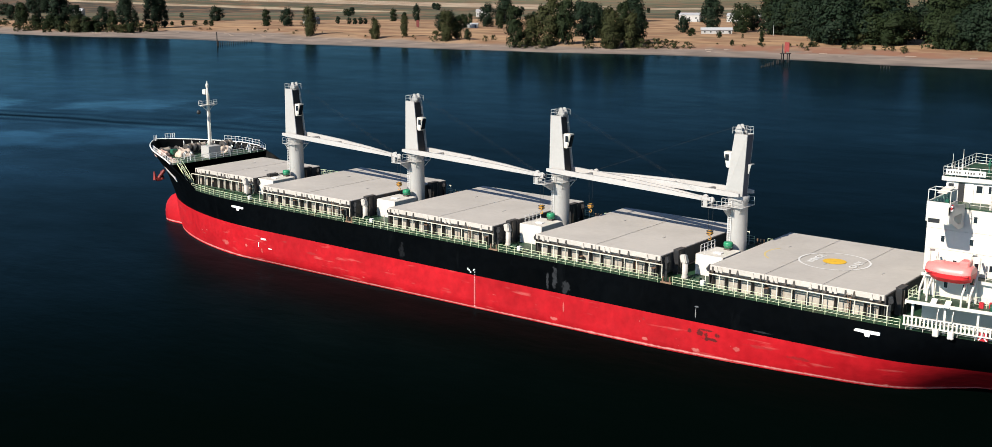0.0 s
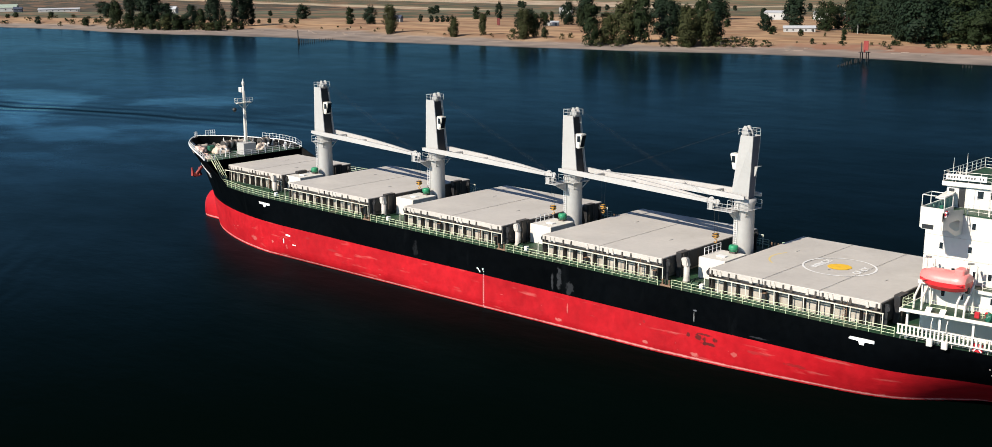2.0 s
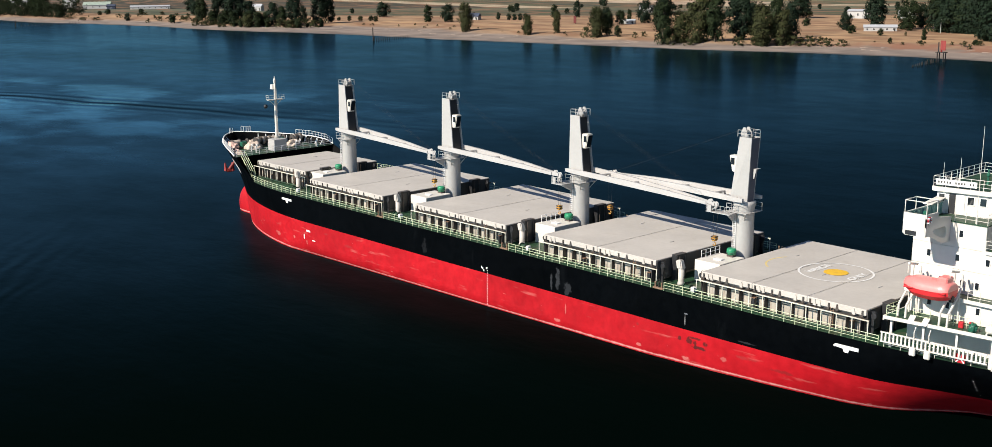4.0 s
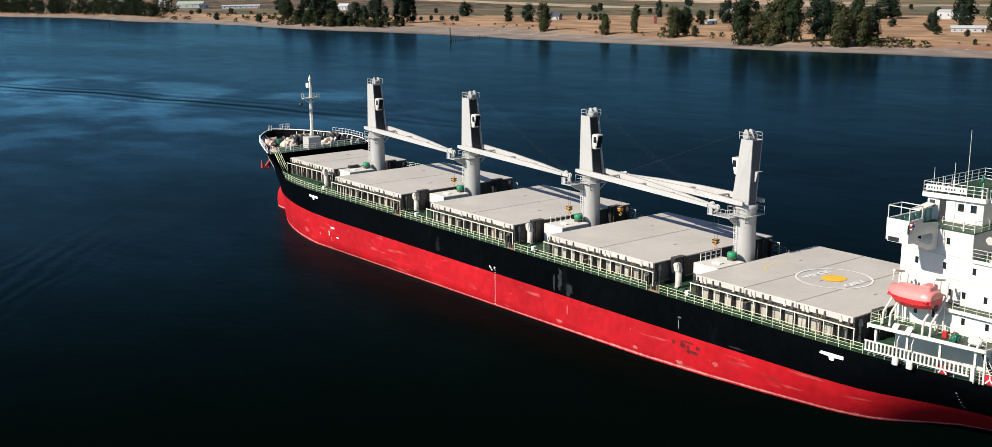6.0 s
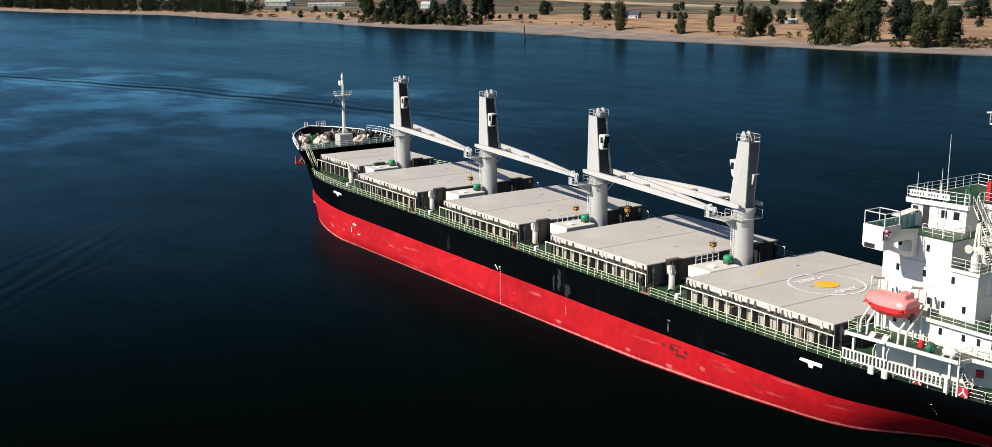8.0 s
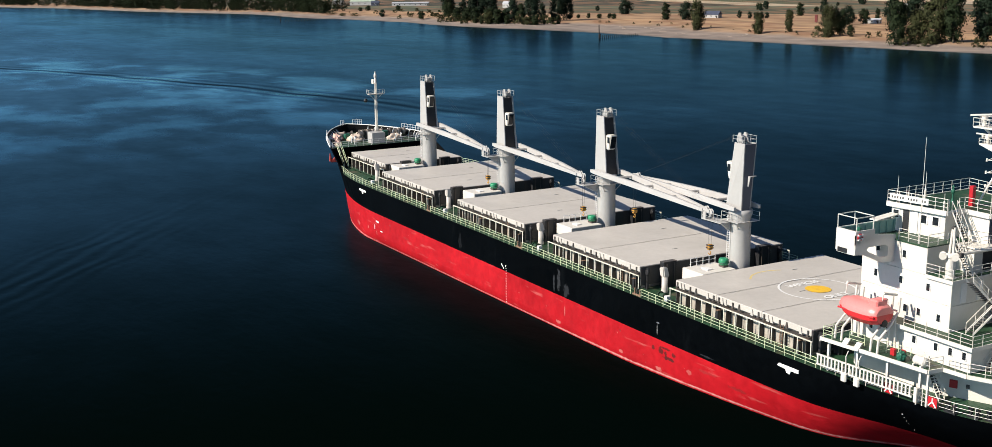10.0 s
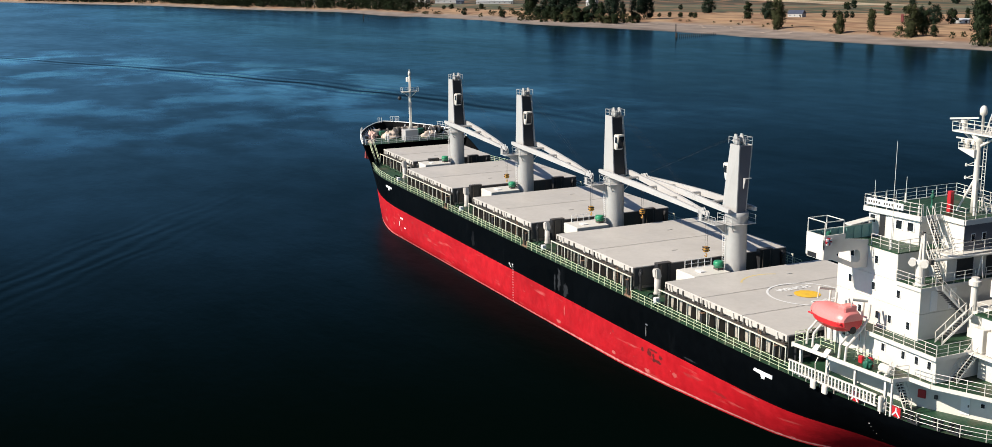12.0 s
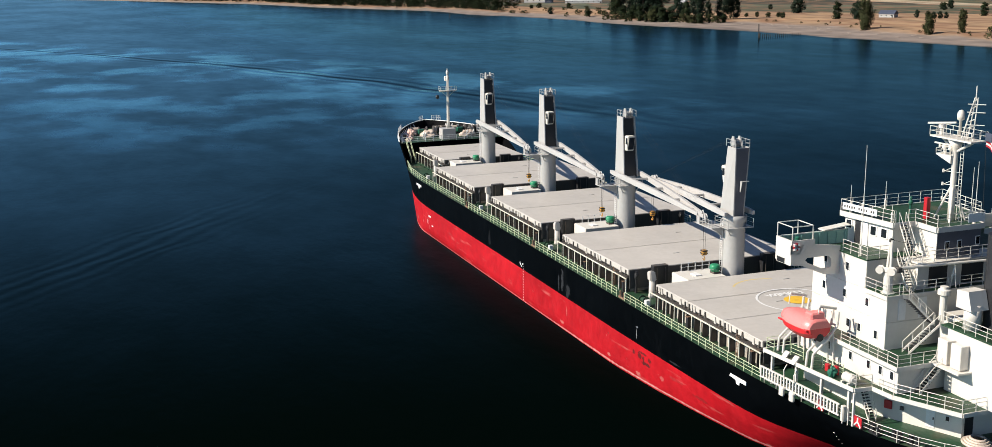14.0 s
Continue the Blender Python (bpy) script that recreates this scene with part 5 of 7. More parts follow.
for s in (-1, 1):
    for z, xs_ in ((20.75, (28.9, 32.1)), (18.2, (28.8, 31.9, 35.1)), (15.6, (30.3, 32.6, 34.2, 36.5))):
        for x in xs_:
            window(pose(x, s * 8.21, z))
    for x in (30.0, 32.0, 35.2, 37.7, 39.3, 40.8):
        window(pose(x, s * 9.71, 13.45))
    slope = lambda x: s * (5.56 - (x - 27.85) * 0.159)
    for x in (31.3, 32.55):
        window(pose(x, slope(x), 23.55, 0, 0, -s * 9.05), (1.6, 1, 1.15))
    window(pose(28.35, slope(28.35), 23.65, 0, 0, -s * 9.05), (1.5, 1, 1.05))
    # the doorway is a black patch for its unlit inside
    for nm, xa, xb, zt, deep, paint in (("door", 30.05, 30.7, 24.1, 0.06, "mark"), ("doorway", 29.1, 29.75, 24.15, 0.02, "dark")):
        bm = B()
        hexa(bm, [(xa, slope(xa), 22.0), (xb, slope(xb), 22.0), (xb, slope(xb), zt), (xa, slope(xa), zt)], [(xa, slope(xa) + s * deep, 22.0), (xb, slope(xb) + s * deep, 22.0), (xb, slope(xb) + s * deep, zt), (xa, slope(xa) + s * deep, zt)])
        part(nm, bm, paint, house)
for z in (15.6, 18.2, 20.75):
    for y in (-6, -3.6, -1.2, 1.2, 3.6, 6):
        window(pose(26.89, y, z, 0, 0, 90))
for y in [-5 + 1.25 * i for i in range(9)]:
    window(pose(27.84, y, 23.4, 0, 0, 90), (1.9, 1, 1.3))
for y, z in ((-6.6, 17.6), (-4.4, 17.6), (5.0, 17.6)):
    bm = box(B(), (37.7, y - 0.4, z - 1.4 + 0.9), (37.76, y + 0.4, z + 1.4), 0.02)
    part("door", bm, "mark", house)
for y, z in ((-1.6, 23.0), (0.1, 23.0), (2.6, 23.2)):
    window(pose(36.6, y * 0.8, z, 0, 0, 90))
# aft end of the lowest tier: porthole, red box, door and vent on the slanting side, a dark doorway at the back
SLANT = 25.1
window(pose(43.45, -5.88, 10.0, 0, 0, SLANT), (0.8, 1, 0.55))
for nm, x, z, hw, h, deep, paint in (("life_ring_box", 38.65, 9.5, 0.36, 0.78, 0.16, "crimson"), ("door", 42.1, 8.85, 0.38, 1.75, 0.06, "mark"), ("door_clip", 42.35, 9.6, 0.05, 0.2, 0.12, "stay"), ("wall_vent", 39.8, 9.7, 0.14, 0.34, 0.2, "stay")):
    m = pose(x, -8.59 + (x - 37.64) * 0.469, z, 0, 0, SLANT)
    bm = box(B(), (-hw, -deep, 0), (hw, 0.02, h), 0.05 if paint == "crimson" else 0.0)
    bm.transform(m)
    part(nm, bm, paint, house)
# black panel on the wall for the dark of the opening
part("open_doorway", box(B(), (44.55, -5.1, 8.75), (44.59, -4.2, 10.9)), "dark", house)

# railings of the decks
railing(house, [(27.5, -5.85, 24.72), (33.8, -4.85, 24.72), (33.8, -4.65, 24.72)], 1.15, 1.25, "white", 3, 0.027)
railing(house, [(33.85, -3.3, 24.72), (33.85, -2.55, 24.72), (36.75, -2.55, 24.72), (36.75, 2.55, 24.72), (33.8, 2.55, 24.72), (33.8, 4.85, 24.72), (27.5, 5.85, 24.72), (27.5, -5.85, 24.72)], 1.15, 1.25, "white", 3, 0.027)
railing(house, [(31.3, -8.25, 21.97), (34.75, -8.25, 21.97), (34.75, -5.6, 21.97)], 1.1, 1.2, "white", 3, 0.027)
railing(house, [(34.8, -8.35, 19.36), (37.85, -8.35, 19.36), (37.85, 8.35, 19.36)], 1.1, 1.3, "white", 3, 0.027)
railing(house, [(36.2, -4.55, 21.85), (37.45, -4.55, 21.85), (37.45, 4.55, 21.85)], 1.1, 1.3, "white", 3, 0.027)
railing(house, [(34.2, -10.1, 14.5), (41.85, -10.1, 14.5), (41.85, -3.5, 14.5)], 1.1, 1.3, "white", 3, 0.027)
railing(house, [(38.3, -11.9, 11.98), (38.95, -11.9, 11.98), (39.15, -10.4, 11.98), (41.6, -10.1, 11.98), (46.9, -7.6, 11.98), (46.9, 7.6, 11.98)], 1.1, 1.4, "white", 3, 0.027)
railing(house, [(33.3, -12.3, 11.98), (33.6, -11.5, 11.98), (36.2, -11.2, 11.98)], 1.1, 1.3, "rail", 3, 0.027)
railing(house, [(28.2, -13.0, 11.98), (27.15, -13.1, 11.98), (27.15, -10.5, 11.98)], 1.1, 1.3, "rail", 3, 0.027)
railing(house, [(29.6, -12.1, 11.98), (31.3, -11.9, 11.98)], 1.1, 1.3, "rail", 3, 0.027)
# outside stairs
stair(house, (39.0, -10.0, DECK), (36.9, -9.9, 11.75), 0.75)
X = Vector((1, 0, 0))
stair(house, (42.0, -8.1, 12.0), (42.2, -5.7, 14.55), 0.8, across=X)
stair(house, (39.0, -7.0, 14.5), (40.2, -4.9, 17.2), 0.8, across=X)
stair(house, (39.2, -4.6, 16.9), (38.5, -6.9, 19.3), 0.8, across=X)
stair(house, (37.0, -5.2, 19.36), (35.4, -5.2, 21.9), 0.7)
stair(house, (35.6, -4.0, 21.87), (33.9, -4.0, 24.7), 0.7)
# name boards on the compass deck's rail as plain bars
board_y = lambda x: -5.95 + (x - 27.5) * 0.159
bm = B()
hexa(bm, [(x, board_y(x) + o, 25.0) for x, o in ((27.8, 0), (31.9, 0), (31.9, 0.06), (27.8, 0.06))], [(x, board_y(x) + o, 25.62) for x, o in ((27.8, 0), (31.9, 0), (31.9, 0.06), (27.8, 0.06))])
board = part("name_board", bm, "mark", house)
for i in range(13):
    if i not in (5, 10):
        xa = 28.0 + i * 0.29
        bm = B()
        hexa(bm, [(x, board_y(x) + o, 25.2) for x, o in ((xa, -0.02), (xa + 0.15, -0.02), (xa + 0.15, 0.01), (xa, 0.01))], [(x, board_y(x) + o, 25.42) for x, o in ((xa, -0.02), (xa + 0.15, -0.02), (xa + 0.15, 0.01), (xa, 0.01))])
        part("name_bar", bm, "stay", board)
# casing, funnel and vents abaft the house
cas = thing("engine_casing", "white engine casing with vents and a dark funnel", "superstructure", (44, 0, 12))
part("casing_wall", box(B(), (41.9, -5.2, 11.98), (47.6, 5.2, 17.5), 0.04), "white", cas)
part("casing_deck", prism(B(), [(41.2, -5.3), (47.7, -5.3), (47.7, 5.3), (41.2, 5.3)], 17.5, 17.62), "deck", cas)
part("funnel", prism(B(), [(42.6, -2.4), (43.4, -3.0), (46.6, -3.0), (47.4, -2.0), (47.4, 2.0), (46.6, 3.0), (43.4, 3.0), (42.6, 2.4)], 17.62, 25.6), "dark", cas, "black funnel")
part("funnel_base", prism(B(), [(38.6, -3.2), (41.8, -3.2), (41.8, 3.2), (38.6, 3.2)], 14.5, 17.6), "white", cas)
railing(cas, [(41.3, -5.2, 17.62), (47.6, -5.2, 17.62)], 1.1, 1.3, "white", 3, 0.027)
for x, y in ((42.4, -5.2), (44.0, -5.2)):
    part("locker", box(B(), (x - 0.6, y - 0.9, 14.6), (x + 0.6, y, 16.7), 0.05), "white", cas)
part("locker_shelf", box(B(), (41.5, -6.6, 14.4), (45.0, -5.2, 14.55)), "white", cas)
vt = thing("cowl_vent", "large white square-hooded ventilator", "ventilator", (43.3, -4.4, 17.62))
smooth(part("trunk", lathe(B(), (43.3, -4.0, 17.62), [(0.72, 0), (0.72, 2.2)], 20), "white", vt))
bm = B()
hexa(bm, [(42.3, -4.9, 19.4), (44.1, -4.9, 19.4), (44.1, -3.1, 19.4), (42.3, -3.1, 19.4)], [(42.3, -4.9, 20.9), (43.6, -4.9, 21.0), (43.6, -3.1, 21.0), (42.3, -3.1, 20.9)])
part("hood", bm, "white", vt)
vt = thing("mushroom_vent", "small white mushroom ventilator", "ventilator", (39.8, -3.8, 17.6))
part("trunk", lathe(B(), (39.8, -4.0, 17.4), [(0.32, 0), (0.32, 2.2), (0.55, 2.3), (0.55, 2.7), (0.35, 2.8), (0.35, 3.0)], 16), "white", vt)

# provision crane post on the port side
pc = thing("provision_crane", "white provision crane post with drums and its boom stowed athwartships", "crane", (36.7, -7.4, 19.36))
part("post", lathe(B(), (36.7, -7.4, 19.36), [(0.6, 0), (0.6, 0.08), (0.42, 0.1), (0.42, 1.9), (0.5, 1.95), (0.5, 2.2), (0.3, 2.3)], 18), "white", pc)
for o in (-0.22, 0.22):
    part("upright", rod(B(), (36.7 + o, -7.4, 21.5), (36.75 + o * 0.4, -7.35, 24.1), 0.13), "white", pc)
part("head_sheave", lathe(B(), (36.62, -7.35, 24.05), [(0.2, 0), (0.14, 0.1), (0.2, 0.2)], 12, Vector((1, 0, 0))), "stay", pc)
for x, y in ((36.1, -7.75), (37.1, -7.3)):
    part("winch_drum", lathe(B(), (x, y, 21.45), [(0.34, 0), (0.34, 0.07), (0.22, 0.1), (0.22, 0.5), (0.34, 0.53), (0.34, 0.6)], 14, Vector((0.6, -0.8, 0)).normalized()), "white", pc)
part("winch_motor", box(B(), (36.9, -7.1, 21.3), (37.5, -6.6, 21.75), 0.05), "stay", pc)
part("boom", rod(B(), (37.1, -7.0, 21.6), (38.3, 3.2, 21.75), 0.16, 0.1, 10), "white", pc)
part("boom_rest", rod(rod(B(), (37.7, -1.6, 19.36), (37.86, -1.3, 21.55), 0.08), (38.05, -1.2, 19.36), (37.86, -1.3, 21.55), 0.06), "white", pc)
part("topping_wire", rod(B(), (36.75, -7.35, 24.1), (38.2, 2.6, 21.8), 0.015, n=4), "wire", pc)

# radar mast
ms = thing("radar_mast", "white radar mast with crosstrees, scanners and a dome", "mast", (34.6, 0.7, 24.72))
mx, my = 34.6, 0.7
smooth(part("pole", lathe(B(), (mx, my, 24.72), [(0.32, 0), (0.28, 2), (0.24, 6.0), (0.3, 6.6), (0.85, 7.4)], 16), "white", ms))
for dx_, dy_ in ((-1.5, -0.5), (0.9, -0.9), (0.5, 1.2)):
    part("leg", rod(B(), (mx + dx_, my + dy_, 24.72), (mx, my, 28.2), 0.1, n=8), "white", ms)
part("platform", prism(B(), [(mx - 2.4, my - 0.9), (mx + 2.8, my - 0.9), (mx + 2.8, my + 0.9), (mx - 2.4, my + 0.9)], 32.1, 32.24), "white", ms)
railing(ms, [(mx - 2.4, my - 0.9, 32.24), (mx + 2.8, my - 0.9, 32.24), (mx + 2.8, my + 0.9, 32.24), (mx - 2.4, my + 0.9, 32.24), (mx - 2.4, my - 0.9, 32.24)], 0.8, 0.9, "white", 2, 0.027)
for o in (-1.9, 2.2):
    part("brace", rod(B(), (mx, my, 30.9), (mx + o, my, 32.1), 0.12), "white", ms)
smooth(part("dome", lathe(B(), (mx - 0.1, my + 0.4, 32.2), [(0.13, 0), (0.13, 1.5), (0.31, 1.6), (0.34, 1.9), (0.31, 2.2), (0.18, 2.4), (0.05, 2.46)], 18), "white", ms))
sc = part("scanner", lathe(B(), (mx - 1.7, my - 0.2, 32.24), [(0.2, 0), (0.2, 0.6), (0.3, 0.65), (0.3, 0.95)], 12), "white", ms)
bm = B()
hexa(bm, [(mx - 2.9, my - 0.7, 33.15), (mx - 2.85, my - 0.85, 33.15), (mx - 0.5, my + 0.25, 33.4), (mx - 0.55, my + 0.4, 33.4)], [(mx - 2.9, my - 0.7, 33.3), (mx - 2.85, my - 0.85, 33.3), (mx - 0.5, my + 0.25, 33.55), (mx - 0.55, my + 0.4, 33.55)])
part("radar_bar", bm, "white", sc)
bm = B()
for a, c in (((0.9, -0.3, 32.24), (1.9, 0.0, 36.0)), ((0.9, 0.4, 32.24), (1.9, 0.1, 36.0)), ((1.9, 0.05, 32.24), (2.2, 0.05, 36.0))):
    rod(bm, (mx + a[0], my + a[1], a[2]), (mx + c[0], my + c[1], c[2]), 0.06, n=6)
for i in range(6):
    z = 32.6 + i * 0.6
    rod(bm, (mx + 1.0 + i * 0.16, my, z), (mx + 1.95 + i * 0.05, my, z + 0.3), 0.045, n=6)
for z in (33.6, 34.7, 35.4):
    rod(bm, (mx + 1.6, my - 0.5, z), (mx + 2.7, my + 0.5, z), 0.045, n=6)
rod(bm, (mx + 2.0, my, 35.9), (mx + 2.0, my, 37.0), 0.05, n=6)
part("lattice_topmast", bm, "white", ms)
for z, w in ((26.6, 0.95), (27.9, 1.0), (29.1, 1.0), (31.3, 1.7)):
    bm = B()
    rod(bm, (mx - w, my - 0.3, z), (mx + w * 0.5, my + 0.1, z + 0.05), 0.035, n=6)
    rod(bm, (mx - w * 0.9, my - 0.28, z), (mx, my, z + 0.5), 0.03, n=6)
    lathe(bm, (mx - w, my - 0.3, z - 0.12), [(0.1, 0), (0.1, 0.26), (0.04, 0.3)], 8)
    part("light_arm", bm, "white", ms)
bm = prism(B(), [(mx - 1.9, 30.5), (mx - 1.9, 30.62), (mx, 30.62), (mx, 29.9)], my - 0.5, my + 0.3, "y")
part("lower_platform", bm, "white", ms)
railing(ms, [(mx, my - 0.5, 30.62), (mx - 1.9, my - 0.5, 30.62), (mx - 1.9, my + 0.3, 30.62)], 0.5, 0.6, "white", 2, 0.02)
sc2 = part("scanner", lathe(B(), (mx - 1.25, my - 0.1, 30.62), [(0.16, 0), (0.16, 0.45), (0.26, 0.5), (0.26, 0.75)], 12), "white", ms)
part("radar_bar", box(B(), (mx - 2.6, my - 0.2, 31.38), (mx - 0.1, my, 31.52), 0.04), "white", sc2)
for ox, oy in ((-0.45, -0.2),):
    smooth(part("small_dome", lathe(B(), (mx + ox, my + oy, 30.62), [(0.06, 0), (0.06, 0.35), (0.2, 0.45), (0.2, 0.6), (0.1, 0.75)], 12), "white", ms))
bm = B()
for o in (0.45, 0.8):
    rod(bm, (mx + o, my + 0.2, 24.8), (mx + o, my + 0.2, 32.1), 0.03, n=6)
for i in range(22):
    rod(bm, (mx + 0.45, my + 0.2, 25.0 + i * 0.32), (mx + 0.8, my + 0.2, 25.0 + i * 0.32), 0.02, n=4)
part("ladder", bm, "white", ms)
# whip aerials and small gear on the compass deck
for x, y, z, h in ((33.4, -7.9, 21.97, 9.95), (28.6, -4.2, 24.72, 1.6), (28.3, -5.4, 24.72, 2.6), (36.6, 1.6, 24.72, 5.6), (35.2, 2.4, 24.72, 4.8), (33.2, -4.6, 24.72, 1.6), (28.2, -1.4, 24.72, 2.6)):
    an = thing("aerial", "thin white whip aerial at the edge of the bridge deck" if z < 24 else "thin white whip aerial on the compass deck", "antenna", (x, y, z), "whip aerials")
    bm = rod(B(), (x, y, z), (x, y, z + h), 0.045, 0.02, 6)
    lathe(bm, (x, y, z), [(0.1, 0), (0.1, 0.8), (0.05, 0.9)], 8)
    part("whip", bm, "white", an)
cp = thing("compass_binnacle", "green standard compass on a pedestal", "compass", (31.0, -0.6, 24.72))
part("pedestal", lathe(B(), (31.0, -0.8, 24.72), [(0.17, 0), (0.09, 0.4), (0.09, 0.8), (0.2, 0.95), (0.2, 1.15), (0.08, 1.3), (0.08, 1.45), (0.14, 1.5), (0.04, 1.65)], 12), "dulgreen", cp)
rb = thing("red_locker", "tall red steel locker on the compass deck", "locker", (33.4, -0.6, 24.72))
part("body", box(B(), (33.05, -1.1, 24.72), (33.5, -0.65, 26.7), 0.04), "crimson", rb)
for y in (2.3,):
    sb = thing("signal_panel", "white panel on the compass deck railing", "panel", (37.4, y, 25.0))
    part("panel", box(B(), (36.8, y - 1.6, 24.95), (36.86, y + 0.2, 25.75)), "mark", sb)

# lifeboat in its davits
lb = thing("lifeboat", "enclosed lifeboat, faded orange canopy and red hull, in davits", "lifeboat", (30.6, -11.8, 14.3))
lx, ly, lz = 31.0, -11.8, 15.6
bm = B()
rows = []
for i in range(15):
    t = i / 14
    x = lx - 2.45 + 4.9 * t
    e = (1 - abs(2 * t - 1) ** (4 if t < 0.5 else 9)) ** 0.5
    w = 1.35 * max(0.62 if t < 0.5 else 0.8, e)
    keel = lz - 1.25 + (0.85 if t < 0.5 else 0.4) * abs(2 * t - 1) ** 3
    sheer = lz - 0.1 + 0.15 * abs(2 * t - 1) ** 2
    rows.append((x, w, keel, sheer, e))
vs = [[bm.verts.new((x, ly + w * a, keel + (sheer - keel) * b)) for a, b in ((-1.0, 1.0), (-0.93, 0.55), (-0.55, 0.12), (0, 0), (0.55, 0.12), (0.93, 0.55), (1.0, 1.0))] for x, w, keel, sheer, e in rows]
for a, c in zip(vs, vs[1:]):
    for i in range(6):
        bm.faces.new((a[i], a[i + 1], c[i + 1], c[i]))
bm.faces.new(vs[0][::-1]), bm.faces.new(vs[-1])
for a, c in zip(vs, vs[1:]):
    bm.faces.new((a[6], a[0], c[0], c[6]))
bmesh.ops.recalc_face_normals(bm, faces=bm.faces[:])
part("boat_hull", bm, "boatred", lb)
bm = B()
vs = [[bm.verts.new((x, ly + w * a, sheer + h * max(0.62, e) * (1.08 - 0.16 * t))) for a, h in ((-1.03, 0.0), (-1.0, 0.35), (-0.72, 0.95), (-0.3, 1.15), (0.3, 1.15), (0.72, 0.95), (1.0, 0.35), (1.03, 0.0))] for x, w, keel, sheer, e in rows]
for a, c in zip(vs, vs[1:]):
    for i in range(7):
        f = bm.faces.new((a[i], a[i + 1], c[i + 1], c[i]))
        f.smooth = True
bm.faces.new(vs[0]), bm.faces.new(vs[-1])
bmesh.ops.recalc_face_normals(bm, faces=bm.faces[:])
part("canopy", bm, "boat", lb)
part("cockpit", box(B(), (lx + 1.0, ly - 0.75, lz + 0.6), (lx + 2.1, ly + 0.75, lz + 1.4), 0.14), "boat", lb)
part("fender_strip", box(B(), (lx - 2.2, ly - 1.37, lz - 0.17), (lx + 2.25, ly - 1.2, lz - 0.02), 0.03), "boatred", lb)
part("propeller_guard", lathe(B(), (lx + 2.2, ly, lz - 0.8), [(0.36, 0), (0.36, 0.3)], 14, Vector((1, 0, 0))), "rubber", lb)
for x in (28.5, 33.0):
    dv = thing("boat_davit", "white steel lifeboat davit frame", "davit", (x, -11.5, 11.98), "lifeboat davits")
    for o in (-0.42, 0.42):
        bm = B()
        pts = [(x + o, -12.5, 12.0), (x + o, -12.4, 13.3), (x + o, -11.0, 14.5), (x + o, -10.0, 15.7), (x + o, -9.9, 17.0)]
        for a, c in zip(pts, pts[1:]):
            rod(bm, a, c, 0.12, n=8)
        rod(bm, (x + o, -10.2, 12.0), (x + o, -10.4, 15.1), 0.1, n=8)
        part("frame", bm, "white", dv)
    part("arm", rod(rod(B(), (x, -9.9, 17.2), (x, -11.7, 17.6), 0.13), (x, -11.7, 17.6), (x, -11.8, 16.6), 0.05), "white", dv)
    part("tie", rod(B(), (x - 0.42, -11.0, 14.5), (x + 0.42, -11.0, 14.5), 0.1), "white", dv)
    part("tie", rod(B(), (x - 0.42, -10.0, 15.7), (x + 0.42, -10.0, 15.7), 0.1), "white", dv)
# gear on the boat deck
for x, y, r, l, paint, lab in ((37.8, -11.75, 0.42, 1.4, "white", "white inflatable liferaft canister on a cradle"),):
    lr = thing("liferaft", lab, "liferaft", (x, y, 11.98))
    part("canister", lathe(B(), (x - l / 2, y, 12.5), [(r * 0.6, 0), (r, 0.15), (r, l / 2 - 0.03), (r * 1.06, l / 2), (r, l / 2 + 0.03), (r, l - 0.15), (r * 0.6, l)], 18, Vector((1, 0, 0))), "white", lr)
    for o in (-0.42, 0.42):
        part("cradle", box(B(), (x + o - 0.08, y - 0.5, 11.98), (x + o + 0.08, y + 0.5, 12.2)), "white", lr)
gl = thing("green_bag", "green canvas bundle on the boat deck", "bag", (35.6, -12.0, 11.98))
bm = B()
bmesh.ops.create_icosphere(bm, subdivisions=3, radius=1.0)
for v in bm.verts:
    k = 1 + 0.7 * noise.noise(v.co * 2.3)
    v.co = Vector((35.9 + v.co.x * 0.4 * k, -12.1 + v.co.y * 0.36 * k, 11.98 + max(0.0, 0.4 + v.co.z * 0.55 * k)))
smooth(part("canvas", bm, "dulgreen", gl))
fr = thing("fire_gear", "red fire-fighting gear behind a rail", "fire gear", (34.9, -11.4, 11.98))
part("hose_box", box(B(), (34.2, -11.7, 11.98), (34.7, -11.35, 12.65), 0.04), "crimson", fr)
part("extinguisher_box", box(B(), (35.2, -11.5, 11.98), (35.7, -11.2, 12.75), 0.04), "crimson", fr)
for x in (29.8, 31.3):
    bt = thing("inclined_chute", "white slanted steel box at the boat deck's edge", "box", (x, -13, 11.98), "slanted boxes")
    bm = B()
    hexa(bm, [(x - 0.3, -13.2, 11.8), (x + 0.3, -13.15, 11.8), (x + 0.3, -12.95, 11.8), (x - 0.3, -13.0, 11.8)], [(x - 0.22, -12.7, 12.5), (x + 0.38, -12.65, 12.5), (x + 0.38, -12.5, 12.5), (x - 0.22, -12.55, 12.5)])
    part("body", bm, "white", bt)
# accommodation ladder stowed along the side
gw = thing("accommodation_ladder", "white accommodation ladder stowed along the ship's side", "gangway", (32, -13.2, 9.6))


def beside(x):
    """Outer face of the stowed ladder: it follows the narrowing side."""
    return -13.62 + (x - 26.9) * 0.078


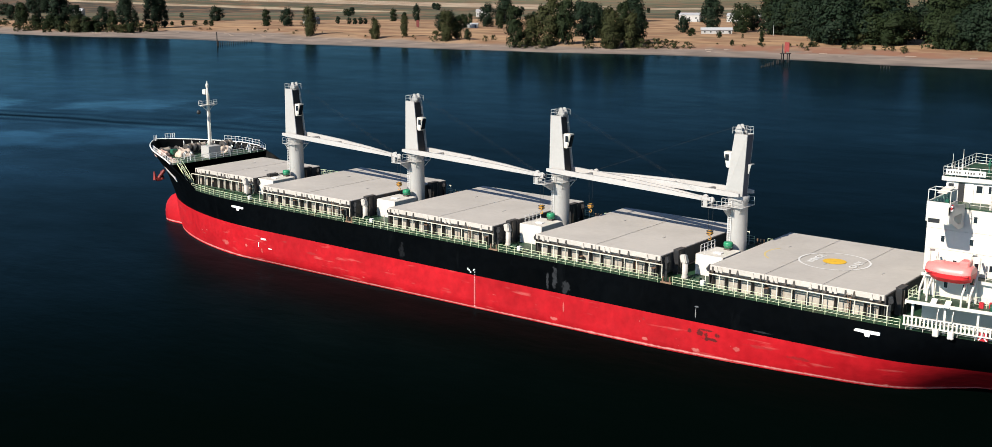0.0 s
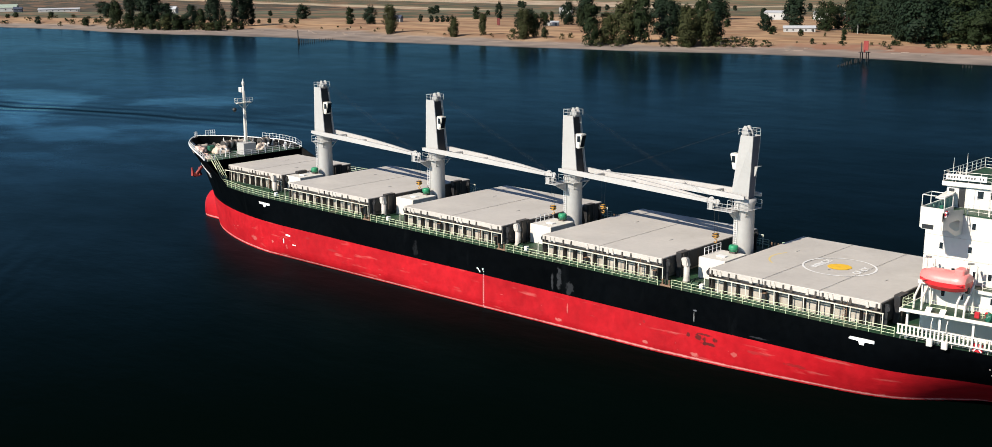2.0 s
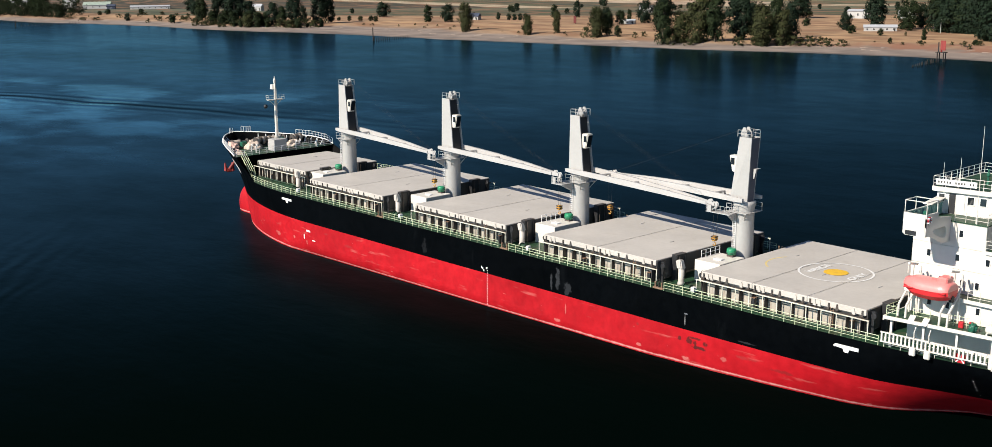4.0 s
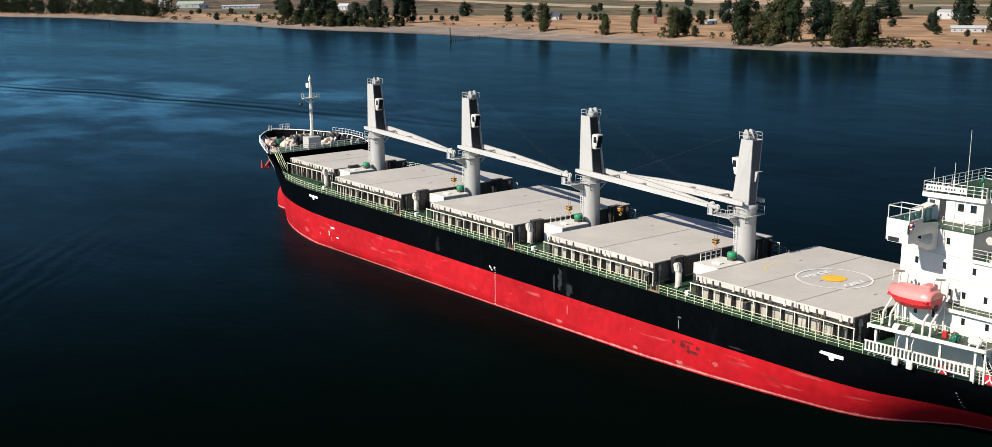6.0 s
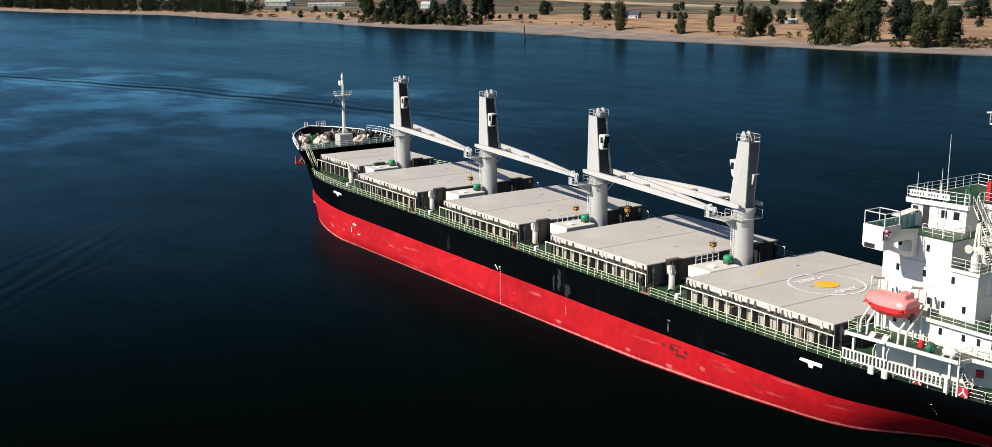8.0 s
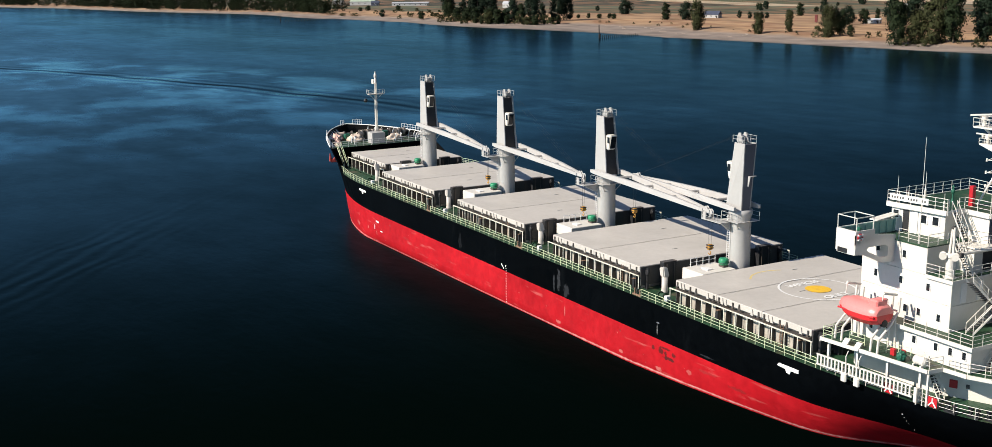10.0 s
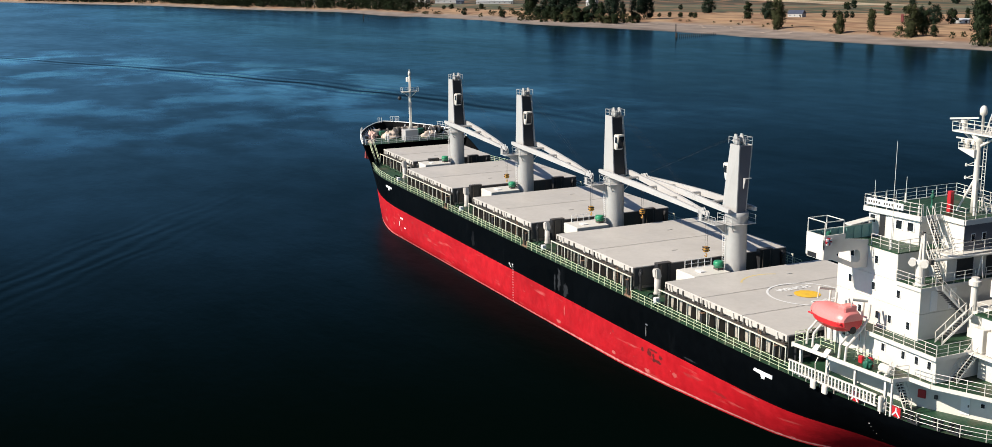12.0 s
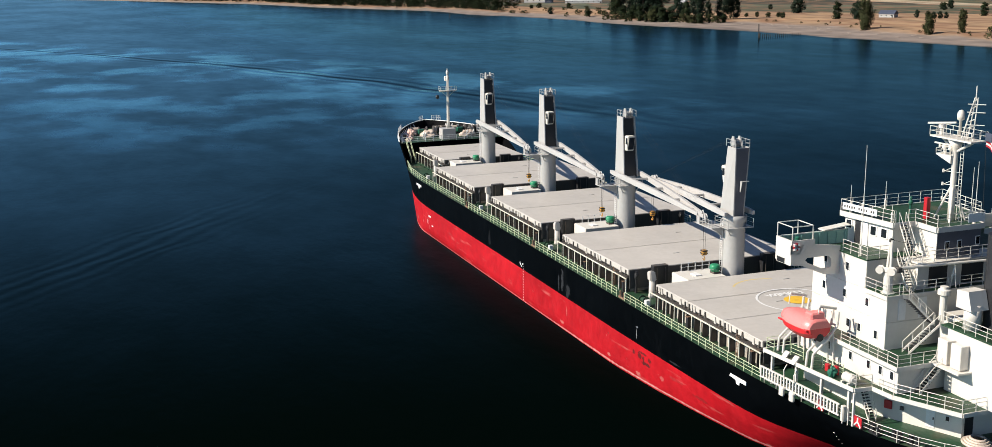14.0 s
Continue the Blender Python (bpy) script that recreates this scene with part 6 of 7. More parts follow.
for z0, z1 in ((9.2, 9.34), (10.2, 10.34)):
    bm = B()
    hexa(bm, [(26.9, beside(26.9), z0), (37.9, beside(37.9), z0), (37.9, beside(37.9) + 0.12, z0), (26.9, beside(26.9) + 0.12, z0)], [(26.9, beside(26.9), z1), (37.9, beside(37.9), z1), (37.9, beside(37.9) + 0.12, z1), (26.9, beside(26.9) + 0.12, z1)])
    part("side_frame", bm, "white", gw)
slat_me = shared("slat", box(B(), (-0.09, -0.05, 0), (0.09, 0.05, 0.88)), "white")
for i in range(26):
    x = 27.05 + i * 0.425
    piece("slat", slat_me, gw, Matrix.Translation((x, beside(x) + 0.06, 9.33)))
part("end_platform", box(B(), (37.95, -12.6, 8.75), (38.35, -12.2, 10.2), 0.05), "white", gw)
part("end_frame", pipe(B(), [Vector((38.4, -12.7, 8.7)), Vector((38.4, -12.7, 10.3)), Vector((38.9, -12.5, 10.3)), Vector((38.9, -12.5, 8.7))], 0.05), "white", gw)
part("end_post", box(B(), (39.0, -12.2, DECK), (39.18, -12.02, 11.6)), "white", gw)
for x in (30.5, 32.1):
    part("hoist_arm", pipe(B(), [Vector((x, -13.1, 11.5)), Vector((x, -13.4, 11.0)), Vector((x, -13.35, 10.3))], 0.06), "white", gw)
for x in (30.5, 32.1):
    wb = thing("ladder_winch_box", "white winch box hung on the side railing", "box", (x, -13.4, 9.6), "winch boxes")
    part("body", box(B(), (x - 0.33, -13.7, 8.5), (x + 0.33, -13.35, 9.4), 0.1), "white", wb)
# side railing beside the house and red crossed panels
rl = thing("side_railing", "white steel railing along the deck edge beside the house", "railing", (34, -13, DECK))
railing(rl, [(27.2 + i * 1.8, -half(27.2 + i * 1.8, DECK) + 0.12, DECK) for i in range(13)], 1.1, 1.5, "white", 3, 0.027)
for x in (35.2, 39.7):
    yy = -half(x, DECK) + 0.02
    sg = thing("red_sign", "red square board with a white figure on the railing", "sign", (x, yy, 9.6), "red boards on the railing")
    part("board", box(B(), (x - 0.5, yy - 0.04, 8.75), (x + 0.5, yy + 0.02, 9.65)), "crimson", sg)
    bm = B()
    for a, c in (((-0.42, 8.8), (0.0, 9.25)), ((0.42, 8.8), (0.0, 9.25)), ((0, 9.25), (0, 9.6))):
        rod(bm, (x + a[0], yy - 0.05, a[1]), (x + c[0], yy - 0.05, c[1]), 0.07, n=6)
    part("figure", bm, "mark", sg)
# mooring rope and bollards on the poop
rp = thing("rope_coil", "coil of tan mooring rope on the poop deck", "rope", (46.1, -5.2, DECK))
bm = B()
for j in range(4):
    rr = 1.1 - 0.18 * j
    pipe(bm, [Vector((46.1 + 1.2 * rr * math.cos(a * 0.2618 + j), -5.0 + rr * math.sin(a * 0.2618 + j), DECK + 0.12 + 0.14 * j)) for a in range(23)], 0.12)
part("coil", bm, "rope", rp)
for x, y in ((43.0, -10.6), (44.4, -10.0), (41.2, -11.4)):
    bo = thing("bollard", "black twin mooring bollard", "bollard", (x, y, DECK), "bollards")
    bm = B()
    box(bm, (x - 0.6, y - 0.25, DECK), (x + 0.6, y + 0.25, DECK + 0.15))
    for o in (-0.35, 0.35):
        lathe(bm, (x + o, y, DECK + 0.15), [(0.2, 0), (0.2, 0.5), (0.26, 0.55), (0.26, 0.65)], 12)
    part("post", bm, "dark", bo)

# ---- bow gear ----
fm = thing("foremast", "white tubular foremast with yard, lamps and a small house", "mast", (-109.2, 0, FCS))
part("mast_house", box(B(), (-109.7, -1.9, FCS), (-107.4, 0.9, FCS + 2.2), 0.05), "crane", fm)
smooth(part("pole", lathe(B(), (-109.4, 0, FCS + 2.2), [(0.5, 0), (0.3, 0.9), (0.26, 6), (0.2, 9.2), (0.17, 10.8)], 16), "white", fm))
bm = B()
rod(bm, (-109.4, -1.7, 21.7), (-109.4, 1.7, 21.7), 0.1, n=6)
box(bm, (-109.9, -1.7, 21.75), (-108.9, 1.7, 21.83))
rod(bm, (-109.4, 0, 20.5), (-109.4, -1.4, 21.7), 0.06, n=6)
rod(bm, (-109.4, 0, 20.5), (-109.4, 1.4, 21.7), 0.06, n=6)
part("yard", bm, "white", fm)
railing(fm, [(-109.9, -1.7, 21.83), (-108.9, -1.7, 21.83), (-108.9, 1.7, 21.83), (-109.9, 1.7, 21.83)], 0.8, 1.0, "white", 2, 0.03)
part("lamp", lathe(B(), (-109.4, 0, 25.0), [(0.25, 0), (0.3, 0.5), (0.1, 0.9), (0.08, 1.2)], 10), "white", fm)
part("lamp_box", box(B(), (-110.4, -0.4, 23.7), (-109.6, 0.4, 24.6), 0.04), "white", fm)
part("anchor_ball", lathe(B(), (-109.4, -2.2, 20.2), [(0.05, 0), (0.3, 0.1), (0.4, 0.4), (0.3, 0.7), (0.05, 0.8)], 12), "dark", fm, "black ball shape hung from the yard")
part("ladder", rod(rod(B(), (-109.0, -0.35, 14.4), (-109.1, -0.3, 24), 0.035), (-109.0, 0.1, 14.4), (-109.1, 0.1, 24), 0.035), "white", fm)
for y in (-4.2, 4.2):
    wl = thing("anchor_windlass", "anchor windlass with a rope drum on the forecastle", "windlass", (-116, y, FCS), "windlasses")
    part("bed", box(B(), (-117.4, y - 2.0, FCS), (-114.6, y + 2.0, FCS + 0.3), 0.04), "dark", wl)
    part("drum", lathe(B(), (-116.2, y - 1.8, FCS + 0.95), [(0.75, 0), (0.75, 0.12), (0.4, 0.16), (0.4, 1.6), (0.75, 1.64), (0.75, 1.76), (0.38, 1.8), (0.38, 3.3), (0.7, 3.35), (0.7, 3.5)], 18, Vector((0, 1, 0))), "stay", wl)
    part("wound_rope", lathe(B(), (-116.2, y - 1.6, FCS + 0.95), [(0.42, 0), (0.6, 0.05), (0.6, 1.35), (0.42, 1.4)], 18, Vector((0, 1, 0))), "rope", wl)
    part("gearbox", box(B(), (-115.3, y - 0.6, FCS + 0.3), (-114.4, y + 0.6, FCS + 1.3), 0.1), "dulgreen", wl)
for x, y, sx, sy, h, paint, lab in (
        (-115.8, -6.0, 1.3, 1.2, 1.3, "pinkrope", "heap of pale pink tarpaulin on the forecastle"), (-116.8, -5.6, 1.2, 0.8, 0.6, "pinkrope", "crumpled pale pink tarpaulin beside the windlass"),
        (-111.8, -7.6, 1.9, 0.7, 0.55, "pinkrope", "long low roll of pale pink tarpaulin near the rail"), (-109.0, -8.6, 1.2, 0.7, 0.5, "rope", "heap of pale mooring rope near the rail"),
        (-119.6, 0.4, 1.3, 1.2, 0.6, "rope", "heap of pale mooring rope in the bow"), (-113.2, -3.0, 1.4, 1.7, 1.25, "rope", "pale canvas heaped over a winch beside the mast"), (-111.0, 4.7, 1.2, 1.6, 1.2, "rope", "pale canvas heaped over a winch on the forecastle")):
    rp = thing("mooring_rope" if paint == "rope" else "tarpaulin", lab, "rope" if paint == "rope" else "tarpaulin", (x, y, FCS))
    bm = B()
    bmesh.ops.create_icosphere(bm, subdivisions=4, radius=1.0)
    for v in bm.verts:
        k = 1 + 0.35 * noise.noise(v.co * 2.2 + Vector((x, y, 0))) + 0.28 * noise.noise(Vector((v.co.x * 5, v.co.y * 5, v.co.z * 1.5)))
        v.co = Vector((x + v.co.x * sx * k, y + v.co.y * sy * k, FCS + max(-0.02, v.co.z * h * k)))
    smooth(part("coil" if paint == "rope" else "sheet", bm, paint, rp))
# mooring winches with several rope drums side by side
for wx, wy, drums in ((-114.8, 0.2, 3), (-113.2, 7.0, 2)):
    mw = thing("mooring_winch", "mooring winch with drums of pale rope on the forecastle", "winch", (wx, wy, FCS), "mooring winches")
    part("bed", box(B(), (wx - 0.9, wy - drums * 0.6 - 0.3, FCS), (wx + 0.9, wy + drums * 0.6 + 0.3, FCS + 0.3), 0.04), "stay", mw)
    part("shaft", rod(B(), (wx, wy - drums * 0.6 - 0.4, FCS + 1.1), (wx, wy + drums * 0.6 + 0.4, FCS + 1.1), 0.14), "stay", mw)
    for i in range(drums):
        y0 = wy - drums * 0.6 + i * 1.2
        smooth(part("rope_drum", lathe(B(), (wx, y0 + 0.12, FCS + 1.1), [(0.5, 0), (0.72, 0.06), (0.78, 0.3), (0.72, 0.6), (0.5, 0.66)], 16, Vector((0, 1, 0))), "rope", mw))
        for o in (0.04, 0.82):
            part("flange", lathe(B(), (wx, y0 + o, FCS + 1.1), [(0.86, 0), (0.86, 0.06)], 16, Vector((0, 1, 0))), "stay", mw)
        part("bearing", prism(B(), [(wx - 0.45, FCS + 0.3), (wx + 0.45, FCS + 0.3), (wx + 0.15, FCS + 1.3), (wx - 0.15, FCS + 1.3)], y0 + 0.95, y0 + 1.1, "y"), "dulgreen", mw)
# small vents and pipe bends
for x, y, h in ((-108.6, -5.2, 1.3), (-110.8, -4.9, 1.0), (-108.4, 3.6, 1.3), (-110.2, 5.6, 1.1), (-119.2, 3.4, 0.9), (-112.6, 8.6, 1.2), (-107.6, 7.8, 1.2)):
    gv = thing("gooseneck_vent", "small white gooseneck vent pipe on the forecastle", "vent", (x, y, FCS), "gooseneck vents")
    part("pipe", pipe(B(), [Vector((x, y, FCS)), Vector((x, y, FCS + h)), Vector((x + 0.12, y, FCS + h + 0.2)), Vector((x + 0.35, y, FCS + h + 0.2)), Vector((x + 0.45, y, FCS + h - 0.05))], 0.12, 8), "mark", gv)
for x, y in ((-120.5, -4.4), (-111.6, -8.6), (-111.6, 8.6), (-120.5, 4.4)):
    bo = thing("bollard", "black twin mooring bollard", "bollard", (x, y, FCS), "bollards")
    bm = B()
    box(bm, (x - 0.6, y - 0.25, FCS), (x + 0.6, y + 0.25, FCS + 0.15))
    for o in (-0.35, 0.35):
        lathe(bm, (x + o, y, FCS + 0.15), [(0.25, 0), (0.25, 0.6), (0.32, 0.65), (0.32, 0.75)], 12)
    part("post", bm, "dark", bo)
rl = thing("bow_railing", "white railing panels at the tip of the bow", "railing", (-124, 0, 13.7))
railing(rl, [(-124.3, -1.7, 13.72), (-124.7, -0.8, 13.72)], 1.1, 0.5, "mark", 2, 0.04)
railing(rl, [(-124.7, 1.2, 13.72), (-124.4, 2.2, 13.72), (-124.0, 2.9, 13.72)], 1.1, 0.5, "mark", 2, 0.04)
stair(thing("forecastle_stair", "pale green stair between forecastle and main deck", "stair", (-104, -9.4, DECK)), (-103.0, -9.4, DECK), (-106.4, -9.4, FCS), 0.8, "rail")
an = thing("anchor", "dull red stockless anchor hanging at the bow", "anchor", (-117.2, -6.4, 8.6))
ax, ay, az = -117.3, -6.35, 7.75
bm = B()
hexa(bm, [(ax - 0.3, ay - 0.55, az - 0.3), (ax + 0.45, ay - 0.75, az - 0.3), (ax + 0.75, ay + 0.55, az - 0.3), (ax, ay + 0.75, az - 0.3)], [(ax - 0.25, ay - 0.45, az + 0.4), (ax + 0.35, ay - 0.6, az + 0.4), (ax + 0.65, ay + 0.45, az + 0.4), (ax, ay + 0.6, az + 0.4)])
bmesh.ops.bevel(bm, geom=bm.edges[:], offset=0.1, segments=2, affect="EDGES")
part("crown", bm, "anchor", an)
for ox, oy in ((0.15, -0.65), (0.6, 0.6)):
    bm = B()
    fx0, fy0 = ax + ox, ay + oy
    hexa(bm, [(fx0 - 0.35, fy0 - 0.3, az - 0.1), (fx0 + 0.3, fy0 - 0.3, az - 0.1), (fx0 + 0.3, fy0 + 0.3, az - 0.1), (fx0 - 0.35, fy0 + 0.3, az - 0.1)], [(fx0 - 0.4, fy0 - 0.1, az + 1.5), (fx0 - 0.2, fy0 - 0.1, az + 1.5), (fx0 - 0.2, fy0 + 0.1, az + 1.5), (fx0 - 0.4, fy0 + 0.1, az + 1.5)])
    bmesh.ops.bevel(bm, geom=bm.edges[:], offset=0.05, segments=1, affect="EDGES")
    part("fluke", bm, "anchor", an)
part("shank", rod(B(), (ax + 0.2, ay, az + 0.2), (ax + 1.1, ay + 0.8, az + 1.7), 0.3, n=8), "anchor", an)

# ensign on a halyard abaft the radar mast
fl = thing("ensign", "small striped red, white and blue flag on a halyard", "flag", (39.4, 0.4, 31.8))
for i in range(7):
    bm = B()
    cols = []
    for j in range(9):
        x = 38.5 + j * 0.2
        y = 0.4 + 0.14 * math.sin(j * 0.95)
        z = 33.2 - 0.09 * j
        cols.append([(x, y, z - i * 0.17), (x, y, z - i * 0.17 - 0.165), (x, y + 0.03, z - i * 0.17 - 0.165), (x, y + 0.03, z - i * 0.17)])
    for a, c in zip(cols, cols[1:]):
        hexa(bm, a, c)
    part("stripe", bm, "crimson" if i % 2 == 0 else "mark", fl)
part("blue_corner", box(B(), (38.45, 0.30, 32.5), (39.2, 0.36, 33.2)), "slate", fl)
part("halyard", rod(rod(B(), (38.45, 0.42, 33.3), (35.9, 0.7, 32.2), 0.02), (38.45, 0.42, 33.3), (38.6, 0.6, 26.0), 0.02), "wire", fl)

# ---- trees ----
rng = random.Random(4)


def tree_kind(seed, kind, paint):
    """One tree, ten metres high, with a tapered trunk, limbs and a crown of leaf clumps."""
    r = random.Random(seed)
    t = thing("tree", "", "tree", (0, 0, 0), frame_of=LAND)
    bm = B()
    bend = Vector((r.uniform(-0.3, 0.3), r.uniform(-0.3, 0.3), 0))
    rod(bm, (0, 0, -0.3), bend + Vector((0, 0, 4)), 0.28, 0.18, 7)
    rod(bm, bend + Vector((0, 0, 4)), bend * 1.5 + Vector((0, 0, 8)), 0.18, 0.05, 6)
    clumps = []
    k = {"tall": 46, "round": 46, "shrub": 26, "poplar": 40}[kind]
    for i in range(k):
        if kind == "tall":
            z = r.uniform(0.4, 9.3)
            w = 2.7 * math.sin(math.pi * min(1, (z + 1.0) / 11.0)) ** 0.55
        elif kind == "poplar":
            z = r.uniform(0.4, 9.5)
            w = 1.7 * math.sin(math.pi * min(1, (z + 0.7) / 10.7)) ** 0.5
        elif kind == "round":
            z = r.uniform(0.9, 9.0)
            w = 3.9 * math.sin(math.pi * min(1, (z + 0.9) / 10.6)) ** 0.6
        else:
            z = r.uniform(0.8, 8.0)
            w = 6.0 * (1 - (z / 10) ** 2) ** 0.5
        a, d = i * 2.4 + r.uniform(-0.6, 0.6), w * math.sqrt(r.uniform(0.12, 1)) * r.uniform(0.8, 1.12)
        p = Vector((d * math.cos(a), d * math.sin(a), z)) + bend
        clumps.append((p, r.uniform(1.0, 1.65)))
        if i % 3 == 0:
            rod(bm, bend * 0.8 + Vector((0, 0, max(0.8, z - 1.6))), p, 0.08, 0.02, 5)
    part("trunk", bm, "bark", t)
    bm = B()
    for p, s in clumps:
        for _ in range(84):
            d = Vector((r.gauss(0, 1), r.gauss(0, 1), r.gauss(0, 0.8))).normalized() * s * r.uniform(0.35, 1.05)
            q = p + d
            # leaves face outward and up, a little at random
            face = (d.normalized() * 0.6 + Vector((p.x, p.y, 0)) * 0.22 + Vector((r.gauss(0, 0.16), r.gauss(0, 0.16), 0.3 + r.gauss(0, 0.16)))).normalized()
            u = (face.orthogonal().normalized() * math.cos(r.uniform(0, 6.28)) + face.cross(face.orthogonal().normalized()) * math.sin(r.uniform(0, 6.28))).normalized()
            v = face.cross(u)
            h = r.uniform(0.16, 0.34)
            poly(bm, [q - u * h, q - v * h * 0.7, q + u * h, q + v * h * 0.7])
    part("crown", bm, paint, t)
    return t


KINDS = [tree_kind(11, "tall", "leaf"), tree_kind(12, "tall", "leaf2"), tree_kind(13, "round", "leaf3"), tree_kind(14, "round", "leaf"), tree_kind(15, "poplar", "leaf2"), tree_kind(16, "shrub", "leaf2"), tree_kind(17, "tall", "leaf3"), tree_kind(18, "poplar", "leaf")]
LABEL = ["tall broad-leaved tree with a dense green crown on the river bank", "tall olive-green cottonwood tree on the river bank", "dark round-crowned tree in the fields", "round green tree standing in dry grass", "slim olive-green poplar near the beach", "low olive-green shrub on the bank", "tall dark tree of a dense grove", "slim green poplar on the bank"]
used = set()


def plant(kind, x, y, h, wide=1.0):
    d = y - shore_at(x)
    z = land_z(x, d) - 0.05
    m = Matrix.Translation((x, y, z)) @ Matrix.Rotation(rng.uniform(0, 6.28), 4, "Z")
    s = h / 10
    if kind in used:
        t = copy_thing(KINDS[kind], m)
    else:
        t = KINDS[kind]
        t.matrix_world = m
        used.add(kind)
    t.scale = (s * wide, s * wide, s)
    name, cat = ("shrub", "shrub") if kind == 5 or h < 5 else ("tree", "tree")
    t.name = name
    return tagged(t, LABEL[kind] if h >= 5 else "low green bush on the dry bank", cat, "shrubs" if cat == "shrub" else "trees on the bank")


FIELD_TREES = [(3, -804, 506, 3.9, 1.2), (3, -795, 511, 5.0, 1.05), (3, -785, 516, 4.7, 1.36), (3, -776, 521, 5.0, 1.29), (3, -761, 515, 5.4, 1.16), (2, -846, 588, 14.5, 1.32), (2, -947, 624, 5.8, 1.17), (7, -717, 538, 14.6, 1.11), (2, -701, 547, 16.1, 1.02), (1, -584, 465, 22.6, 0.82), (2, -697, 603, 6.7, 0.88), (2, -679, 599, 6.1, 0.96), (2, -674, 601, 5.5, 1.16), (2, -669, 603, 6.1, 1.05), (2, -670, 610, 5.3, 1.11), (1, -514, 461, 15.5, 0.8), (4, -498, 475, 15.7, 0.83)]
MEADOW_TREES = [(7, -690, 667, 11.7, 1.3), (2, -666, 672, 16.5, 0.58), (1, -445, 458, 20.9, 0.88), (0, -443, 466, 15.6, 0.95), (5, -454, 458, 8.4, 1.04), (3, -431, 462, 7.9, 0.83), (5, -417, 472, 4.1, 0.96), (2, -521, 539, 14.9, 0.79), (2, -541, 573, 14.6, 1.05), (3, -539, 587, 12.2, 0.93), (7, -585, 651, 9.5, 1.0), (5, -415, 461, 4.4, 0.81), (3, -405, 642, 6.7, 1.2), (2, -357, 615, 12.3, 1.09), (3, -328, 575, 6.0, 1.35)]
BEACH_TREES = [(0, -379, 445, 26.2, 0.83), (1, -373, 454, 20.0, 1.04), (1, -361, 457, 29.2, 0.9), (0, -352, 461, 27.6, 0.83), (6, -393, 538, 23.9, 1.23), (2, -370, 524, 22.7, 0.78), (5, -332, 457, 6.5, 1.13), (1, -321, 464, 25.4, 0.88), (1, -313, 474, 21.8, 0.93), (0, -333, 497, 25.4, 0.69), (5, -305, 475, 6.8, 1.15), (5, -297, 478, 7.2, 1.01), (5, -371, 444, 7.0, 0.99), (5, -360, 447, 6.2, 1.2), (5, -325, 463, 6.1, 1.2), (6, -346, 480, 25.0, 0.9), (0, -329, 474, 19.5, 0.95), (6, -317, 488, 20.5, 0.9), (5, -288, 482, 5.5, 1.3), (5, -281, 486, 4.6, 1.4)]
BACK_TREES = [(6, -344, 633, 24.7, 1.09), (3, -325, 643, 21.8, 1.05), (2, -326, 663, 17.6, 0.83), (3, -301, 564, 5.0, 0.96), (7, -259, 539, 7.0, 1.11), (5, -288, 571, 3.3, 0.56), (3, -317, 627, 6.2, 1.5), (5, -211, 498, 3.2, 0.82), (5, -193, 555, 3.4, 0.99), (2, -540, 618, 19.6, 0.94), (6, -555, 662, 21.5, 1.47), (3, -511, 598, 15.4, 0.68), (6, -486, 754, 21.0, 1.7), (5, -211, 510, 2.9, 1.48), (5, -158, 504, 3.4, 1.19)]
BEND_GROVE = [(6, -775, 465, 28.2, 0.87), (6, -781, 478, 25.7, 0.83), (6, -780, 443, 26.8, 0.9), (2, -789, 458, 16.1, 0.58), (6, -862, 435, 27.3, 1.0), (6, -841, 435, 19.4, 1.12), (0, -854, 416, 9.7, 1.73), (0, -834, 415, 12.4, 1.2), (1, -809, 415, 11.6, 1.4), (0, -802, 420, 13.2, 1.23), (6, -797, 432, 19.3, 1.01), (0, -790, 437, 15.9, 1.01), (5, -870, 419, 6.4, 1.21), (5, -769, 448, 8.7, 1.11), (0, -802, 429, 11.6, 1.4)]
UPPER_BEND = [(0, -894, 429, 10.6, 1.06), (7, -944, 444, 20.4, 0.73), (5, -871, 429, 7.0, 0.86), (3, -944, 415, 9.1, 0.98), (3, -1151, 486, 6.8, 1.22), (2, -1037, 415, 7.8, 1.14), (3, -1186, 464, 6.5, 1.29), (5, -979, 408, 5.0, 0.93), (3, -1174, 449, 5.0, 1.35), (5, -970, 445, 3.8, 1.98), (5, -1025, 444, 2.6, 2.59), (5, -1082, 403, 4.0, 2.47), (5, -1096, 395, 4.0, 2.22), (5, -1130, 395, 4.8, 2.33), (3, -1154, 395, 7.6, 1.72)]
GROVE_BEHIND = [(2, -1208, 579, 14.3, 1.79), (0, -932, 439, 20.5, 1.06), (6, -1089, 519, 14.4, 1.47), (6, -852, 428, 30.1, 1.16), (0, -853, 419, 11.8, 1.47), (0, -873, 417, 10.8, 1.62), (0, -817, 420, 12.0, 1.66), (5, -975, 446, 3.5, 2.72), (2, -945, 462, 16.3, 0.75)]
for k, x, y, h, w in FIELD_TREES + MEADOW_TREES + BEACH_TREES + BACK_TREES + BEND_GROVE + UPPER_BEND + GROVE_BEHIND:
    plant(k, x, y, h, w)
# undergrowth at the feet of the grove by the bend
for i in range(34):
    x = rng.uniform(-880, -755)
    plant(rng.choice((0, 5, 5, 7)), x, shore_at(x) + sand_at(x) * 0.6 + rng.uniform(0, 22), rng.uniform(4, 9), rng.uniform(1.1, 1.6))
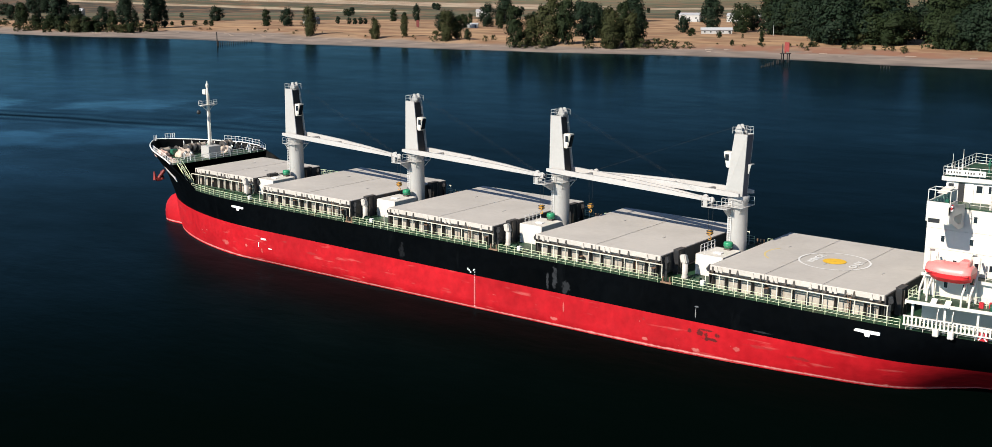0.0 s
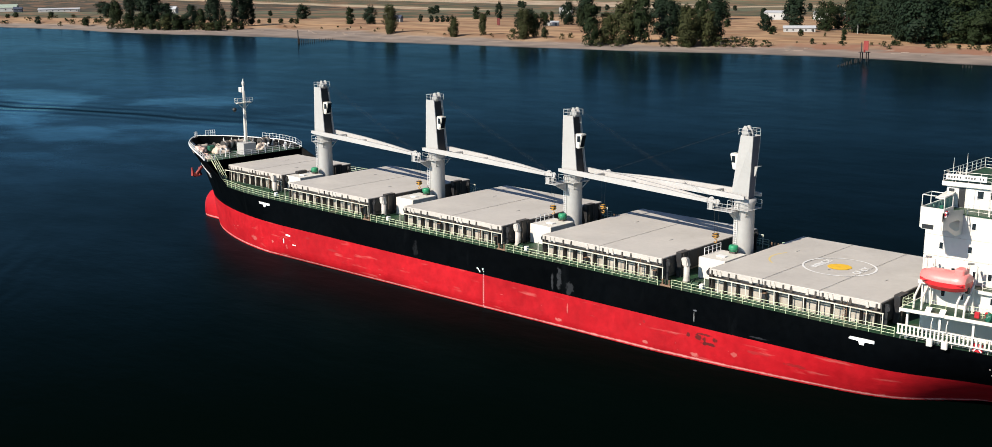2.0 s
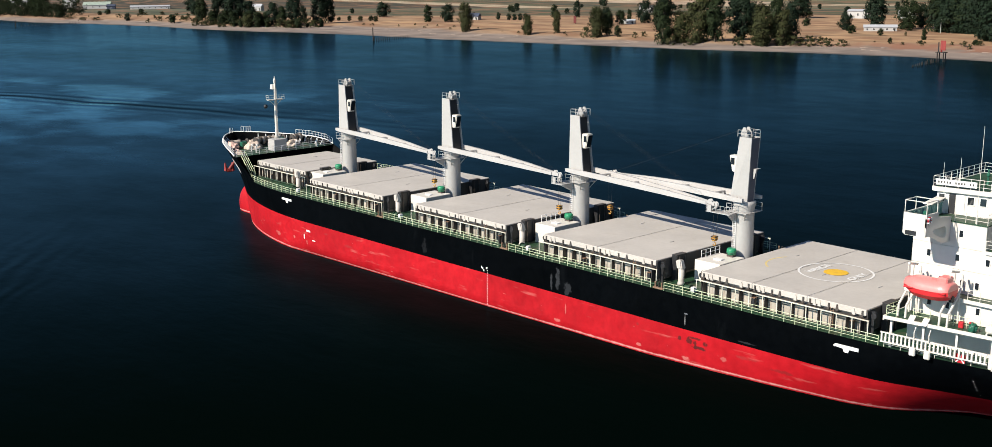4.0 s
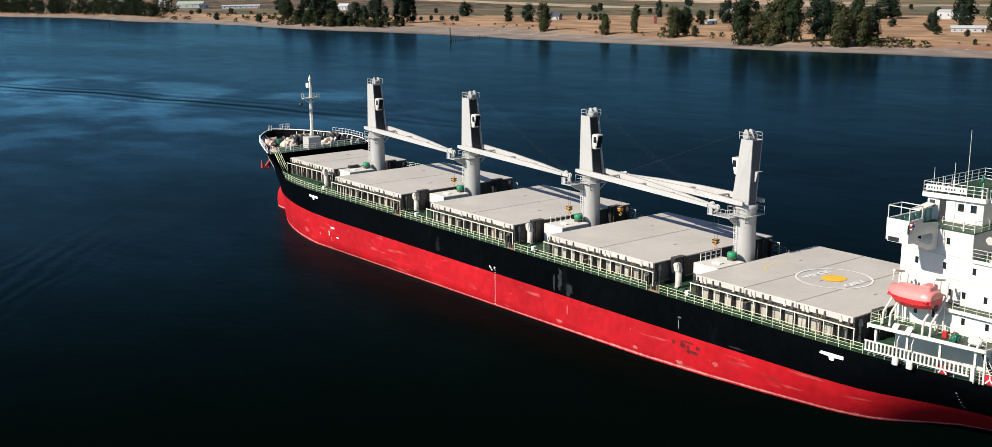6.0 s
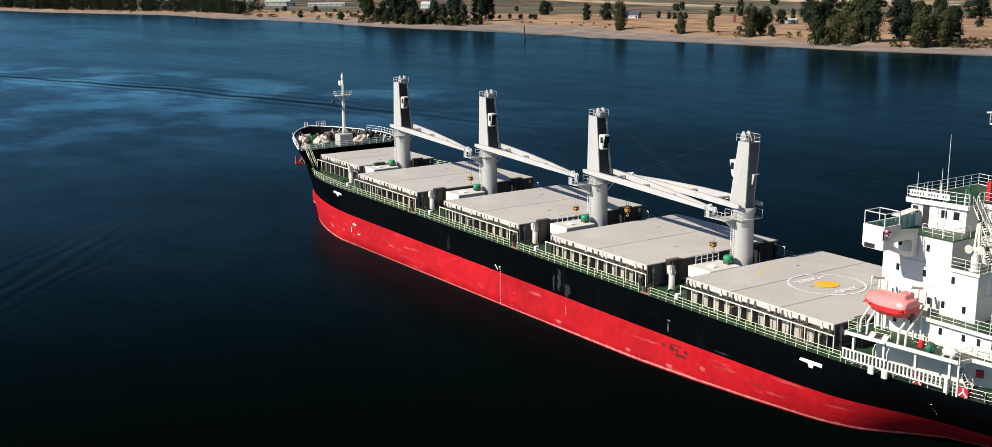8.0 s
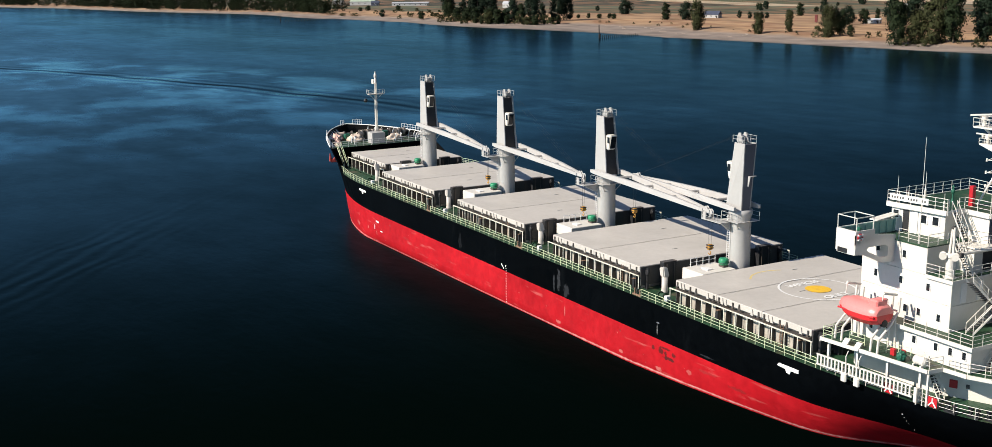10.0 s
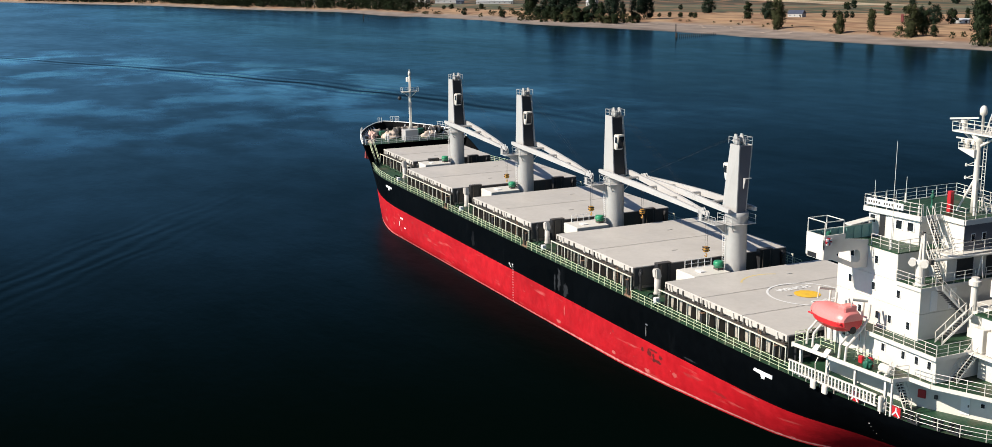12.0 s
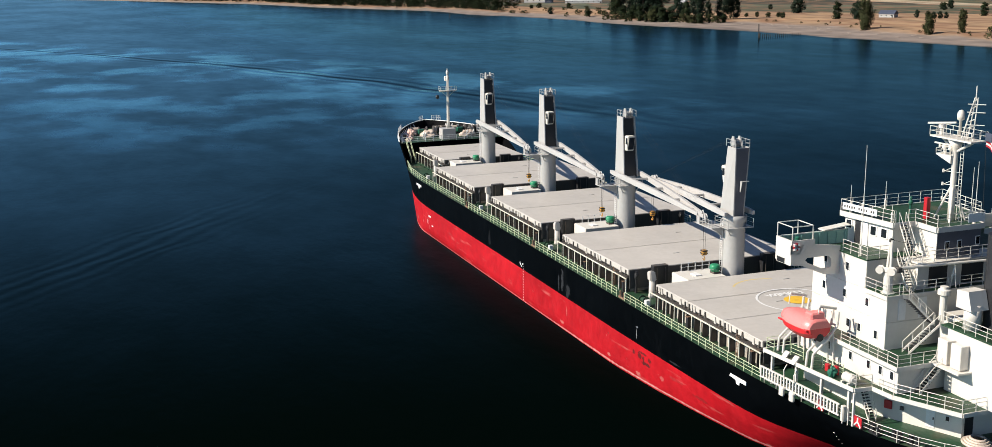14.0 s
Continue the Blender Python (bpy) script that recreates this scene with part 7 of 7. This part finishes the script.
for i in range(16):
    x = rng.uniform(-1000, -890)
    plant(5, x, shore_at(x) + sand_at(x) + rng.uniform(2, 40), rng.uniform(1.5, 4), rng.uniform(1.0, 1.6))
# big dark wood beyond the beacon
EDGE = [(-300, 618), (-253, 606), (-232, 560), (-214, 536), (-189, 550), (-163, 524), (-139, 520), (-117, 520), (60, 515)]
for i in range(150):
    x = -296 + 340 * (i + rng.random()) / 150
    y = curve(x, EDGE) + (rng.uniform(0, 12) if i % 2 else rng.uniform(12, 90))
    if -178 < x < -150 and y < 612:
        y = 612 + rng.uniform(0, 40)
    plant(rng.choice((6, 6, 2, 0, 3)), x, y, rng.uniform(20, 31), rng.uniform(0.95, 1.35))
for i in range(26):
    x = rng.uniform(-240, 20)
    y = curve(x, EDGE) - rng.uniform(0, 5)
    if not -178 < x < -150:
        plant(rng.choice((3, 5, 0)), x, y, rng.uniform(4, 10), rng.uniform(1.0, 1.5))
# wooded bank far upstream, and the back of the dark wood
def woods(name, label, spots, seed):
    """Many far trees as one mesh of leaf clumps and stems."""
    r = np.random.default_rng(seed)
    verts = []
    for x, y, h, w in spots:
        z = land_z(x, y - shore_at(x))
        k = 22
        cz = r.uniform(0.04, 0.95, k)
        rad = w * 0.28 * np.sin(np.pi * np.minimum(1, (cz + 0.08) / 1.09)) ** 0.55
        a = r.uniform(0, 2 * np.pi, k)
        rr = rad * np.sqrt(r.uniform(0.1, 1, k))
        c = np.stack([rr * np.cos(a), rr * np.sin(a), cz], 1) * h
        p = np.repeat(c, 30, axis=0) + r.normal(0, 1, (k * 30, 3)) * 0.062 * h
        u = r.normal(0, 1, (k * 30, 3))
        u /= np.linalg.norm(u, axis=1, keepdims=True)
        v = np.cross(u, r.normal(0, 1, (k * 30, 3)))
        v /= np.linalg.norm(v, axis=1, keepdims=True)
        s_ = (r.uniform(0.02, 0.042, (k * 30, 1))) * h
        q = np.stack([p - u * s_, p + v * s_ * 0.7, p + u * s_, p - v * s_ * 0.7], 1)
        q[:, :, 2] = np.maximum(q[:, :, 2], 0.05)
        q += np.array([x, y, z])
        verts.append(q.reshape(-1, 3))
        t_ = 0.02 * h
        stem_ = np.array([[-t_, 0, 0], [t_, 0, 0], [t_ * 0.4, 0, 0.8 * h], [-t_ * 0.4, 0, 0.8 * h], [0, -t_, 0], [0, t_, 0], [0, t_ * 0.4, 0.8 * h], [0, -t_ * 0.4, 0.8 * h]]) + np.array([x, y, z - 0.2])
        verts.append(stem_)
    co = np.concatenate(verts)
    me = bpy.data.meshes.new(name)
    nf = len(co) // 4
    me.vertices.add(len(co))
    me.vertices.foreach_set("co", co.astype(np.float32).ravel())
    me.loops.add(len(co))
    me.loops.foreach_set("vertex_index", np.arange(len(co), dtype=np.int32))
    me.polygons.add(nf)
    me.polygons.foreach_set("loop_start", np.arange(0, len(co), 4, dtype=np.int32))
    me.update(calc_edges=True)
    me.materials.append(M["leaf"])
    return tagged(new(name, me), label, "woods", kind="stuff")


spots = []
for i in range(330):
    x = rng.uniform(-2400, -1165)
    spots.append((x, shore_at(x) + sand_at(x) + 4 + abs(rng.gauss(0, 1)) * 22, rng.uniform(11, 22), rng.uniform(1.2, 1.7)))
woods("far_woods", "dense dark green woods along the far river bank", spots, 5)
for i in range(26):
    x = rng.uniform(-1150, -960)
    plant(rng.choice((5, 5, 3)), x, shore_at(x) + rng.uniform(45, 150), rng.uniform(1.5, 4.5), 1.3)
for i in range(20):
    x = rng.uniform(-310, -150)
    plant(rng.choice((5, 5, 3)), x, shore_at(x) + sand_at(x) + 4 + abs(rng.gauss(0, 8)), rng.uniform(1.4, 3.8), rng.uniform(0.9, 1.4))
for i in range(30):
    x = rng.uniform(-900, -350)
    plant(rng.choice((2, 3, 6)), x, shore_at(x) + rng.uniform(330, 560), rng.uniform(4, 9), rng.uniform(1.1, 1.5))
for i in range(40):
    x = rng.uniform(-1000, -180)
    plant(5, x, shore_at(x) + sand_at(x) + 2 + abs(rng.gauss(0, 8)), rng.uniform(1.0, 2.2), rng.uniform(0.9, 1.5))

# ---- buildings on the far bank ----
def house_on_land(name, label, x, y, yaw, length, depth, h, pitch, wall, roof, windows=4, door=True):
    z = land_z(x, y - shore_at(x)) - 0.05
    b = thing(name, label, "building", (0, 0, 0), frame_of=LAND)
    ln, dp = length / 2, depth / 2
    part("wall", box(B(), (-ln, -dp, 0), (ln, dp, h)), wall, b)
    bm = B()
    o = 0.5
    hexa(bm, [(-ln - o, -dp - o, h - 0.1), (-ln - o, 0, h + pitch), (-ln - o, dp + o, h - 0.1)][::-1], [(ln + o, -dp - o, h - 0.1), (ln + o, 0, h + pitch), (ln + o, dp + o, h - 0.1)][::-1])
    part("roof", bm, roof, b)
    for i in range(windows):
        xx = -ln + length * (i + 0.5) / windows
        f = part("window", box(B(), (xx - 0.7, -dp - 0.06, h * 0.35), (xx + 0.7, -dp + 0.05, h * 0.75)), "mark", b)
        part("pane", box(B(), (xx - 0.58, -dp - 0.1, h * 0.38), (xx + 0.58, -dp - 0.05, h * 0.72)), "glass", f)
    if door:
        part("door", box(B(), (ln - 1.9, -dp - 0.07, 0), (ln - 0.9, -dp + 0.05, 2.1)), "dark", b)
    b.matrix_world = Matrix.Translation((x, y, z)) @ Matrix.Rotation(radians(yaw), 4, "Z")
    return b


house_on_land("barn", "long white barn behind the trees", -444, 782, 15, 18, 14, 6.0, 1.6, "siding", "metalroof", 3)
house_on_land("barn", "white barn with a light metal roof", -408, 794, 15, 12, 12, 5.5, 2.0, "siding", "metalroof", 2)
house_on_land("bungalow", "low white bungalow with a light roof on the bank", -330, 614, 32, 21, 9, 2.8, 1.6, "siding", "metalroof", 5)
house_on_land("barn", "red barn with a pale roof beyond the trees", -371, 772, 15, 9.5, 10, 5.0, 2.4, "barnred", "metalroof", 2)
house_on_land("house", "two-storey white house with a dark porch among trees", -160, 600, 25, 10, 9, 5.6, 2.2, "siding", "roof", 4)
house_on_land("shed", "small orange-brown shed beside the white house", -147, 604, 25, 5.5, 5, 2.6, 1.2, "rust", "roof", 1)
house_on_land("cottage", "white cottage with a blue-grey roof in the dry field", -717, 590, 30, 13, 9, 3.0, 3.0, "siding", "slate", 3)
house_on_land("shed", "small pale shed in the field", -542, 600, 30, 11.5, 6, 2.6, 1.2, "siding", "metalroof", 3)
house_on_land("house", "white farmhouse beyond the field trees", -684, 790, 30, 12, 9, 5.0, 2.6, "siding", "roof", 3)
house_on_land("house", "small white house behind the beach trees", -451, 632, 30, 10, 7, 3.2, 1.8, "siding", "roof", 2)
house_on_land("farmhouse", "pale farmhouse behind the river trees", -1128, 620, 35, 12, 9, 5.0, 3.0, "siding", "metalroof", 3)
house_on_land("barn", "grey-green roofed farm barn on the far bank", -1419, 558, 55, 34, 22, 5, 4.0, "siding", "greenroof", 4)
house_on_land("shed", "small dark blue shed beside the farm barn", -1375, 556, 58, 10, 9, 4, 2.5, "slate", "slate", 1)
house_on_land("farm_store", "long low white farm building", -1324, 584, 58, 48, 12, 3.6, 1.4, "siding", "metalroof", 7)
house_on_land("shed", "pale farm store with a cream roof among trees", -1688, 560, 58, 24, 14, 6, 2.0, "siding", "roof", 3)
for x, y in ((-1460, 533), (-1451, 538)):
    si = thing("grain_silo", "tall pale grey grain silo on the far bank", "silo", (x, y, 3), "grain silos", LAND)
    smooth(part("drum", lathe(B(), (x, y, 2.5), [(4.2, 0), (4.2, 11)], 20), "siding", si))
    part("cap", lathe(B(), (x, y, 13.5), [(4.4, 0), (0.6, 2.4), (0.6, 2.9)], 20), "roof", si)
for x, y in ((-1255, 640), (-1262, 655), (-1240, 662), (-1228, 640), (-1290, 660), (-1275, 672)):
    plant(6, x, y, rng.uniform(15, 20), 1.3)
sg = thing("field_sign", "tall dark red board standing in the field", "sign", (-583, 582, 3), frame_of=LAND)
part("board", box(B(), (-584.4, 581.8, 3.6), (-581.6, 582.2, 9.2)), "barnred", sg)
part("post", box(B(), (-583.3, 582.2, 2.5), (-582.7, 582.6, 9)), "wood", sg)

# ---- piles and beacon at the waterline ----
def pile(x, y, h, r=0.3):
    p = thing("timber_pile", "weathered timber pile standing in the shallows", "pile", (x, y, -1.0), "old timber piles", LAND)
    part("shaft", rod(B(), (x, y, -1.5), (x + rng.uniform(-0.15, 0.15), y, h), r, r * 0.8, 7), "wood", p)


pile(-572, 370, 9.2, 0.4)
pile(-573, 371.5, 3.0, 0.5)
for i in range(19):
    pile(-574 - i * 0.68, 374 + i * 2.15, 2.3 - i * 0.06 + rng.uniform(-0.4, 0.4))
for i in range(15):
    pile(-190 + rng.uniform(-0.5, 0.5) - i * 0.3, 397 + i * 2.3, 0.9 + i * 0.1 + rng.uniform(-0.3, 0.4))
for i in range(18):
    pile(-1041 - i * 1.2, 311 + i * 3.8, 1.4 + rng.uniform(-0.5, 0.4), 0.4)
pile(-1045, 307, 6, 0.5)
for x in (-140, -138.5, -137, -135.8):
    pile(x, 423, 1.8)
bc = thing("channel_beacon", "red square daymark beacon on a pile platform", "beacon", (-194, 432, 0), frame_of=LAND)
for ox, oy in ((-1.6, -1), (1.6, -1), (-1.6, 1.2), (1.6, 1.2)):
    part("leg", rod(B(), (-194 + ox, 433 + oy, -1.5), (-194 + ox, 433 + oy, 4.6), 0.28, n=7), "wood", bc)
part("platform", box(B(), (-196.4, 431.4, 4.5), (-191.6, 434.8, 4.8)), "wood", bc)
part("daymark", box(B(), (-194.2, 432.1, 5.6), (-191.6, 432.3, 10.4)), "anchor", bc, "red square board")
part("mast", rod(B(), (-195.4, 432.6, 4.8), (-195.4, 432.6, 9.6), 0.25, n=8), "dark", bc)
part("lamp", lathe(B(), (-194, 433, 4.8), [(0.3, 0), (0.4, 0.8), (0.1, 1.2)], 10), "crimson", bc)
pole_ = thing("utility_pole", "bare grey pole on the dry bank", "pole", (-284, 608, 3), frame_of=LAND)
part("shaft", rod(B(), (-284, 608, 2), (-284, 608, 12), 0.22, 0.14, 7), "siding", pole_)
# driftwood on the beach
for i in range(60):
    x = rng.uniform(-800, -90)
    d = sand_at(x) * rng.uniform(0.5, 1.0)
    y = shore_at(x) + d
    a, ln = rng.uniform(-0.35, 0.35), rng.uniform(2, 6)
    z = land_z(x, d) + 0.1
    dw = thing("driftwood_log", "bleached driftwood log lying on the beach", "log", (x, y, z), "driftwood logs", LAND)
    part("log", rod(B(), (x, y, z), (x + ln * math.cos(a), y + ln * math.sin(a), z + 0.1), 0.22, 0.13, 7), "drift", dw)
